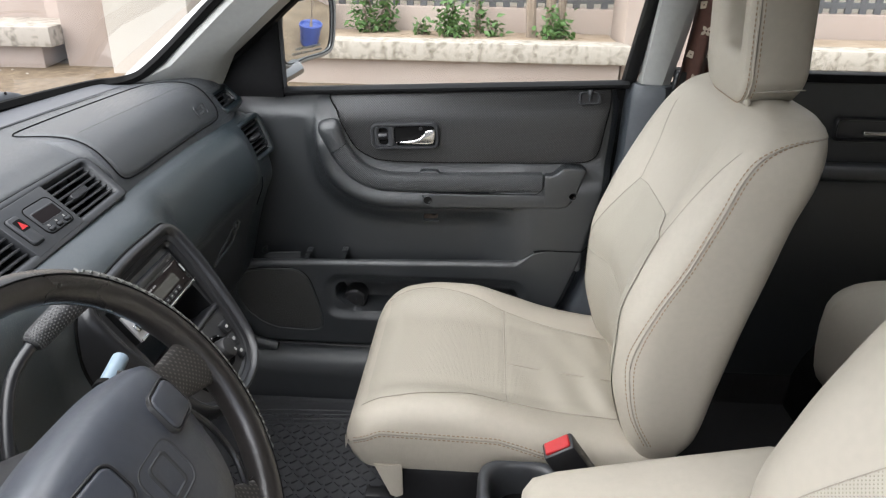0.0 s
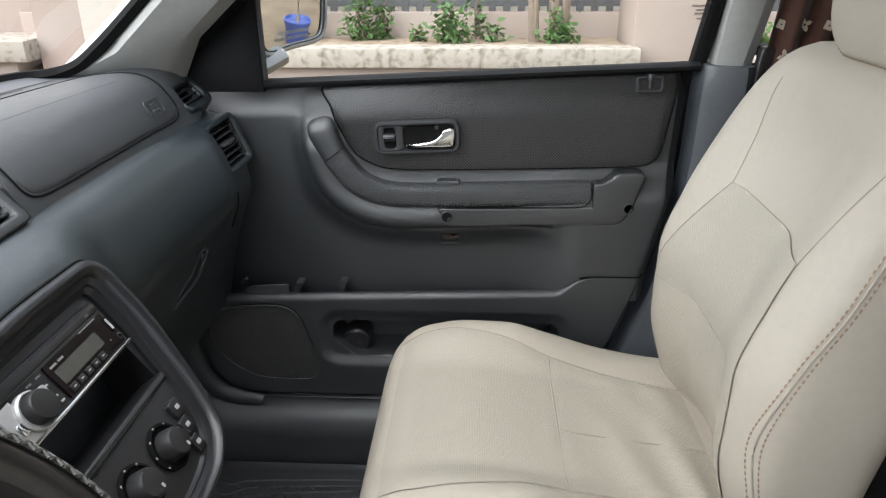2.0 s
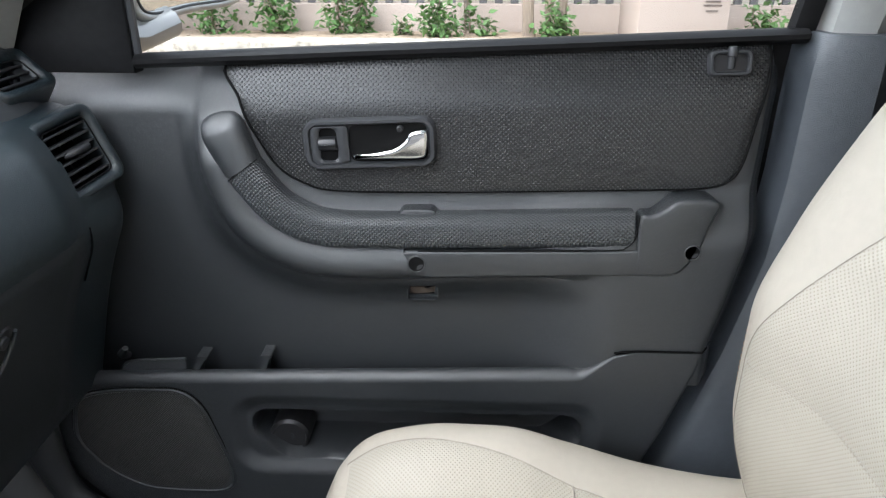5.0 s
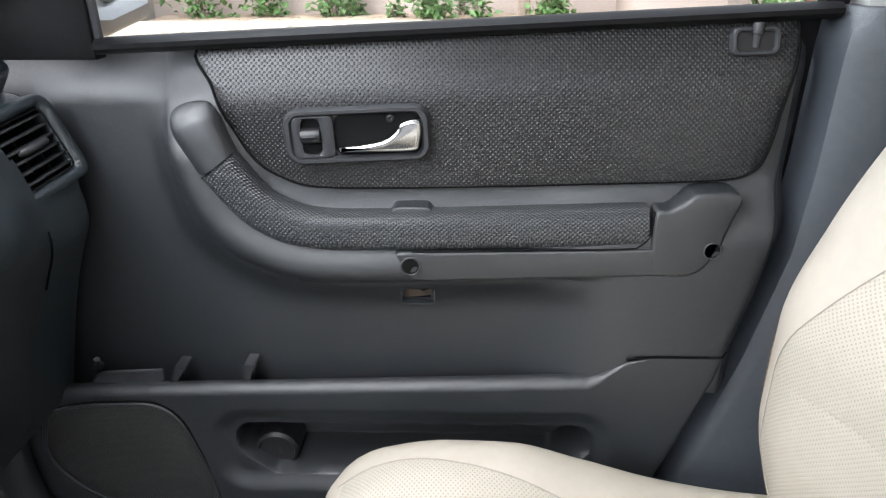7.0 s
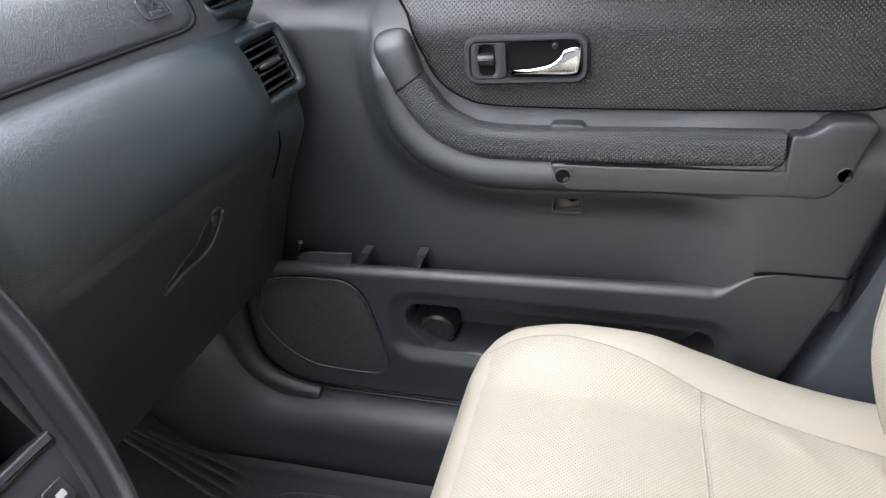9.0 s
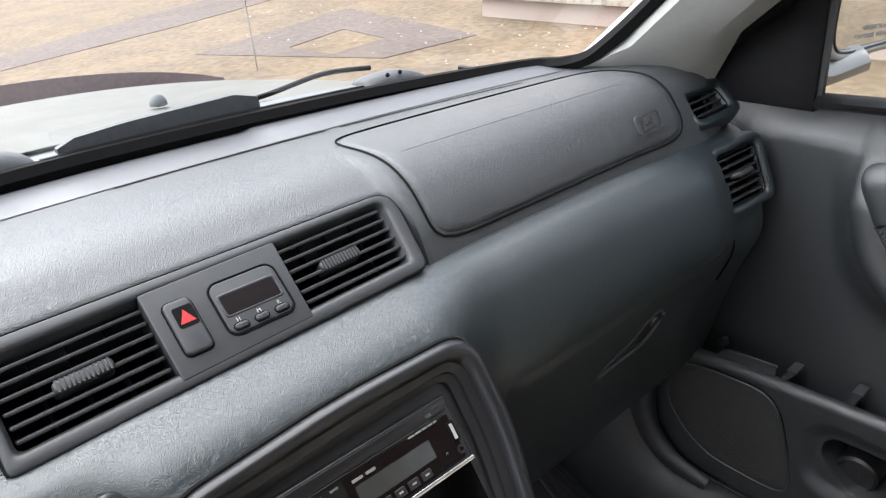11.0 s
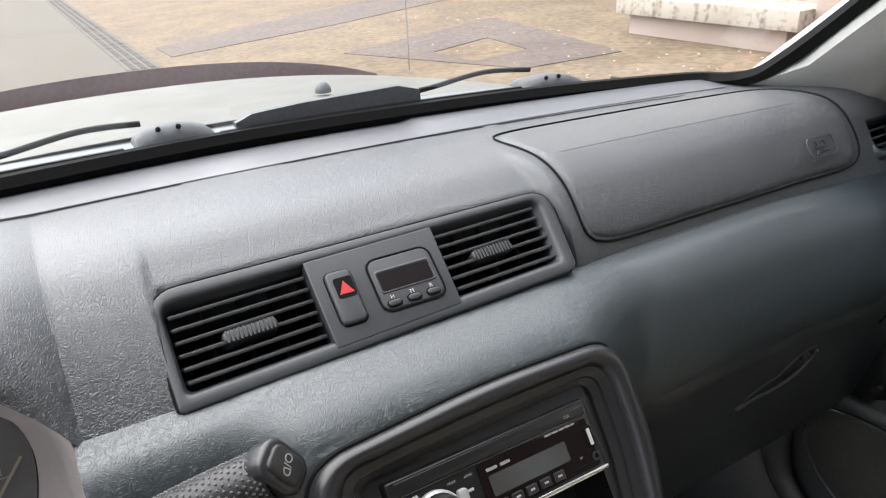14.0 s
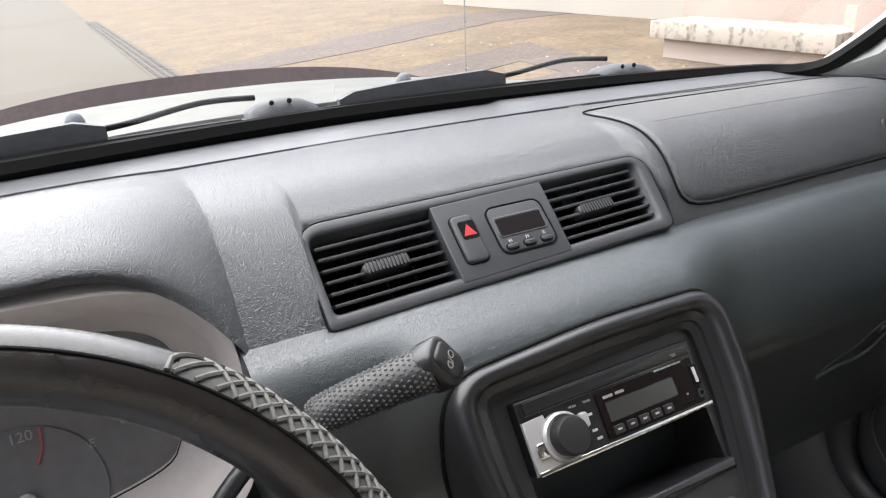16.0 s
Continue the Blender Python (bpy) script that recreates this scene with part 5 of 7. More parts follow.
# ---- door mirror ----
mirror = thing("door_mirror", "chrome-shelled exterior door mirror", "wing mirror", (0.12, 0.9, 1.12))
MM = axes((0.145, 0.955, 1.203), (0.396, 0.918, 0), (0.071, -0.030, 0.997))
shell = smooth([(-0.115, 0.055), (-0.09, 0.075), (0.06, 0.085), (0.088, 0.070), (0.094, 0.02), (0.088, -0.040), (0.060, -0.058), (-0.02, -0.062), (-0.085, -0.068), (-0.110, -0.055), (-0.118, -0.01)], 6)
part("shell", loft([[MM @ Vector((p.x * f, p.y * f, d)) for p in shell] for f, d in ((0.5, -0.09), (0.85, -0.07), (1.0, -0.03), (1.04, 0.004), (1.02, 0.010), (0.97, 0.010), (0.95, 0.004))]), M_SILVER, mirror)
part("gasket", tube([MM @ Vector((p.x * 0.965, p.y * 0.965, 0.0100)) for p in shell + shell[:1]], 0.0020, 8, False), M_GREYTRIM, mirror)
part("shell_rim", tube([MM @ Vector((p.x * 1.03, p.y * 1.03, 0.006)) for p in shell + shell[:1]], 0.0065, 10, False), M_SILVER, mirror, "silver mirror rim")
pane = part("mirror_glass", loft([[MM @ Vector((p.x * f * 0.95, p.y * f * 0.95, d - (p.length * f) ** 2 / 4.0)) for p in shell] for f, d in ((1.0, 0.0), (1.0, 0.008), (0.85, 0.008), (0.7, 0.008), (0.55, 0.008), (0.4, 0.008), (0.25, 0.008), (0.1, 0.008))]), M_MIRROR, mirror, "mirror glass")
letters("mark", "OBJECTS IN MIRROR ARE", 0.009, MM @ pose(-0.01, -0.036, 0.0082), M_PRINT, pane)
letters("mark", "CLOSER THAN THEY APPEAR", 0.009, MM @ pose(-0.012, -0.047, 0.0078), M_PRINT, pane)
part("arm", tube([(0.06, 0.825, 1.115), (0.09, 0.87, 1.11), (0.12, 0.91, 1.125)], [0.035, 0.03, 0.03], 10, True, 0.7), M_SILVER, mirror)

# ---- pillars and shell ----
tagged(part("a_pillar_trim", loft([[Vector(p) for p in ring] for ring in (
    [(-0.255, 0.700, 1.105), (-0.215, 0.690, 1.105), (-0.05, 0.740, 1.105), (-0.02, 0.785, 1.105), (-0.06, 0.815, 1.105), (-0.26, 0.76, 1.105)],
    [(-0.120, 0.696, 1.170), (-0.095, 0.686, 1.160), (-0.005, 0.722, 1.165), (0.020, 0.770, 1.175), (-0.02, 0.80, 1.18), (-0.16, 0.745, 1.185)],
    [(0.028, 0.680, 1.300), (0.055, 0.668, 1.290), (0.135, 0.690, 1.285), (0.165, 0.735, 1.295), (0.12, 0.765, 1.30), (0.0, 0.715, 1.31)],
    [(0.20, 0.655, 1.440), (0.23, 0.640, 1.425), (0.315, 0.655, 1.415), (0.345, 0.70, 1.425), (0.30, 0.73, 1.44), (0.18, 0.69, 1.45)],
    [(0.36, 0.625, 1.580), (0.40, 0.610, 1.560), (0.49, 0.620, 1.550), (0.53, 0.66, 1.560), (0.49, 0.69, 1.58), (0.37, 0.66, 1.59)])]), M_PILLAR), "pale grey moulded windscreen pillar trim", "pillar trim", kind="structure")
tagged(part("a_pillar_trim", loft([[Vector((x, -y, z)) for x, y, z in ring] for ring in (
    [(-0.255, 0.720, 1.105), (-0.05, 0.760, 1.105), (-0.06, 0.825, 1.105), (-0.26, 0.78, 1.105)],
    [(0.36, 0.640, 1.580), (0.49, 0.640, 1.550), (0.49, 0.70, 1.58), (0.37, 0.68, 1.59)])]), M_PILLAR), "pale grey moulded windscreen pillar trim", "pillar trim", kind="structure")
tagged(part("windscreen_border", tube(smooth([(-0.245, -0.69, 1.125), (-0.30, -0.40, 1.128), (-0.338, -0.1, 1.129), (-0.338, 0.1, 1.129), (-0.305, 0.40, 1.128), (-0.262, 0.64, 1.122), (-0.215, 0.684, 1.124), (-0.170, 0.690, 1.137), (-0.128, 0.690, 1.166), (-0.062, 0.688, 1.222), (0.030, 0.676, 1.302), (0.200, 0.650, 1.443), (0.380, 0.62, 1.582)], 8, False), 0.012, 6, True, 1.0), M_DARK), "black painted edge of the windscreen", "windscreen border", kind="structure")
ws = [Vector(p) for p in smooth([(-0.30, -0.72, 1.10), (-0.385, -0.35, 1.12), (-0.40, 0.0, 1.125), (-0.385, 0.35, 1.12), (-0.30, 0.72, 1.10)], 6, False)]
wt = [Vector((0.40 - 0.05 * math.cos(p.y * 2), p.y * 0.88, 1.60)) for p in ws]
wsg = tagged(part("windscreen", loft([ws, wt], False, False), M_GLASS), "clear curved windscreen", "windscreen", kind="structure")
wsg.visible_shadow = False
tagged(part("roof", box(0.33, 2.35, -0.70, 0.70, 1.60, 1.66, 0.02), M_HEADLINER), "pale cloth headliner under the roof", "car roof", kind="structure")
tagged(part("roof_rail", box(0.45, 2.35, 0.64, 0.76, 1.56, 1.62, 0.02), M_HEADLINER), "cloth-lined roof rail", "roof rail", kind="structure")
tagged(part("roof_rail", box(0.45, 2.35, -0.76, -0.64, 1.56, 1.62, 0.02), M_HEADLINER), "cloth-lined roof rail", "roof rail", kind="structure")
tagged(part("rear_wall", box(2.3, 2.35, -0.78, 0.78, 0.3, 1.10, 0.01), M_DOOR), "dark plastic tailgate lining", "tailgate", kind="structure")
# two unseen panes, added to dim light from the rear and rear side
tagged(part("tailgate_glass", box(2.305, 2.311, -0.72, 0.72, 1.10, 1.60), M_TINT), "unseen tailgate pane, tint added to dim light from behind", "rear window", kind="structure")
tagged(part("rear_quarter_glass", box(1.10, 2.3, -0.80, -0.794, 1.13, 1.58), M_TINT), "unseen rear side pane, tint added to dim light from behind", "side window", kind="structure")
tagged(part("rear_side", box(1.05, 2.3, -0.84, -0.78, 0.3, 1.13, 0.01), M_DOOR), "dark plastic rear side lining", "side panel", kind="structure")
tagged(part("b_pillar", box(1.0, 1.10, -0.84, -0.77, 0.3, 1.6, 0.01), M_PILLAR), "pale grey door pillar", "pillar", kind="structure")
bp = thing("b_pillar_trim", "slate lower and pale grey upper door pillar trim", "pillar trim", (0.95, 0.78, 0.45), kind="structure")
part("lower_trim", loft([[Vector((x0, 0.800, z)), Vector((x0 + 0.006, 0.772, z)), Vector((x0 + 0.022, 0.760, z)), Vector((x1 - 0.02, 0.752, z)), Vector((x1, 0.770, z)), Vector((x1, 0.83, z)), Vector((x0, 0.83, z))] for x0, x1, z in ((0.735, 0.95, 0.42), (0.788, 0.96, 0.52), (0.824, 0.975, 0.60), (0.860, 0.985, 0.714), (0.893, 0.99, 0.854), (0.901, 0.995, 0.957), (0.904, 0.998, 1.08), (0.907, 0.998, 1.118), (0.915, 0.995, 1.128))]), M_BPILLAR, bp, "slate blue-grey lower pillar")
part("upper_trim", loft([[Vector((x0, 0.82, z)), Vector((x0 + 0.004, 0.788 - i, z)), Vector((x0 + 0.02, 0.780 - i, z)), Vector((x1 - 0.02, 0.776 - i, z)), Vector((x1, 0.79 - i, z)), Vector((x1, 0.82, z))] for x0, x1, z, i in ((0.925, 0.990, 1.11, 0), (0.947, 1.03, 1.305, 0.005), (0.965, 1.07, 1.47, 0.03), (0.98, 1.09, 1.60, 0.06))]), M_PILLAR, bp, "pale grey upper pillar")
# added black boxes that stop light leaking past the door panel edges
tagged(part("door_gap_filler", box(-0.62, 0.615, 0.836, 0.846, 0.30, 1.05, 0.002, 1), M_RUBBER), "black backing added to block light through the door gap", "door seal", kind="structure")
tagged(part("door_gap_filler", box(0.884, 1.04, 0.830, 0.8355, 0.98, 1.125, 0.002, 1), M_RUBBER), "black backing added to block light through the door gap", "door seal", kind="structure")
tagged(part("door_gap_filler", box(0.62, 1.04, 0.836, 0.846, 0.38, 1.075, 0.002, 1), M_RUBBER), "black backing added to block light through the door gap", "door seal", kind="structure")
belt = thing("seat_belt", "black seat belt with pillar guide", "seat belt", (1.0, 0.76, 0.6))
part("guide", slab(rrect(0.03, 0.075, 0.008, 4), axes((1.008, 0.775, 1.125), (1, 0, 0), (0.1, 0, 1)), 0.0, 0.018, 0.004), M_TRIM, belt)
part("webbing", loft([[Vector((x - 0.020, y, z)), Vector((x + 0.024, y + 0.004, z)), Vector((x + 0.024, y + 0.0055, z)), Vector((x - 0.020, y + 0.0015, z))] for x, y, z in ((1.012, 0.752, 1.10), (1.0, 0.735, 0.9), (0.98, 0.72, 0.5))]), M_BLACK, belt)

# rear door
rdoor = thing("rear_door", "black plastic rear passenger door panel", "car door", (1.5, 0.8, 0.45))
part("door_panel", sheet(lambda x, z: Vector((x, 0.79 - 0.02 * step(0.95, 0.90, z), z)), list(np.linspace(1.0, 2.1, 30)), list(np.linspace(0.27, 1.15, 44))), M_DOOR, rdoor)
part("window_seal", box(1.0, 2.1, 0.775, 0.82, 1.142, 1.162, 0.004), M_RUBBER, rdoor)
RL = axes((1.44, 0.785, 1.04), (1, 0, 0), (0, 0, 1))
part("latch_bezel", hoop(rrect(0.150, 0.055, 0.012, 4), rrect(0.135, 0.042, 0.01, 4), RL, -0.01, 0.01, 0.003), M_TRIM, rdoor)
part("lever", slab([Vector((p.x + 0.03, p.y - 0.006)) for p in rrect(0.085, 0.010, 0.004, 3)], RL, 0.002, 0.014, 0.003), M_CHROME, rdoor)
part("armrest", box(1.25, 1.85, 0.735, 0.79, 0.93, 0.965, 0.012, 3), M_DOOR, rdoor)
rg = part("door_glass", box(1.05, 2.05, 0.808, 0.812, 1.15, 1.58), M_GLASS, rdoor)
rg.visible_shadow = False
part("window_frame", box(2.05, 2.3, 0.77, 0.83, 0.40, 1.60, 0.01), M_DOOR, rdoor)

# curtain
curtain = thing("window_curtain", "dark brown curtain with pale star motifs, gathered by the pillar", "curtain", (1.06, 0.75, 1.1))


def drape(u, v):
    x = 0.992 + 0.050 * v + u * (0.14 + 0.02 * v)
    return Vector((x, 0.752 + 0.010 * math.sin(u * 19) - 0.01 * v, 1.075 + v * 0.48))


part("cloth", sheet(drape, list(np.linspace(0, 1, 50)), list(np.linspace(0, 1, 20))), M_CURTAIN, curtain)


def motif(kind, u, v, size, turn):
    p = drape(u, v)
    m = axes(p + Vector((0, -0.0035, 0)), (1, 0, 0.05), (0, 0, 1)) @ pose(0, 0, 0, 0, 0, turn)
    if kind == "star":
        pts = [Vector((math.cos(radians(k * 22.5)), math.sin(radians(k * 22.5)))) * size * (1.0 if k % 4 == 0 else 0.34 if k % 4 == 2 else 0.72) for k in range(16)]
    else:
        pts = [Vector((size, 0)), Vector((0, size)), Vector((-size, 0)), Vector((0, -size))]
    bm = slab(pts, m, 0, 0.0012)
    part("motif", bm, M_MOTIF, curtain)
    part("motif_heart", slab(rrect(size * 0.3, size * 0.3, size * 0.1, 2), m, 0.0005, 0.0017), M_CURTAIN, curtain)


for i in range(9):
    for j in range(4):
        motif("star" if (i + j) % 2 else "diamond", 0.10 + 0.24 * j + 0.10 * (i % 2), 0.05 + 0.105 * i, 0.0125 if (i + j) % 2 else 0.010, 12 * i)


# ---- seats ----
def eased(xs, ys, x):
    """A monotone smooth curve through a table."""
    if x <= xs[0]:
        return ys[0]
    if x >= xs[-1]:
        return ys[-1]
    i = max(k for k in range(len(xs) - 1) if xs[k] <= x)
    sl = [(ys[k + 1] - ys[k]) / (xs[k + 1] - xs[k]) for k in range(len(xs) - 1)]

    def tangent(k):
        if k == 0 or k == len(xs) - 1:
            return sl[min(k, len(sl) - 1)]
        a, b = sl[k - 1], sl[k]
        return 0.0 if a * b <= 0 else 2 * a * b / (a + b)
    h = xs[i + 1] - xs[i]
    t = (x - xs[i]) / h
    return (2 * t ** 3 - 3 * t * t + 1) * ys[i] + (t ** 3 - 2 * t * t + t) * h * tangent(i) + (3 * t * t - 2 * t ** 3) * ys[i + 1] + (t ** 3 - t * t) * h * tangent(i + 1)


def dashes(path, r, on=0.0050, off=0.0030):
    """A row of thread stitches along a path."""
    path = [Vector(p) for p in path]
    run = [0.0]
    for a, b in zip(path, path[1:]):
        run.append(run[-1] + (b - a).length)

    def at(d):
        i = max(0, min(int(np.searchsorted(run, d)) - 1, len(path) - 2))
        return path[i].lerp(path[i + 1], (d - run[i]) / max(run[i + 1] - run[i], 1e-9))
    vs, fs = [], []
    d = 0.0
    while d + on < run[-1]:
        a, b = at(d), at(d + on)
        t = (b - a).normalized()
        u = t.orthogonal().normalized()
        w = t.cross(u)
        k = len(vs)
        for c, g in ((a, 0.5), (a.lerp(b, 0.25), 1.0), (a.lerp(b, 0.75), 1.0), (b, 0.5)):
            vs += [tuple(c + (u * x + w * y) * r * g) for x, y in ((1, 0), (0, 1), (-1, 0), (0, -1))]
        for j in range(3):
            fs += [(k + 4 * j + q, k + 4 * j + (q + 1) % 4, k + 4 * j + 4 + (q + 1) % 4, k + 4 * j + 4 + q) for q in range(4)]
        fs += [(k, k + 1, k + 2, k + 3), (k + 12, k + 13, k + 14, k + 15)]
        d += on + off
    return vs, [], fs


def seat(name, label, yc, dx):
    s = thing(name, label, "car seat", (0.65, yc, 0.42))
    B = [(0.575, 0.878, 0.940, 0.215), (0.60, 0.862, 0.952, 0.240), (0.65, 0.838, 0.984, 0.254), (0.75, 0.815, 1.004, 0.260), (0.85, 0.815, 1.024, 0.262), (0.95, 0.843, 1.047, 0.260), (1.05, 0.888, 1.070, 0.255), (1.11, 0.920, 1.090, 0.250), (1.15, 0.947, 1.095, 0.240), (1.175, 0.970, 1.095, 0.222), (1.192, 0.995, 1.085, 0.19), (1.200, 1.015, 1.055, 0.12), (1.203, 1.03, 1.045, 0.05)]

    def back_ring(i, grow=0.0):
        z, xf, xb, hw = B[i] if isinstance(i, int) else i
        ring = []
        n = 72
        for k in range(n):
            a = 2 * math.pi * k / n
            ca, sa = math.cos(a), math.sin(a)
            e = 0.45
            vx = math.copysign(abs(ca) ** e, ca)
            vy = math.copysign(abs(sa) ** e, sa)
            y = vy * hw
            if vx < 0:
                dish = 0.040 * (1 - step(0.25, 0.80, abs(vy))) * step(1.19, 1.06, z)
                x = (xf + xb) / 2 + vx * (xb - xf) / 2
                x += dish * abs(vx)
            else:
                x = (xf + xb) / 2 + vx * (xb - xf) / 2
            ring.append(Vector((x, yc + y, z)))
        return ring

    zs = [b[0] for b in B]
    fine = sorted(set(zs + [round(v, 4) for v in np.linspace(0.575, 1.203, 60)]))

    def at_z(z):
        return (z, *(eased(zs, [b[k] for b in B], z) for k in (1, 2, 3)))
    part("backrest", loft([back_ring(at_z(z)) for z in fine]), M_CREAM, s, "cream stitched leatherette backrest", 60)

    def front_x(y, z):
        _, xf, xb, hw = at_z(z)
        v = min(abs(y - yc) / hw, 0.995)
        ca = math.sqrt(max(0.0, 1 - (v ** (1 / 0.45)) ** 2)) ** 0.45
        dish = 0.040 * (1 - step(0.25, 0.80, v)) * step(1.19, 1.06, z)
        return (xf + xb) / 2 - ca * (xb - xf) / 2 + dish * ca

    # perforated inset of the backrest, narrow at the top
    def inset(u, v):
        z = 0.615 + 0.385 * v
        half = eased([0, 0.25, 0.5, 0.75, 1.0], [0.180, 0.194, 0.196, 0.158, 0.108] if u > 0.5 else [0.180, 0.188, 0.190, 0.188, 0.186], v)
        y = yc + (u * 2 - 1) * half
        rim = min(1, 14 * min(u, 1 - u, v, 1 - v))
        dip = 0.0016 * math.exp(-((z - 0.822 + 0.014 * (u * 2 - 1) ** 2) / 0.004) ** 2)
        return Vector((front_x(y, z) - 0.0014 - 0.0026 * rim + dip, y, z))
    part("back_inset", sheet(inset, list(np.linspace(0, 1, 40)), list(np.linspace(0, 1, 90))), M_PERFB, s, "perforated inset of the backrest")

    def seam(name, pts, r=0.0011):
        part(name, tube(pts, r, 6), M_THREAD if name == "piping" else M_SEAM, s)

    def flank(x, z, sg, out=0.0004):
        _, xf, xb, hw = at_z(z)
        vx = max(-1.0, min(1.0, (x - (xf + xb) / 2) / ((xb - xf) / 2)))
        ca = abs(vx) ** (1 / 0.45)
        vy = math.sqrt(max(0.0, 1 - ca * ca)) ** 0.45
        return Vector((x - out * (1 - vy), yc + sg * (vy * hw + out), z))
    edge = smooth([(0.884, 0, 0.640), (0.853, 0, 0.700), (0.839, 0, 0.780), (0.847, 0, 0.845), (0.869, 0, 0.907), (0.898, 0, 0.967), (0.920, 0, 1.019), (0.943, 0, 1.074), (0.960, 0, 1.115), (0.982, 0, 1.146), (1.012, 0, 1.163), (1.050, 0, 1.172), (1.080, 0, 1.174)], 5, False)
    for sg in (-1, 1):
        seam("stitch", [Vector((front_x(yc + sg * (track([(-1, 0.186), (1, 0.108)], sg) + 0.030 * t), 1.0 + 0.15 * t) - 0.0008, yc + sg * (track([(-1, 0.186), (1, 0.108)], sg) + 0.030 * t), 1.0 + 0.15 * t)) for t in np.linspace(0, 1, 18)], 0.0004)
        seam("seam_fold", [flank(p.x, p.z, sg, 0.0006) for p in edge], 0.0014)
        for off in (-0.0055, 0.0055):
            part("piping", dashes([flank(p.x + off, p.z, sg, 0.0005) for p in edge], 0.0011), M_THREAD, s, "tan double stitching")
    part("stitch", dashes([inset(u, 0.538 - 0.036 * (u * 2 - 1) ** 2) + Vector((-0.0004, 0, 0)) for u in np.linspace(0.01, 0.99, 40)], 0.0006, 0.004, 0.002), M_SEAM, s)
    seam("stitch", [inset(u, 1.0) + Vector((-0.0006, 0, 0)) for u in np.linspace(0, 1, 24)], 0.0007)
    for u in (0.0, 1.0):
        seam("stitch", [inset(u, v) + Vector((-0.0006, 0, 0)) for v in np.linspace(0, 1, 30)], 0.0006)

    # cushion
    C = [(0.352, 0.590, 0.590, 0.585), (0.358, 0.608, 0.612, 0.572), (0.370, 0.628, 0.638, 0.564), (0.392, 0.644, 0.660, 0.560), (0.43, 0.655, 0.680, 0.558), (0.50, 0.656, 0.692, 0.557), (0.57, 0.649, 0.690, 0.557), (0.65, 0.636, 0.668, 0.557), (0.74, 0.622, 0.640, 0.557), (0.82, 0.612, 0.624, 0.557), (0.90, 0.600, 0.615, 0.557)]

    def cush(x):
        return [eased([c[0] for c in C], [c[k] for c in C], x) for k in (1, 2, 3)]

    def top_z(x, y):
        zc, zb, _ = cush(x)
        v = min(abs(y - yc) / 0.258, 1.0)
        roll = max(0.0, (v - 0.86) / 0.14)
        return mixed(zc, zb, step(0.45, 0.82, v)) - 0.030 * roll ** 2.2

    def cush_ring(x):
        zc, zb, zl = cush(x)
        ring = []
        hw = 0.258 - 0.055 * max(0.0, 1 - (x - 0.352) / 0.06) ** 2
        for t in np.linspace(-1, 1, 41):
            ring.append(Vector((x, yc + t * hw, top_z(x, yc + t * 0.258))))
        for y, z in ((1.0, mixed(zl, zb, 0.5)), (0.99, mixed(zl, zb, 0.2)), (0.95, zl), (0, zl), (-0.95, zl), (-0.99, mixed(zl, zb, 0.2)), (-1.0, mixed(zl, zb, 0.5))):
            ring.append(Vector((x, yc + y * hw, z)))
        return ring
    part("cushion", loft([cush_ring(x) for x in sorted(set([c[0] for c in C] + [round(v, 3) for v in np.linspace(0.36, 0.9, 40)]))]), M_CREAM, s, "cream leatherette seat cushion", 60)

    def quilt(u, v):
        x = 0.385 + 0.49 * v
        y = yc + (u * 2 - 1) * eased([0.385, 0.45, 0.52, 0.60, 0.645, 0.75, 0.875], [0.196, 0.204, 0.196, 0.178, 0.168, 0.154, 0.142], x)
        rim = min(1, 16 * min(u, 1 - u, v, 1 - v))
        crease = 0.0032 * math.sin(5 * u + 23 * v * v) * math.sin(3.1 * u + 1.0) * step(0.3, 0.9, v) * rim
        seam_dip = 0.0022 * math.exp(-((x - 0.645) / 0.005) ** 2)
        return Vector((x, y, top_z(x, y) + 0.0006 + 0.0048 * rim + crease - seam_dip))
    part("cushion_inset", sheet(quilt, list(np.linspace(0, 1, 44)), list(np.linspace(0, 1, 70))), M_PERF, s, "perforated inset of the cushion")
    seam("stitch", [Vector((0.645, y, top_z(0.645, y) + 0.0042)) for y in np.linspace(yc - 0.166, yc + 0.166, 30)], 0.0011)
    part("stitch", dashes([Vector((0.649, y, top_z(0.649, y) + 0.0058)) for y in np.linspace(yc - 0.160, yc + 0.160, 30)], 0.0006, 0.004, 0.002), M_SEAM, s)
    seam("stitch", [Vector((x, yc - 0.022, top_z(x, yc) + 0.0056)) for x in np.linspace(0.65, 0.87, 20)], 0.0009)
    for u in (0.0, 1.0):
        seam("stitch", [quilt(u, v) + Vector((0, 0, 0.0006)) for v in np.linspace(0, 1, 40)], 0.0008)
    for sg in (-1, 1):
        low = [Vector((x, yc + sg * 0.2586, min(0.644 - 0.010 * (x - 0.39) / 0.45, top_z(x, yc + 0.258) - 0.006))) for x in np.linspace(0.43, 0.88, 30)]
        nose = [Vector((x, yc + sg * (0.2586 - 0.055 * max(0.0, 1 - (x - 0.352) / 0.06) ** 2), min(0.643, top_z(x, yc + 0.258) - 0.006))) for x in np.linspace(0.375, 0.425, 8)]
        seam("seam_fold", nose + low, 0.0014)
        for off in (-0.0055, 0.0055):
            part("piping", dashes([p + Vector((0, 0, off)) for p in nose + low], 0.0010), M_THREAD, s, "tan double stitching")
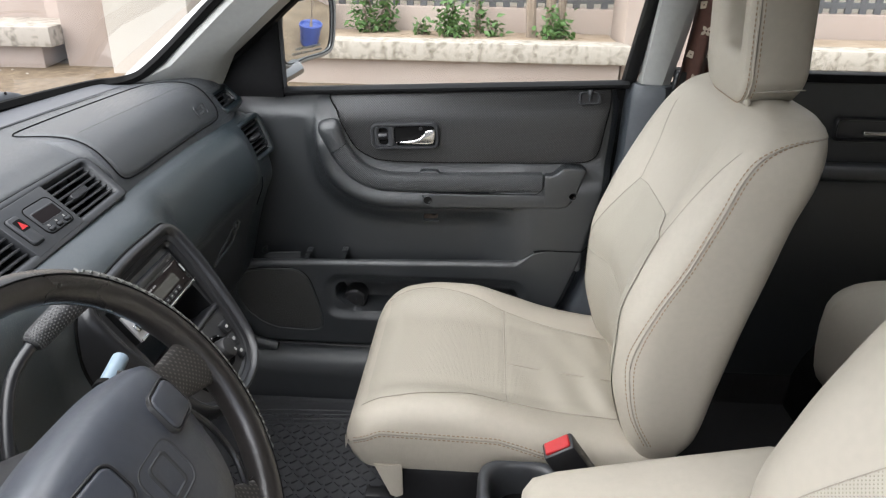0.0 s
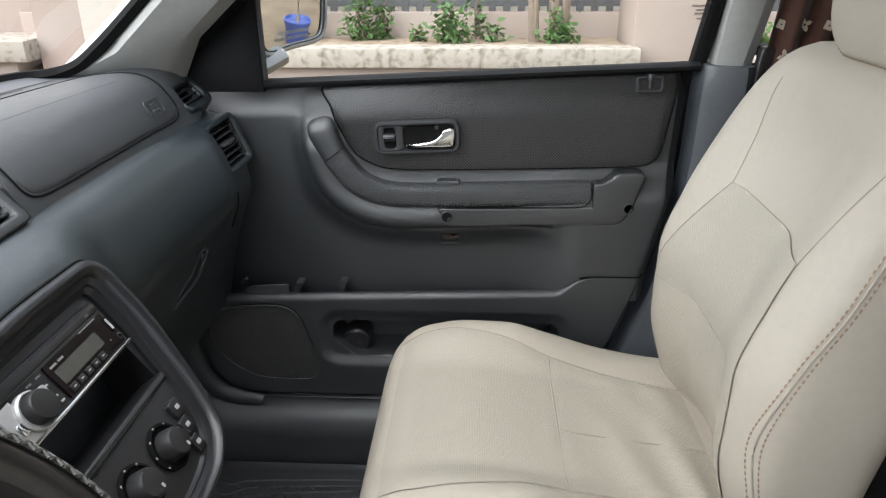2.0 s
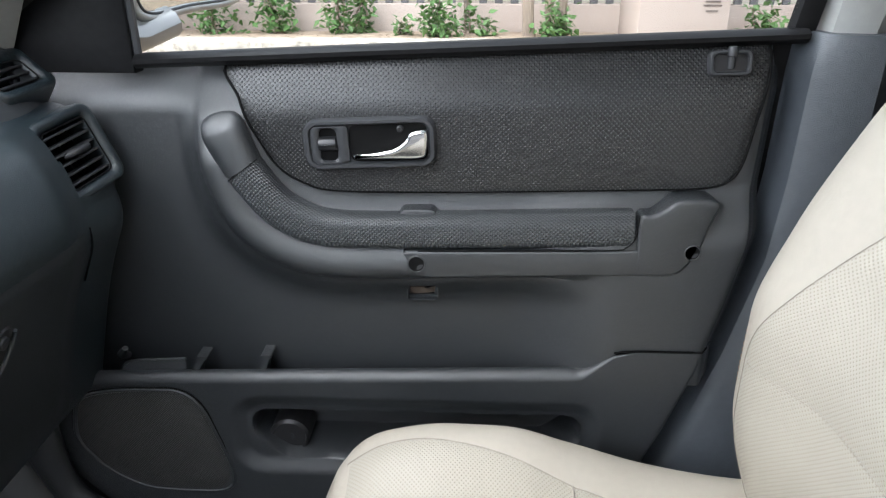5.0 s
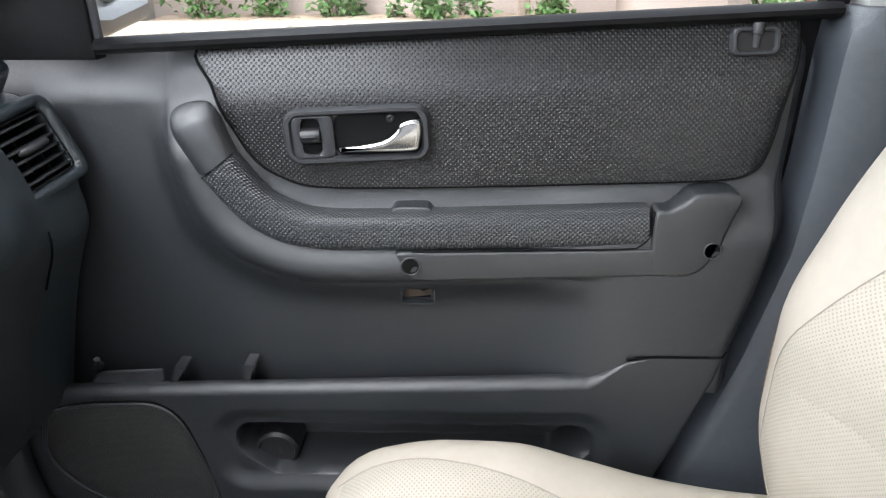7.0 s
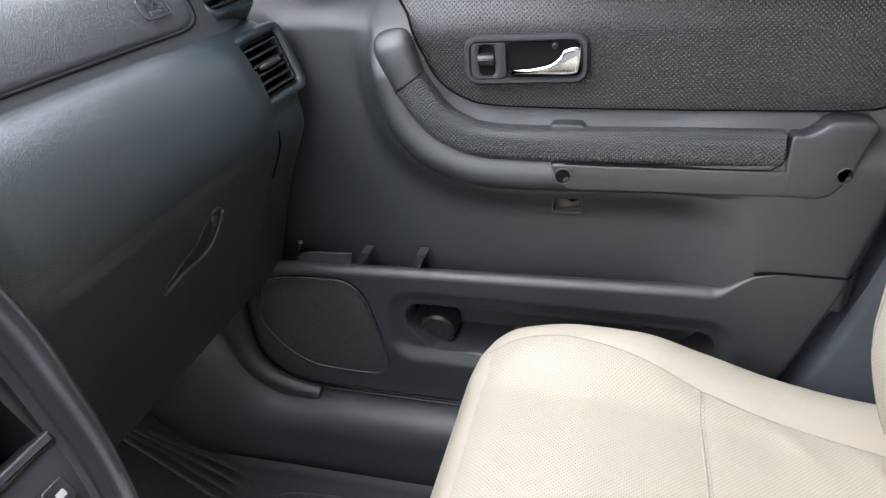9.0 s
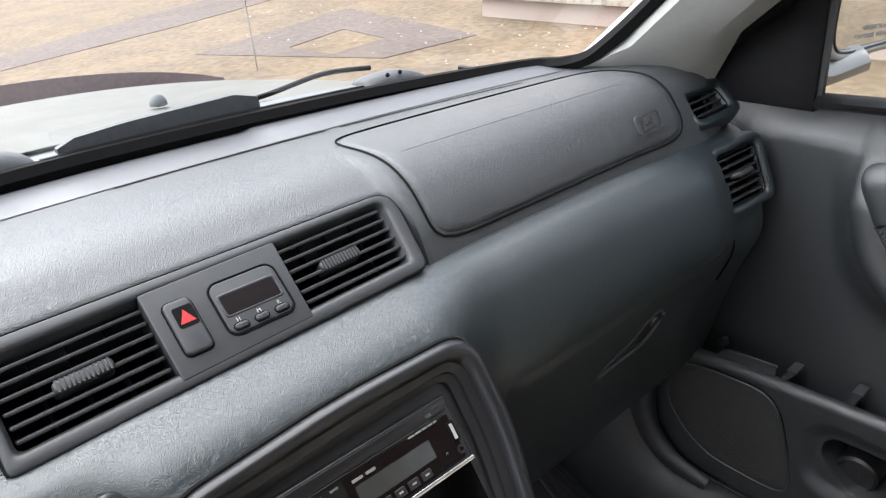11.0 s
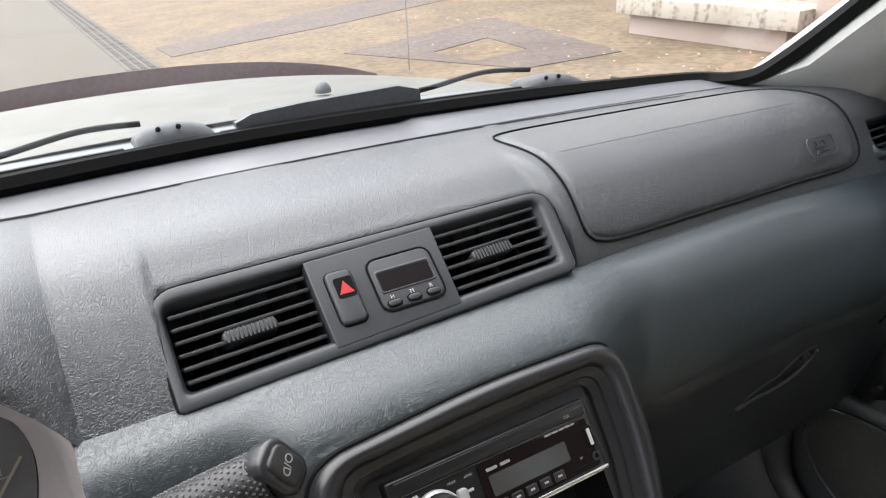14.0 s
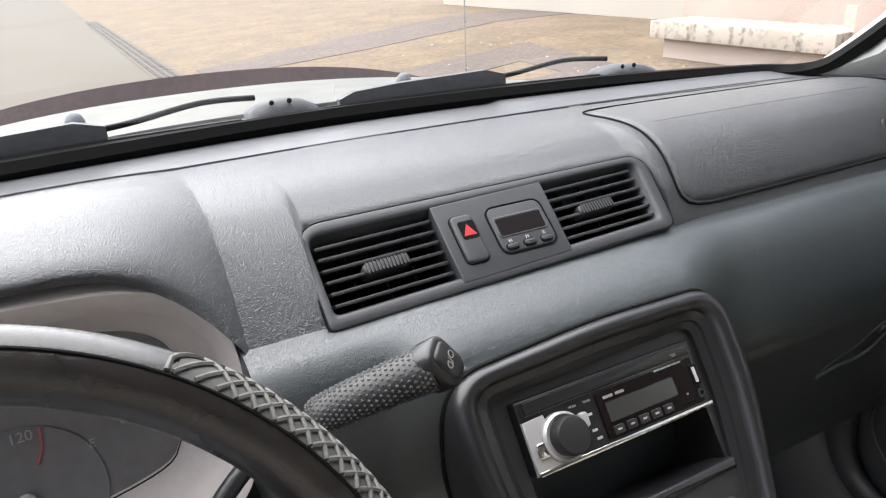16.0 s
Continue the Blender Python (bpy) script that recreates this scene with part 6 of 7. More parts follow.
    part("skirt", loft([[Vector((0.412 + 0.42 * (0.570 - z) + (0.050 - 0.40 * (0.570 - z)) * k, yc - 0.252 + 0.006 * d + 0.004 * math.sin(9 * k), z)) for k, d in ((0, 0), (0.5, 0), (1, 0), (1, 1), (0.5, 1), (0, 1))] for z in (0.570, 0.545, 0.520, 0.500)]), M_CREAM, s, "loose hem of the seat cover")
    part("frame", box(0.44, 0.88, yc - 0.21, yc + 0.20, 0.43, 0.525, 0.012), M_BLACK, s, "black seat frame")
    for yy in (yc - 0.19, yc + 0.17):
        part("rail", box(0.38, 0.98, yy, yy + 0.03, 0.315, 0.435, 0.004), M_BLACK, s)
    # headrest with an open middle
    hr = Matrix.Translation((1.030, yc - 0.008, 1.327)) @ pose(0, 0, 0, 0, -4, 0)
    outer = rrect(0.215, 0.270, 0.055, 8)
    inner = rrect(0.112, 0.150, 0.030, 8)
    prof = [(0.0, -0.038), (0.03, -0.050), (0.12, -0.056), (0.75, -0.054), (0.95, -0.046), (1.0, -0.035), (1.0, 0.020), (0.9, 0.032), (0.12, 0.040), (0.0, 0.030)]
    rings = []
    for k, d in prof + prof[:1]:
        rings.append([hr @ Vector((d, a.x + (b.x - a.x) * k, a.y + (b.y + 0.018 - a.y) * k)) for a, b in zip(outer, inner)])
    head = part("headrest", loft(rings, True, False), M_CREAM, s, "cream headrest with an open middle", 50)
    part("seam_fold", tube([hr @ Vector((-0.0445, p.x * 1.002, p.y * 1.002)) for p in outer + outer[:1]], 0.0016, 6), M_SEAM, head)
    for dd in (-0.050, -0.038):
        part("piping", dashes([hr @ Vector((dd, p.x * (1.003 if dd > -0.045 else 0.990), p.y * (1.003 if dd > -0.045 else 0.990))) for p in outer + outer[:1]], 0.0010), M_THREAD, head)
    part("hem", tube([hr @ Vector((x, -0.1082, -0.108)) for x in np.linspace(-0.044, 0.036, 8)], 0.0012, 6), M_SEAM, head)
    part("knot", lathe([(0.004, -0.004), (0.0065, 0.0), (0.004, 0.006), (0.001, 0.007)], hr @ pose(-0.046, -0.100, -0.126), 10), M_CREAM, head)
    for yy in (-0.05, 0.05):
        part("post", tube([(1.045, yc + yy, 1.17), (1.035, yc + yy, 1.23)], 0.006, 8), M_CHROME, head)
    s.location.x += dx
    return s


seat("passenger_seat", "cream leatherette front passenger seat with perforated insets", 0.405, 0.0)
seat("driver_seat", "cream leatherette driver seat with fold-down armrest", -0.405, 0.080)
rest = thing("armrest", "cream padded armrest beside the driver seat", "armrest", (0.85, -0.06, 0.7))
part("pad", loft([[Vector((x, -0.065 + a * w, 0.687 + 0.215 * (x - 0.70) + h * b)) for a, b in [(math.copysign(abs(math.cos(t)) ** 0.5, math.cos(t)), math.copysign(abs(math.sin(t)) ** 0.5, math.sin(t))) for t in np.linspace(0, 2 * math.pi, 28, endpoint=False)]] for x, w, h in ((0.658, 0.02, 0.012), (0.662, 0.038, 0.026), (0.676, 0.052, 0.038), (0.71, 0.056, 0.043), (0.85, 0.058, 0.045), (1.0, 0.058, 0.045), (1.03, 0.05, 0.04))]), M_CREAM, rest, "", 60)
part("piping", dashes([(x, -0.065 + 0.0582, 0.680 + 0.215 * (x - 0.70)) for x in np.linspace(0.69, 1.0, 30)], 0.0010), M_THREAD, rest, "tan stitching")
buckle = thing("belt_buckle", "black seat belt buckle with a red button", "buckle", (0.75, 0.12, 0.55))
bk = Matrix.Translation((0.750, 0.118, 0.628)) @ pose(0, 0, 0, 8, -32, 0)
part("buckle_body", moved(box(-0.028, 0.028, -0.018, 0.018, -0.06, 0.046, 0.006, 2), bk), M_BLACK, buckle)
part("button", moved(box(-0.022, 0.022, -0.0125, 0.013, 0.040, 0.0495, 0.002, 1), bk), M_RED, buckle, "red release button")
part("stem", tube([bk @ Vector((0, 0, -0.05)), (0.80, 0.125, 0.46)], 0.012, 8), M_BLACK, buckle)
console = thing("floor_console", "dark grey floor console with a cup holder", "console", (0.7, 0.03, 0.32))
part("tray", box(0.60, 1.1, -0.05, 0.115, 0.33, 0.56, 0.02, 3), M_GREYTRIM, console)
cup_o, cup_i = rrect(0.142, 0.128, 0.034, 6), rrect(0.100, 0.096, 0.040, 6)
part("cup_rim", loft([[Vector((0.668 + p.x + (q.x - p.x) * k, 0.062 + p.y + (q.y - p.y) * k, z)) for p, q in zip(cup_o, cup_i)] for k, z in ((-0.05, 0.540), (0.0, 0.606), (0.12, 0.618), (0.40, 0.622), (0.75, 0.620), (0.95, 0.612), (1.0, 0.598), (1.15, 0.560))], True, False), M_GREYTRIM, console, "rounded cup holder", 60)
part("cup_floor", lathe([(0.042, 0.0), (0.042, 0.004), (0.001, 0.004)], Matrix.Translation((0.668, 0.062, 0.562)), 24), M_DARK, console)
bench = thing("rear_bench", "cream leatherette rear bench seat", "car seat", (1.5, 0, 0.45))
part("bench_cushion", loft([[Vector((1.575 + a * l, 0.02 + y, 0.645 + b * h)) for a, b in [(math.copysign(abs(math.cos(t)) ** 0.55, math.cos(t)), math.copysign(abs(math.sin(t)) ** 0.55, math.sin(t))) for t in np.linspace(0, 2 * math.pi, 28, endpoint=False)]] for y, l, h in ((-0.64, 0.15, 0.08), (-0.62, 0.23, 0.12), (-0.55, 0.26, 0.14), (0.5, 0.26, 0.14), (0.57, 0.23, 0.12), (0.59, 0.15, 0.08))]), M_CREAM, bench, "", 60)
part("bench_back", box(1.80, 1.98, -0.64, 0.62, 0.62, 1.22, 0.05, 4, pose(0, 0, 0, 0, 10, 0)), M_CREAM, bench)

# ---- floor ----
tagged(part("floor_pan", sheet(lambda x, y: Vector((x, y, 0.305 + 0.30 * step(-0.12, -0.50, x) + 0.16 * step(0.14, 0.06, abs(y - 0.0)) * step(1.2, 0.9, x))), list(np.linspace(-0.62, 2.32, 80)), list(np.linspace(-0.80, 0.80, 50))), M_CARPET), "black carpeted car floor with centre hump", "car floor", kind="structure")
tagged(part("firewall", box(-0.66, -0.60, -0.80, 0.80, 0.30, 0.95, 0.01), M_CARPET), "black carpeted bulkhead below the dash", "bulkhead", kind="structure")


def sill_ring(x):
    k = step(0.02, -0.14, x)
    lift = 0.17 * k ** 1.4
    return [Vector((x, y, z)) for y, z in ((0.80, 0.435 + lift), (0.760, 0.438 + lift), (0.735, 0.436 + lift), (0.708, 0.432 + lift * 0.9), (0.690 - 0.01 * k, 0.412 + lift * 0.6), (0.688 - 0.02 * k, 0.37), (0.684 - 0.02 * k, 0.31), (0.678, 0.285), (0.80, 0.285))]


sill = thing("door_sill_trim", "scuffed black plastic sill trim below the door", "sill trim", (0.4, 0.74, 0.3), kind="structure")
part("sill", loft([sill_ring(x) for x in np.linspace(-0.30, 1.0, 60)]), M_DOOR, sill)
part("ribbed_strip", sheet(lambda x, y: Vector((x, y, 0.4395 + 0.0012 * (math.sin(y * 900) > 0))), list(np.linspace(0.06, 0.8, 20)), list(np.linspace(0.738, 0.765, 24))), M_BLACK, sill)
kick = thing("kick_panel", "black plastic footwell side panel", "trim panel", (-0.15, 0.74, 0.35), kind="structure")
part("panel", sheet(lambda x, z: Vector((x, 0.705 + 0.03 * step(-0.12, -0.03, x) - 0.06 * step(-0.20, -0.45, x), z)), list(np.linspace(-0.60, -0.045, 24)), list(np.linspace(0.29, 0.80, 24))), M_DOOR, kick)
part("arch", tube(smooth([(-0.085, 0.725, 0.72), (-0.074, 0.725, 0.63), (-0.066, 0.724, 0.550), (-0.045, 0.722, 0.490), (0.0, 0.722, 0.455), (0.07, 0.724, 0.438)], 6, False), list(np.linspace(0.034, 0.014, 31)), 12, True, 0.75, (0, 1, 0)), M_DOOR, kick)

mat = thing("floor_mat", "black moulded rubber floor mat with tread pattern", "floor mat", (0.15, 0.42, 0.315))


def mat_z(x, y):
    up = 0.30 * step(-0.12, -0.50, x)
    rim = min(1.0, min(0.665 - y, y - 0.175, x + 0.36, 0.55 - x) / 0.03)
    return 0.316 + up + 0.010 * max(0, 1 - rim) * 0.6 + 0.007 * math.exp(-((rim - 0.9) / 0.25) ** 2)


part("mat_body", sheet(lambda x, y: Vector((x, y, mat_z(x, y))), list(np.linspace(-0.36, 0.55, 80)), list(np.linspace(0.175, 0.668, 60))), M_MAT, mat)
tread = bmesh.new()
for i in range(26):
    for j in range(20):
        x, y = 0.045 + 0.019 * i, 0.215 + 0.021 * j
        if y > 0.60:
            continue
        a = radians(45 if (i + j) % 2 else -45)
        d = Vector((math.cos(a), math.sin(a), 0)) * 0.0085
        w = Vector((-math.sin(a), math.cos(a), 0)) * 0.0022
        c = Vector((x, y, mat_z(x, y)))
        lo = [tread.verts.new(c + q) for q in (d + w, -d + w, -d - w, d - w)]
        hi = [tread.verts.new(c + q * 0.8 + Vector((0, 0, 0.003))) for q in (d + w * 0.7, -d + w * 0.7, -d - w * 0.7, d - w * 0.7)]
        tread.faces.new(hi)
        for k in range(4):
            tread.faces.new((lo[k], lo[(k + 1) % 4], hi[(k + 1) % 4], hi[k]))
tagged(part("tread", tread, M_MAT, mat), kind="stuff")
for k in range(4):
    part("groove", tube(smooth([(-0.22 - 0.03 * k, 0.64 - 0.02 * k, mat_z(-0.22 - 0.03 * k, 0.6) + 0.003), (-0.06, 0.635 - 0.022 * k, mat_z(-0.06, 0.6) + 0.003), (0.02, 0.60 - 0.03 * k, 0.321), (0.10, 0.615 - 0.02 * k, 0.321), (0.5, 0.63 - 0.012 * k, 0.321)], 6, False), 0.004, 6), M_MAT, mat)

# ---- steering ----
WHEEL = axes((0.307, -0.402, 1.029), (0, 1, 0), (-math.sin(0.572), 0, math.cos(0.572)))
wheel = thing("steering_wheel", "worn black leather steering wheel with dark blue-grey hub", "steering wheel", WHEEL.translation)


def torus_point(a, ph, big=0.177, small=0.0155):
    r = big + small * math.cos(ph)
    return WHEEL @ Vector((r * math.cos(a), r * math.sin(a), small * math.sin(ph)))


part("rim", loft([[torus_point(a, ph) for ph in np.linspace(0, 2 * math.pi, 20, endpoint=False)] for a in np.linspace(0, 2 * math.pi, 121)], True, False), M_LEATHER, wheel, "worn shiny leather rim")


part("laced_band", sheet(lambda a, ph: torus_point(a, ph, 0.177, 0.0159), list(np.linspace(radians(-34), radians(54), 90)), list(np.linspace(-1.3, 1.2, 18))), M_STUD, wheel, "laced leather band on the rim")
for k in range(31):
    for way in (-1, 1):
        a0 = radians(-31) + 0.048 * k
        pts = [torus_point(min(a0 + way * 0.19 * (t - 0.5), radians(55)), -1.2 + 2.35 * t, 0.177, 0.0163) for t in np.linspace(0, 1, 14)]
        part("lace", tube(pts, 0.0013, 6), M_QUILT, wheel)
part("rim_seam", tube([torus_point(a, 1.25, 0.177, 0.0158) for a in np.linspace(radians(-60), radians(150), 90)], 0.0008, 5), M_DARK, wheel)
hub_out = smooth([(-0.075, 0.062), (0.0, 0.070), (0.075, 0.062), (0.092, 0.040), (0.090, 0.0), (0.080, -0.06), (0.055, -0.095), (0.0, -0.105), (-0.055, -0.095), (-0.080, -0.06), (-0.090, 0.0), (-0.092, 0.040)], 6)
hub = part("hub", loft([[WHEEL @ Vector((p.x * f, p.y * f, d)) for p in hub_out] for f, d in ((0.9, -0.05), (1.0, -0.02), (1.0, 0.005), (0.97, 0.018), (0.88, 0.027), (0.6, 0.034), (0.2, 0.036))]), M_HUB, wheel, "dark blue-grey airbag hub")
for sx in (-1, 1):
    HB = WHEEL @ pose(sx * 0.058, 0.020, 0.0312, -4, sx * 11, 0)
    part("horn_button", slab(rrect(0.044, 0.036, 0.009, 5), HB, -0.01, 0.0048, 0.003), M_HUB, hub)
    part("button_rim", hoop(rrect(0.050, 0.042, 0.011, 5), rrect(0.045, 0.037, 0.0095, 5), HB, -0.01, 0.0036, 0.001), M_BLACK, hub)
    for top in (True, False):
        pts = [(sx * 0.075, 0.030, -0.008), (sx * 0.115, 0.018, -0.004), (sx * 0.165, 0.010, 0.0)] if top else [(sx * 0.055, -0.080, -0.010), (sx * 0.085, -0.110, -0.006), (sx * 0.110, -0.138, 0.0)]
        wd = [0.034, 0.021, 0.030] if top else [0.020, 0.014, 0.022]
        part("spoke", tube([WHEEL @ p for p in smooth(pts, 6, False)], list(np.interp(np.linspace(0, 1, 13), [0, 0.5, 1], wd)), 14, True, 0.32, WHEEL.to_3x3() @ Vector((0, 0, 1))), M_SPOKE, wheel, "perforated leather spoke")
part("rim_inner_band", sheet(lambda a, ph: torus_point(a, ph, 0.177, 0.0163), list(np.linspace(radians(-52), radians(26), 60)), list(np.linspace(math.pi * 0.80, math.pi * 1.25, 12))), M_LEATHER, wheel)
part("spoke_trim", tube(smooth([WHEEL @ Vector(p) for p in ((0.112, -0.012, -0.004), (0.122, -0.045, -0.004), (0.118, -0.085, -0.004), (0.098, -0.118, -0.004))], 6, False), 0.0035, 8), M_TRIM, wheel)
part("emblem_ring", hoop(rrect(0.056, 0.050, 0.013, 5), rrect(0.050, 0.044, 0.011, 5), WHEEL @ pose(0, -0.012, 0.033), 0, 0.0032, 0.001), M_GREYTRIM, hub)
part("emblem_bars", hoop(rrect(0.030, 0.036, 0.006, 5), rrect(0.020, 0.030, 0.004, 5), WHEEL @ pose(0, -0.012, 0.034), 0, 0.0028, 0.001), M_GREYTRIM, hub)
col = thing("steering_column", "black plastic steering column cowl", "steering column", (0.15, -0.40, 0.9))
part("cowl", loft([[WHEEL @ Vector((p.x, p.y - 0.015, d)) for p in rrect(w, h, 0.03, 5)] for w, h, d in ((0.11, 0.10, -0.03), (0.135, 0.125, -0.06), (0.14, 0.14, -0.16), (0.13, 0.13, -0.24))]), M_BLACK, col)
stalk = part("wiper_stalk", tube([(0.212, -0.385, 0.955), (0.200, -0.27, 0.985)], 0.0095, 14), M_STALK, col, "pale blue-grey wiper stalk")
part("stalk_ring", tube([(0.2043, -0.311, 0.9742), (0.2036, -0.304, 0.9760)], 0.0102, 14), M_DARK, stalk)
part("stalk_collar", tube([(0.200, -0.275, 0.983), (0.195, -0.232, 0.991)], 0.0098, 14), M_STALK, stalk)
part("stalk_tip", tube(smooth([(0.1945, -0.229, 0.992), (0.191, -0.190, 0.998), (0.190, -0.183, 0.999)], 4, False), [0.0092] * 7 + [0.0082, 0.005], 14), M_STALK, stalk, "pale blue-grey stalk end")
part("stalk_ring", tube([(0.1955, -0.234, 0.9915), (0.1945, -0.227, 0.9922)], 0.0122, 14), M_DARK, stalk)
gear = thing("gear_lever", "column gear lever with dotted black grip", "gear lever", (0.11, -0.25, 1.0))
part("rod", tube(smooth([(0.16, -0.345, 0.90), (0.13, -0.305, 0.965), (0.112, -0.255, 1.012), (0.112, -0.205, 1.031)], 6, False), 0.0065, 10), M_TRIM, gear, "shiny black bent rod")
gp = smooth([(0.111, -0.212, 1.029), (0.118, -0.190, 1.038), (0.130, -0.160, 1.050), (0.141, -0.134, 1.060)], 6, False)
gr = list(np.interp(np.linspace(0, 1, len(gp)), [0, 0.12, 0.6, 1], [0.009, 0.0135, 0.0155, 0.0165]))
part("grip", tube(gp, gr, 18, True, 0.9), M_BLACK, gear, "dotted black grip")
studs = bmesh.new()
for k in range(24):
    f = 0.06 + 0.90 * k / 23
    q = f * (len(gp) - 1)
    i0 = min(int(q), len(gp) - 2)
    p, r = gp[i0].lerp(gp[i0 + 1], q - i0), mixed(gr[i0], gr[i0 + 1], q - i0)
    d = (gp[i0 + 1] - gp[i0]).normalized()
    u = (Vector((0, 0, 1)) - d * d.z).normalized()
    w = d.cross(u)
    for j in range(24):
        a = 2 * math.pi * (j + 0.5 * (k % 2)) / 24
        n = u * math.sin(a) * 0.9 + w * math.cos(a)
        t = n.cross(d).normalized()
        c = p + n * r
        lo = [studs.verts.new(c + d * x * 0.0013 + t * y * 0.0013) for x, y in ((1, 0), (0, 1), (-1, 0), (0, -1))]
        hi = [studs.verts.new(c + n.normalized() * 0.0007 + d * x * 0.0006 + t * y * 0.0006) for x, y in ((1, 0), (0, 1), (-1, 0), (0, -1))]
        studs.faces.new(hi)
        for m in range(4):
            studs.faces.new((lo[m], lo[(m + 1) % 4], hi[(m + 1) % 4], hi[m]))
tagged(part("grip_studs", studs, M_STUD, gear), kind="stuff")
gd = Vector((0.66, 0.50, 0.56)).normalized()
gx = Vector((0.75, -0.55, -0.2)) - gd * Vector((0.75, -0.55, -0.2)).dot(gd)
gm = axes(gp[-1] + Vector((0.0050, 0.0045, 0.0045)), gx, gd.cross(gx))
part("end_cap", slab(rrect(0.027, 0.034, 0.010, 5), gm, -0.012, 0.004, 0.003), M_TRIM, gear)
od = part("overdrive_button", slab(rrect(0.018, 0.024, 0.005, 4), gm, 0.002, 0.0062, 0.002), M_BLACK, gear, "oblong overdrive button")
letters("mark", "O/D", 0.0075, gm @ pose(0, 0, 0.0064, 0, 0, 15), M_FADED, od)


# ---- bonnet and wipers ----
hood = thing("bonnet", "white painted car bonnet with a smoked bug shield", "car bonnet", (-0.8, 0, 0.9))


def hood_point(u, v):
    x = -0.46 - 0.86 * u
    half = 0.70 - 0.05 * u
    y = (v * 2 - 1) * half
    z = 1.118 - 0.072 * u - 0.03 * u ** 4 - 0.055 * abs(v * 2 - 1) ** 3 + 0.006 * math.cos(3 * (v * 2 - 1))
    return Vector((x, y, z))


part("hood_skin", sheet(hood_point, list(np.linspace(0, 1, 24)), list(np.linspace(0, 1, 40))), M_PAINT, hood)
part("bug_shield", sheet(lambda v, h: hood_point(0.93, v) + Vector((-0.015 - 0.018 * h, 0, -0.004 + 0.042 * h * math.sin(math.pi * min(max(v, 0.03), 0.97)) ** 0.35)), list(np.linspace(0.02, 0.98, 60)), [0, 0.35, 0.7, 1]), M_SHIELD, hood, "smoked plastic bug shield")
for y in (-0.295, 0.20):
    part("washer_jet", moved(lathe([(0.013, 0), (0.013, 0.005), (0.010, 0.012), (0.005, 0.016), (0.001, 0.0165)], Matrix.Translation((-0.585, y, 1.115)), 14), Matrix.Identity(4)), M_COWL, hood)
fender = thing("front_wing", "white painted front wing", "car wing", (-0.8, 0.75, 0.6))
part("wing_skin", sheet(lambda u, v: Vector((-0.30 - 1.05 * u, 0.66 - 0.05 * u + 0.16 * math.sin(v * 1.5), 1.062 - 0.085 * u - 0.35 * (1 - math.cos(v * 1.5)))), list(np.linspace(0, 1, 16)), list(np.linspace(0, 1, 12))), M_PAINT, fender)
part("antenna", tube([(-1.22, 0.69, 1.0), (-1.22, 0.69, 1.75)], 0.0016, 6), M_CHROME, fender)
cowl = thing("cowl_panel", "weathered grey plastic cowl below the windscreen", "cowl", (-0.4, 0, 1.1))
part("cowl_skin", sheet(lambda y, s: Vector((-0.345 + 0.09 * (abs(y) / 0.65) ** 2 - 0.13 * s, y, 1.132 - 0.016 * s - 0.02 * (abs(y) / 0.7) ** 4)), list(np.linspace(-0.72, 0.72, 50)), [0, 0.3, 0.6, 1]), M_COWL, cowl)


def screen_x(y):
    return -0.352 + 0.09 * (abs(y) / 0.65) ** 2


for yp, ye in ((-0.066, -0.60), (0.445, 0.0)):
    wiper = thing("wiper", "weathered grey windscreen wiper at rest on the cowl", "wiper", (-0.37, yp, 1.13), "windscreen wipers")
    low = 0.62 if yp > 0 else 0.85
    part("pivot_cover", loft([[Vector((screen_x(yp + t) - 0.020 + dx, yp + t, 1.132 + low * h * dz)) for dx, dz in ((-0.026, 0), (-0.023, 0.72), (-0.010, 0.97), (0.004, 1.0), (0.014, 0.90), (0.019, 0.45), (0.022, 0))] for t, h in ((-0.046, 0.006), (-0.043, 0.014), (-0.034, 0.020), (-0.016, 0.025), (0.004, 0.026), (0.022, 0.022), (0.036, 0.014), (0.044, 0.004))]), M_WIPER, wiper, "", 60)
    for t in (-0.020, 0.002):
        part("bolt", lathe([(0.0030, 0), (0.0030, 0.002), (0.001, 0.0025)], axes((screen_x(yp) - 0.0030, yp + t, 1.132 + low * 0.0235), (0, 1, 0), (-0.45, 0, 1)), 12), M_RUBBER, wiper)
    mid = yp - 0.205
    part("arm", tube(smooth([(screen_x(yp) - 0.020, yp - 0.035, 1.158), (screen_x(yp - 0.1) - 0.022, yp - 0.10, 1.160), (screen_x(yp - 0.18) - 0.016, yp - 0.18, 1.150), (screen_x(mid) - 0.010, mid - 0.04, 1.146)], 5, False), 0.0035, 8), M_RUBBER, wiper)
    part("carrier", loft([[Vector((screen_x(y) - 0.006 + dx, y, 1.139 + dz * h)) for dx, dz in ((-0.006, 0), (-0.005, 1), (0.005, 1), (0.006, 0))] for y, h in ((mid, 0.014), (mid - 0.03, 0.022), (mid - 0.16, 0.018), (ye + 0.02, 0.014), (ye, 0.006))]), M_WIPER, wiper)
    part("blade", tube([(screen_x(y) + 0.004, y, 1.136) for y in np.linspace(ye - 0.02, yp - 0.06, 12)], 0.005, 6), M_RUBBER, wiper)

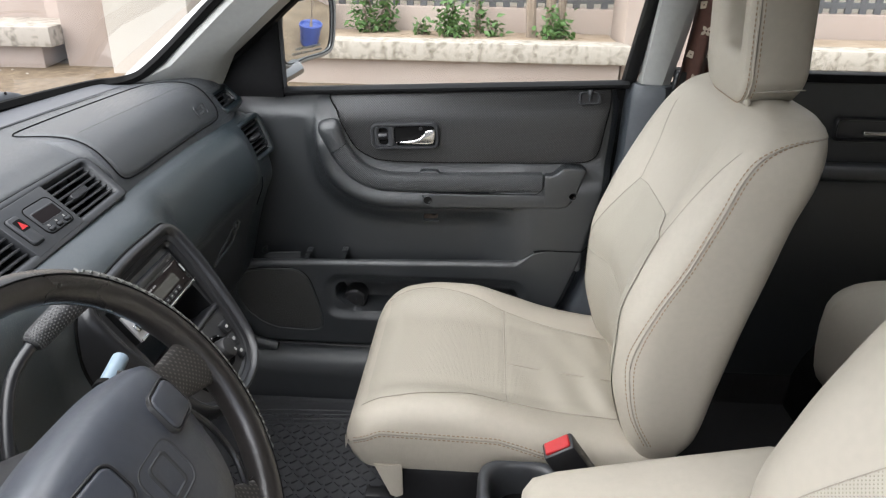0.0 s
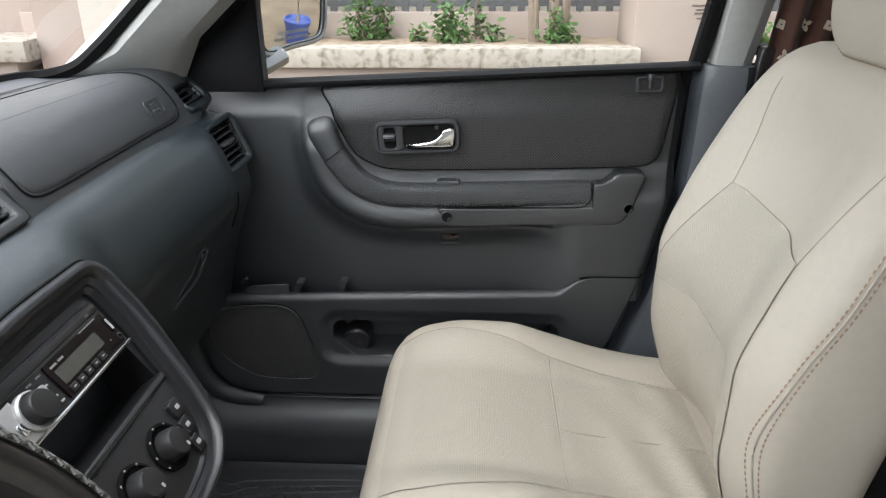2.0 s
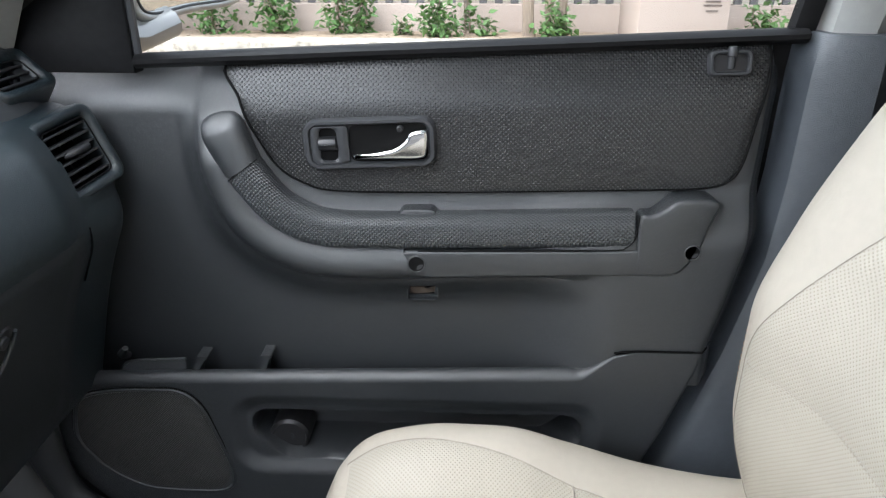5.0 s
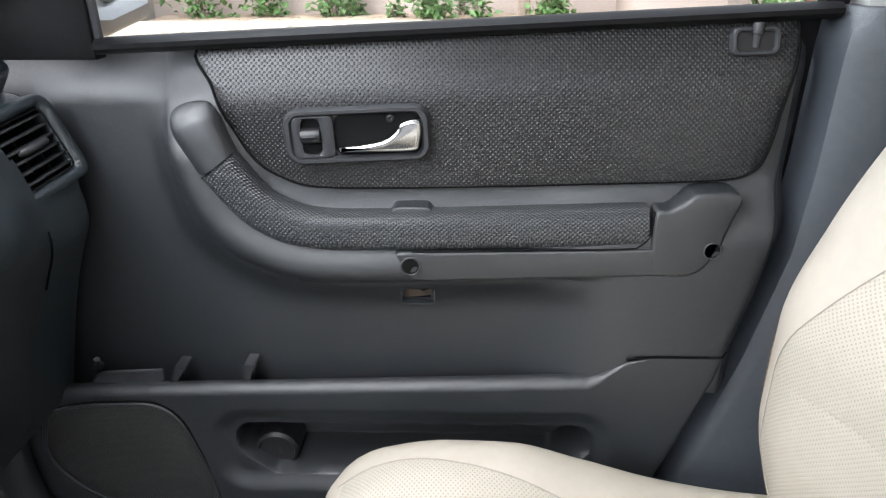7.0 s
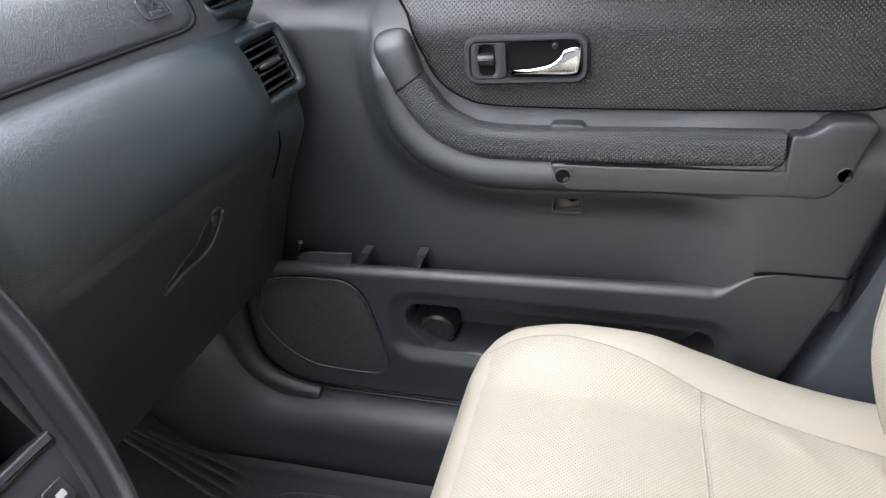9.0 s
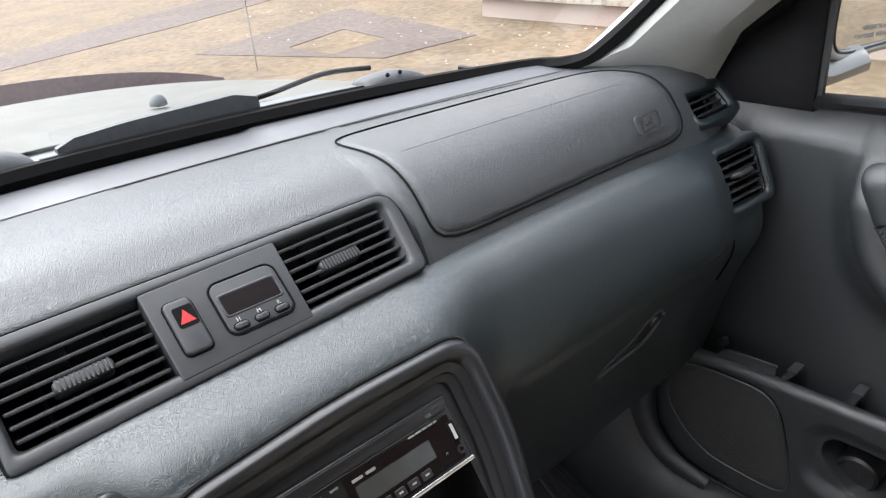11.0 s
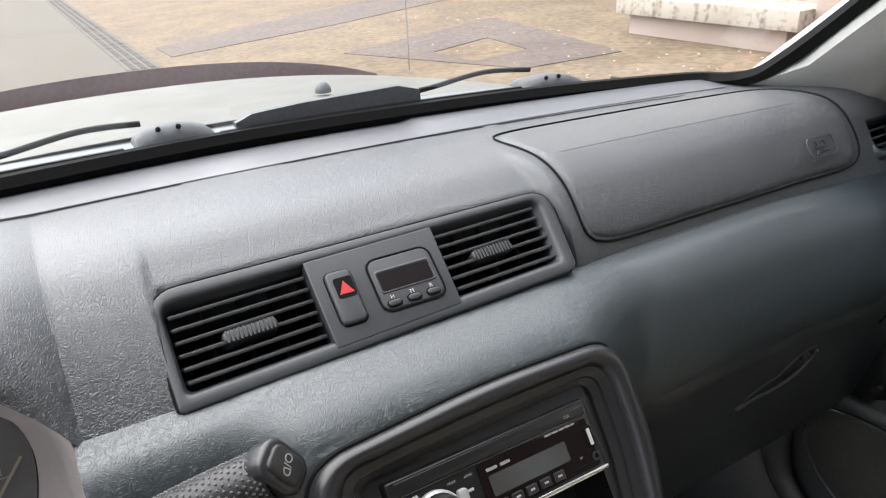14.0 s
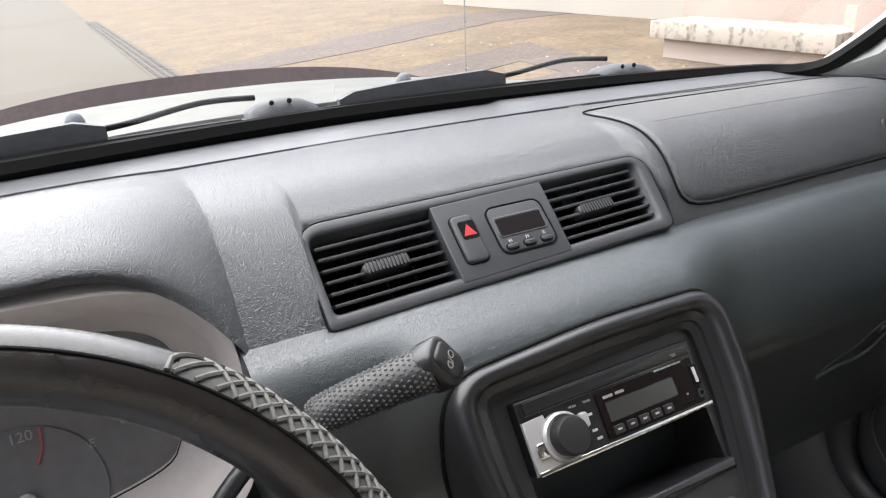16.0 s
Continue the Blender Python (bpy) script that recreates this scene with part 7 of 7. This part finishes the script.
# ---- car body below the cabin ----
body = thing("car", "white painted lower shell of the car on four wheels", "car", (0.4, 0.0, 0.0))
part("engine_bay", box(-1.30, -0.67, -0.66, 0.66, 0.34, 0.99, 0.05, 3), M_RUBBER, body)
part("bumper", box(-1.42, -1.27, -0.76, 0.76, 0.34, 0.72, 0.05, 3), M_COWL, body)
part("underbody", box(-1.30, 2.42, -0.70, 0.70, 0.20, 0.275, 0.02, 2), M_RUBBER, body)
for sy in (-1, 1):
    part("side_sill", box(-0.55, 1.45, sy * 0.80 - 0.04, sy * 0.80 + 0.04, 0.22, 0.40, 0.03, 3), M_CARPET if sy > 0 else M_PAINT, body)
    for x in (-0.92, 1.72):
        m = axes((x, sy * 0.74, 0.325), (1, 0, 0), (0, 0, -sy))
        w = part("wheel", lathe([(0.20, -0.09), (0.29, -0.10), (0.322, -0.08), (0.325, 0.0), (0.322, 0.08), (0.29, 0.10), (0.20, 0.09)], m, 32), M_RUBBER, body)
        part("rim", lathe([(0.20, 0.085), (0.195, 0.07), (0.06, 0.085), (0.01, 0.085)], m, 24), M_SILVER, w)

# ---- outside ----


def ground_z(y):
    return 0.07 * max(0.0, y - 1.15) if y < 6 else 0.07 * 4.85


ground = tagged(part("ground", sheet(lambda x, y: Vector((x, y, ground_z(y))), [-400, -120, -60, -40, -30, -20, -14, -10, -8, -6, -4, -2, 0, 2, 4, 8, 20, 100, 400], [-400, -100, -30, -10, -4, 0, 1.15, 2, 3, 4, 5, 6, 8, 20, 100, 400]), M_SAND), "sandy yellow paved forecourt", "ground", kind="structure")
tagged(part("pavement", sheet(lambda x, y: Vector((x, y, 0.004)), [-60, -30, -15, -8, -4, 4], [-20, -8, -3, 0, 1.0]), M_SLAB), "pale worn concrete driveway", "pavement", kind="structure")


def band(corners, name="mauve_band"):
    bm = bmesh.new()
    lo = [bm.verts.new((x, y, ground_z(y) + 0.001)) for x, y in corners]
    hi = [bm.verts.new((x, y, ground_z(y) + 0.006)) for x, y in corners]
    bm.faces.new(hi)
    for i in range(len(corners)):
        j = (i + 1) % len(corners)
        bm.faces.new((lo[i], lo[j], hi[j], hi[i]))
    return tagged(part("pavement", bm, M_MAUVE), "band of mauve paving blocks", "paving", kind="structure")


outer = [(-6.85, 2.87), (-7.13, 5.03), (-4.38, 4.53), (-4.60, 3.60)]
inner = [(-5.98, 3.48), (-6.11, 4.23), (-5.23, 4.11), (-5.23, 3.49)]
for q in range(4):
    band([outer[q], outer[(q + 1) % 4], inner[(q + 1) % 4], inner[q]])
band([(-8.75, 1.44), (-9.75, 1.44), (-10.5, 4.0), (-10.9, 6.0), (-9.3, 6.0), (-8.85, 3.6)])
band([(-9.3, 6.0), (-10.9, 6.0), (-11.4, 9.5), (-9.7, 9.5)])
drain = thing("drain_channel", "grated drain channel set in the forecourt", "drain", (-8, 1.05, 0), kind="structure")
for k in range(50):
    x = -2.6 - 0.40 * k
    g = part("grate_frame", box(x - 0.39, x, 0.85, 1.23, -0.02, 0.010 + 0.002 * (k % 3), 0.004, 1), M_SLAB, drain)
    for q in range(3):
        part("bar_slot", box(x - 0.37, x - 0.02, 0.90 + 0.10 * q, 0.96 + 0.10 * q, 0.0, 0.0155 + 0.002 * (k % 3), 0.002, 1), M_GRATE, g)


def masonry(name, label, category, blocks):
    t = thing(name, label, category, (blocks[0][1][0], blocks[0][1][2], blocks[0][1][4]))
    for nm, dims, m in blocks:
        part(nm, box(*dims, 0.012, 2), m, t)
    return t


GY = ground_z(4.9)
PX0, PX1 = -1.75, 1.62
masonry("planter", "pink rendered planter with a stained concrete cap", "planter", [
    ("wall", (PX0, PX1, 4.92, 5.02, GY - 0.2, 0.47), M_PINK), ("cap", (PX0 - 0.05, PX1 + 0.06, 4.84, 5.08, 0.47, 0.615), M_CAP), ("soil", (PX0, PX1, 5.03, 5.62, GY - 0.1, 0.60), M_SOIL)])
masonry("planter", "pink rendered planter with a stained concrete cap", "planter", [
    ("wall", (2.3, 7.5, 4.92, 5.02, GY - 0.2, 0.47), M_PINK), ("cap", (2.25, 7.5, 4.84, 5.08, 0.47, 0.615), M_CAP), ("soil", (2.3, 7.5, 5.03, 5.62, GY - 0.1, 0.60), M_SOIL)])
masonry("boundary_wall", "low pink boundary wall behind the planter", "wall", [("wall", (-3.4, 7.5, 5.64, 5.80, 0.1, 0.80), M_PINK)])
masonry("gate_pier", "pale pink rendered gate pier", "gate pier", [("pier", (1.64, 2.24, 4.98, 5.64, 0.1, 2.6), M_PINK)])
masonry("gate_pier", "cream rendered gate pier", "gate pier", [("pier", (-2.55, -1.85, 5.05, 5.70, 0.1, 2.6), M_PALE)])
masonry("gate_pier", "pale pink rendered gate pier", "gate pier", [("pier", (-3.05, -2.60, 5.25, 5.75, 0.1, 2.6), M_PINK)])
masonry("side_planter", "pink rendered planter with a cream cap", "planter", [
    ("wall", (-4.95, -3.20, 5.16, 5.70, 0.1, 0.47), M_PINK), ("cap", (-5.05, -3.05, 5.06, 5.74, 0.47, 0.635), M_CAP)])
masonry("boundary_wall", "pale pink boundary wall", "wall", [("wall", (-5.2, -3.1, 5.66, 5.80, 0.1, 1.1), M_PINK)])
# unseen wall, added to hold back low sky light from the driver's side
masonry("sky_block_wall", "unseen plain grey wall added to limit side sky light", "wall", [("wall", (-2.4, 8.0, -3.6, -3.3, 0.0, 1.9), M_SKYBLOCK)])
sign = thing("wall_sign", "faded grey lines of writing on the gate pier", "sign", (1.9, 4.97, 1.1))
for k, (w, z) in enumerate(((0.17, 0.90), (0.10, 0.87), (0.12, 0.845), (0.08, 0.81))):
    part("text_bar", box(2.12 - w / 2, 2.12 + w / 2, 4.974, 4.9795, z - 0.006, z + 0.006), M_MAUVE, sign)
fence = thing("fence", "grey slatted fence on the low wall", "fence", (2.0, 5.7, 0.8))
for z in (0.84, 1.22, 1.7):
    part("rail", box(-3.4, 7.5, 5.69, 5.74, z, z + 0.05, 0.004, 1), M_FENCE, fence)
slat_bm = box(-0.03, 0.03, -0.012, 0.012, 0, 1.1, 0.003, 1)
first = part("slat", slat_bm, M_FENCE, fence)
for k in range(90):
    o = first if k == 0 else first.copy()
    if k:
        scene.collection.objects.link(o)
    o.location = (-3.35 + 0.12 * k, 5.70, 0.80)
tagged(part("backdrop", box(-14, 14, 7.6, 7.8, 0, 5, 0.02), M_PALE), "pale building wall beyond the fence", "backdrop", kind="structure")


def leaf_mesh(name, count, spread, size, rng, mat, parent):
    vs, fs = [], []
    for _ in range(count):
        c = Vector((rng.gauss(0, spread[0]), rng.gauss(0, spread[1]), abs(rng.gauss(0, spread[2]))))
        r = Euler((rng.uniform(-0.9, 0.9), rng.uniform(-0.9, 0.9), rng.uniform(0, 6.3))).to_matrix()
        s = size * rng.uniform(0.6, 1.3)
        k = len(vs)
        for p in ((0, 0, 0), (0.35, 0.28, 0.08), (1, 0, -0.1), (0.35, -0.28, 0.08)):
            vs.append(c + r @ (Vector(p) * s))
        fs += [(k, k + 1, k + 2), (k, k + 2, k + 3)]
    me = part(name, ([tuple(v) for v in vs], [], fs), mat)
    me.parent = parent
    return me


rng = random.Random(4)


def plant(x, y, z, h, w, count, label, trunk=False, flower=False):
    t = thing("planter_shrub", label, "shrub", (x, y, z))
    for k in range(3):
        s = part("stem", tube([(x + rng.uniform(-0.03, 0.03), y, z - 0.03), (x + rng.uniform(-w, w) * 0.5, y + rng.uniform(-0.04, 0.04), z + h * 0.5), (x + rng.uniform(-w, w) * 0.7, y, z + h)], [0.010, 0.007, 0.003], 6), M_BARK, t)
    leaf_mesh("leaves", int(count * 1.7), (w * 0.5, w * 0.35, h * 0.5), 0.065, rng, M_LEAF, t)
    if flower:
        leaf_mesh("petals", 40, (0.05, 0.05, h * 0.5), 0.05, rng, M_FLOWER, t)
    return t


for x, y, h, w, c in ((-0.95, 5.45, 0.55, 0.16, 170), (-0.45, 5.45, 0.45, 0.14, 150), (-0.30, 5.5, 0.30, 0.10, 70), (0.28, 5.30, 0.32, 0.15, 190), (0.62, 5.35, 0.14, 0.08, 40), (0.50, 5.5, 0.5, 0.06, 30), (1.12, 5.28, 0.20, 0.12, 130), (2.6, 5.3, 0.22, 0.16, 120), (-1.4, 5.4, 0.5, 0.18, 170), (0.02, 5.38, 0.10, 0.07, 36)):
    plant(x, y, 0.60, h, w, c, "leafy green shrub growing in the planter")
plant(2.95, 5.25, 0.60, 0.18, 0.12, 60, "small shrub with red flowers in the planter", flower=True)
for x in (0.93, 1.06, 1.16, 2.9):
    t = thing("planter_tree", "slender tree trunk with bare stems in the planter", "tree", (x, 5.35, 0.60))
    for k in range(3):
        part("trunk", tube([(x + 0.02 * k, 5.35, 0.56), (x + rng.uniform(-0.05, 0.05), 5.36, 0.9), (x + rng.uniform(-0.10, 0.10), 5.34, 1.5), (x + rng.uniform(-0.2, 0.2), 5.3, 2.4)], [0.032, 0.024, 0.02, 0.012], 8), M_BARK, t)
    cr = leaf_mesh("crown", 260, (0.4, 0.3, 0.4), 0.09, rng, M_LEAF, t)
    cr.location = (0, 0, 1.7)
litter = bmesh.new()
for k in range(260):
    x, y = rng.uniform(PX0, PX1), rng.uniform(5.06, 5.55)
    p, a = Vector((x, y, 0.603)), rng.uniform(0, 6.3)
    d = Vector((math.cos(a), math.sin(a), 0.1)) * rng.uniform(0.015, 0.035)
    n = Vector((-math.sin(a), math.cos(a), 0.3)) * 0.010
    litter.faces.new([litter.verts.new(q) for q in (p, p + d * 0.5 + n, p + d, p + d * 0.5 - n)])
tagged(part("leaf_litter", litter, M_SOIL), "dry fallen leaves on the planter soil", "leaf litter", kind="stuff")
pot = thing("flower_pot", "blue glazed pot with a small bonsai tree", "flower pot", (3.6, 3.0, ground_z(3.0)))
pm = Matrix.Translation((3.6, 3.0, ground_z(3.0)))
part("pot", lathe([(0.22, 0.0), (0.24, 0.03), (0.27, 0.2), (0.30, 0.24), (0.31, 0.28), (0.28, 0.29), (0.26, 0.25), (0.01, 0.24)], pm, 32), M_POT, pot)
part("trunk", tube([(3.6, 3.0, 0.35), (3.62, 3.0, 0.75), (3.58, 3.02, 1.2)], [0.05, 0.035, 0.02], 8), M_BARK, pot)
lm = leaf_mesh("crown", 300, (0.22, 0.22, 0.25), 0.06, rng, M_LEAF, pot)
lm.location = (0, 0, 0.9)
crumbs = bmesh.new()
for k in range(90):
    x, y = rng.uniform(-8.5, -3.2), rng.uniform(3.6, 5.1)
    r = rng.uniform(0.006, 0.020) * (1.6 if k % 12 == 0 else 1.0)
    c, a = Vector((x, y, ground_z(y) + 0.005)), rng.uniform(0, 6.3)
    lo = [crumbs.verts.new(c + Vector((math.cos(a + q * 1.57), math.sin(a + q * 1.57) * rng.uniform(0.4, 0.9), 0)) * r) for q in range(4)]
    hi = crumbs.verts.new(c + Vector((0, 0, r * rng.uniform(0.3, 0.7))))
    for q in range(4):
        crumbs.faces.new((lo[q], lo[(q + 1) % 4], hi))
tagged(part("paving_crumbs", crumbs, M_CAP), "pale crumbs and dry litter on the paving", "litter", kind="stuff")
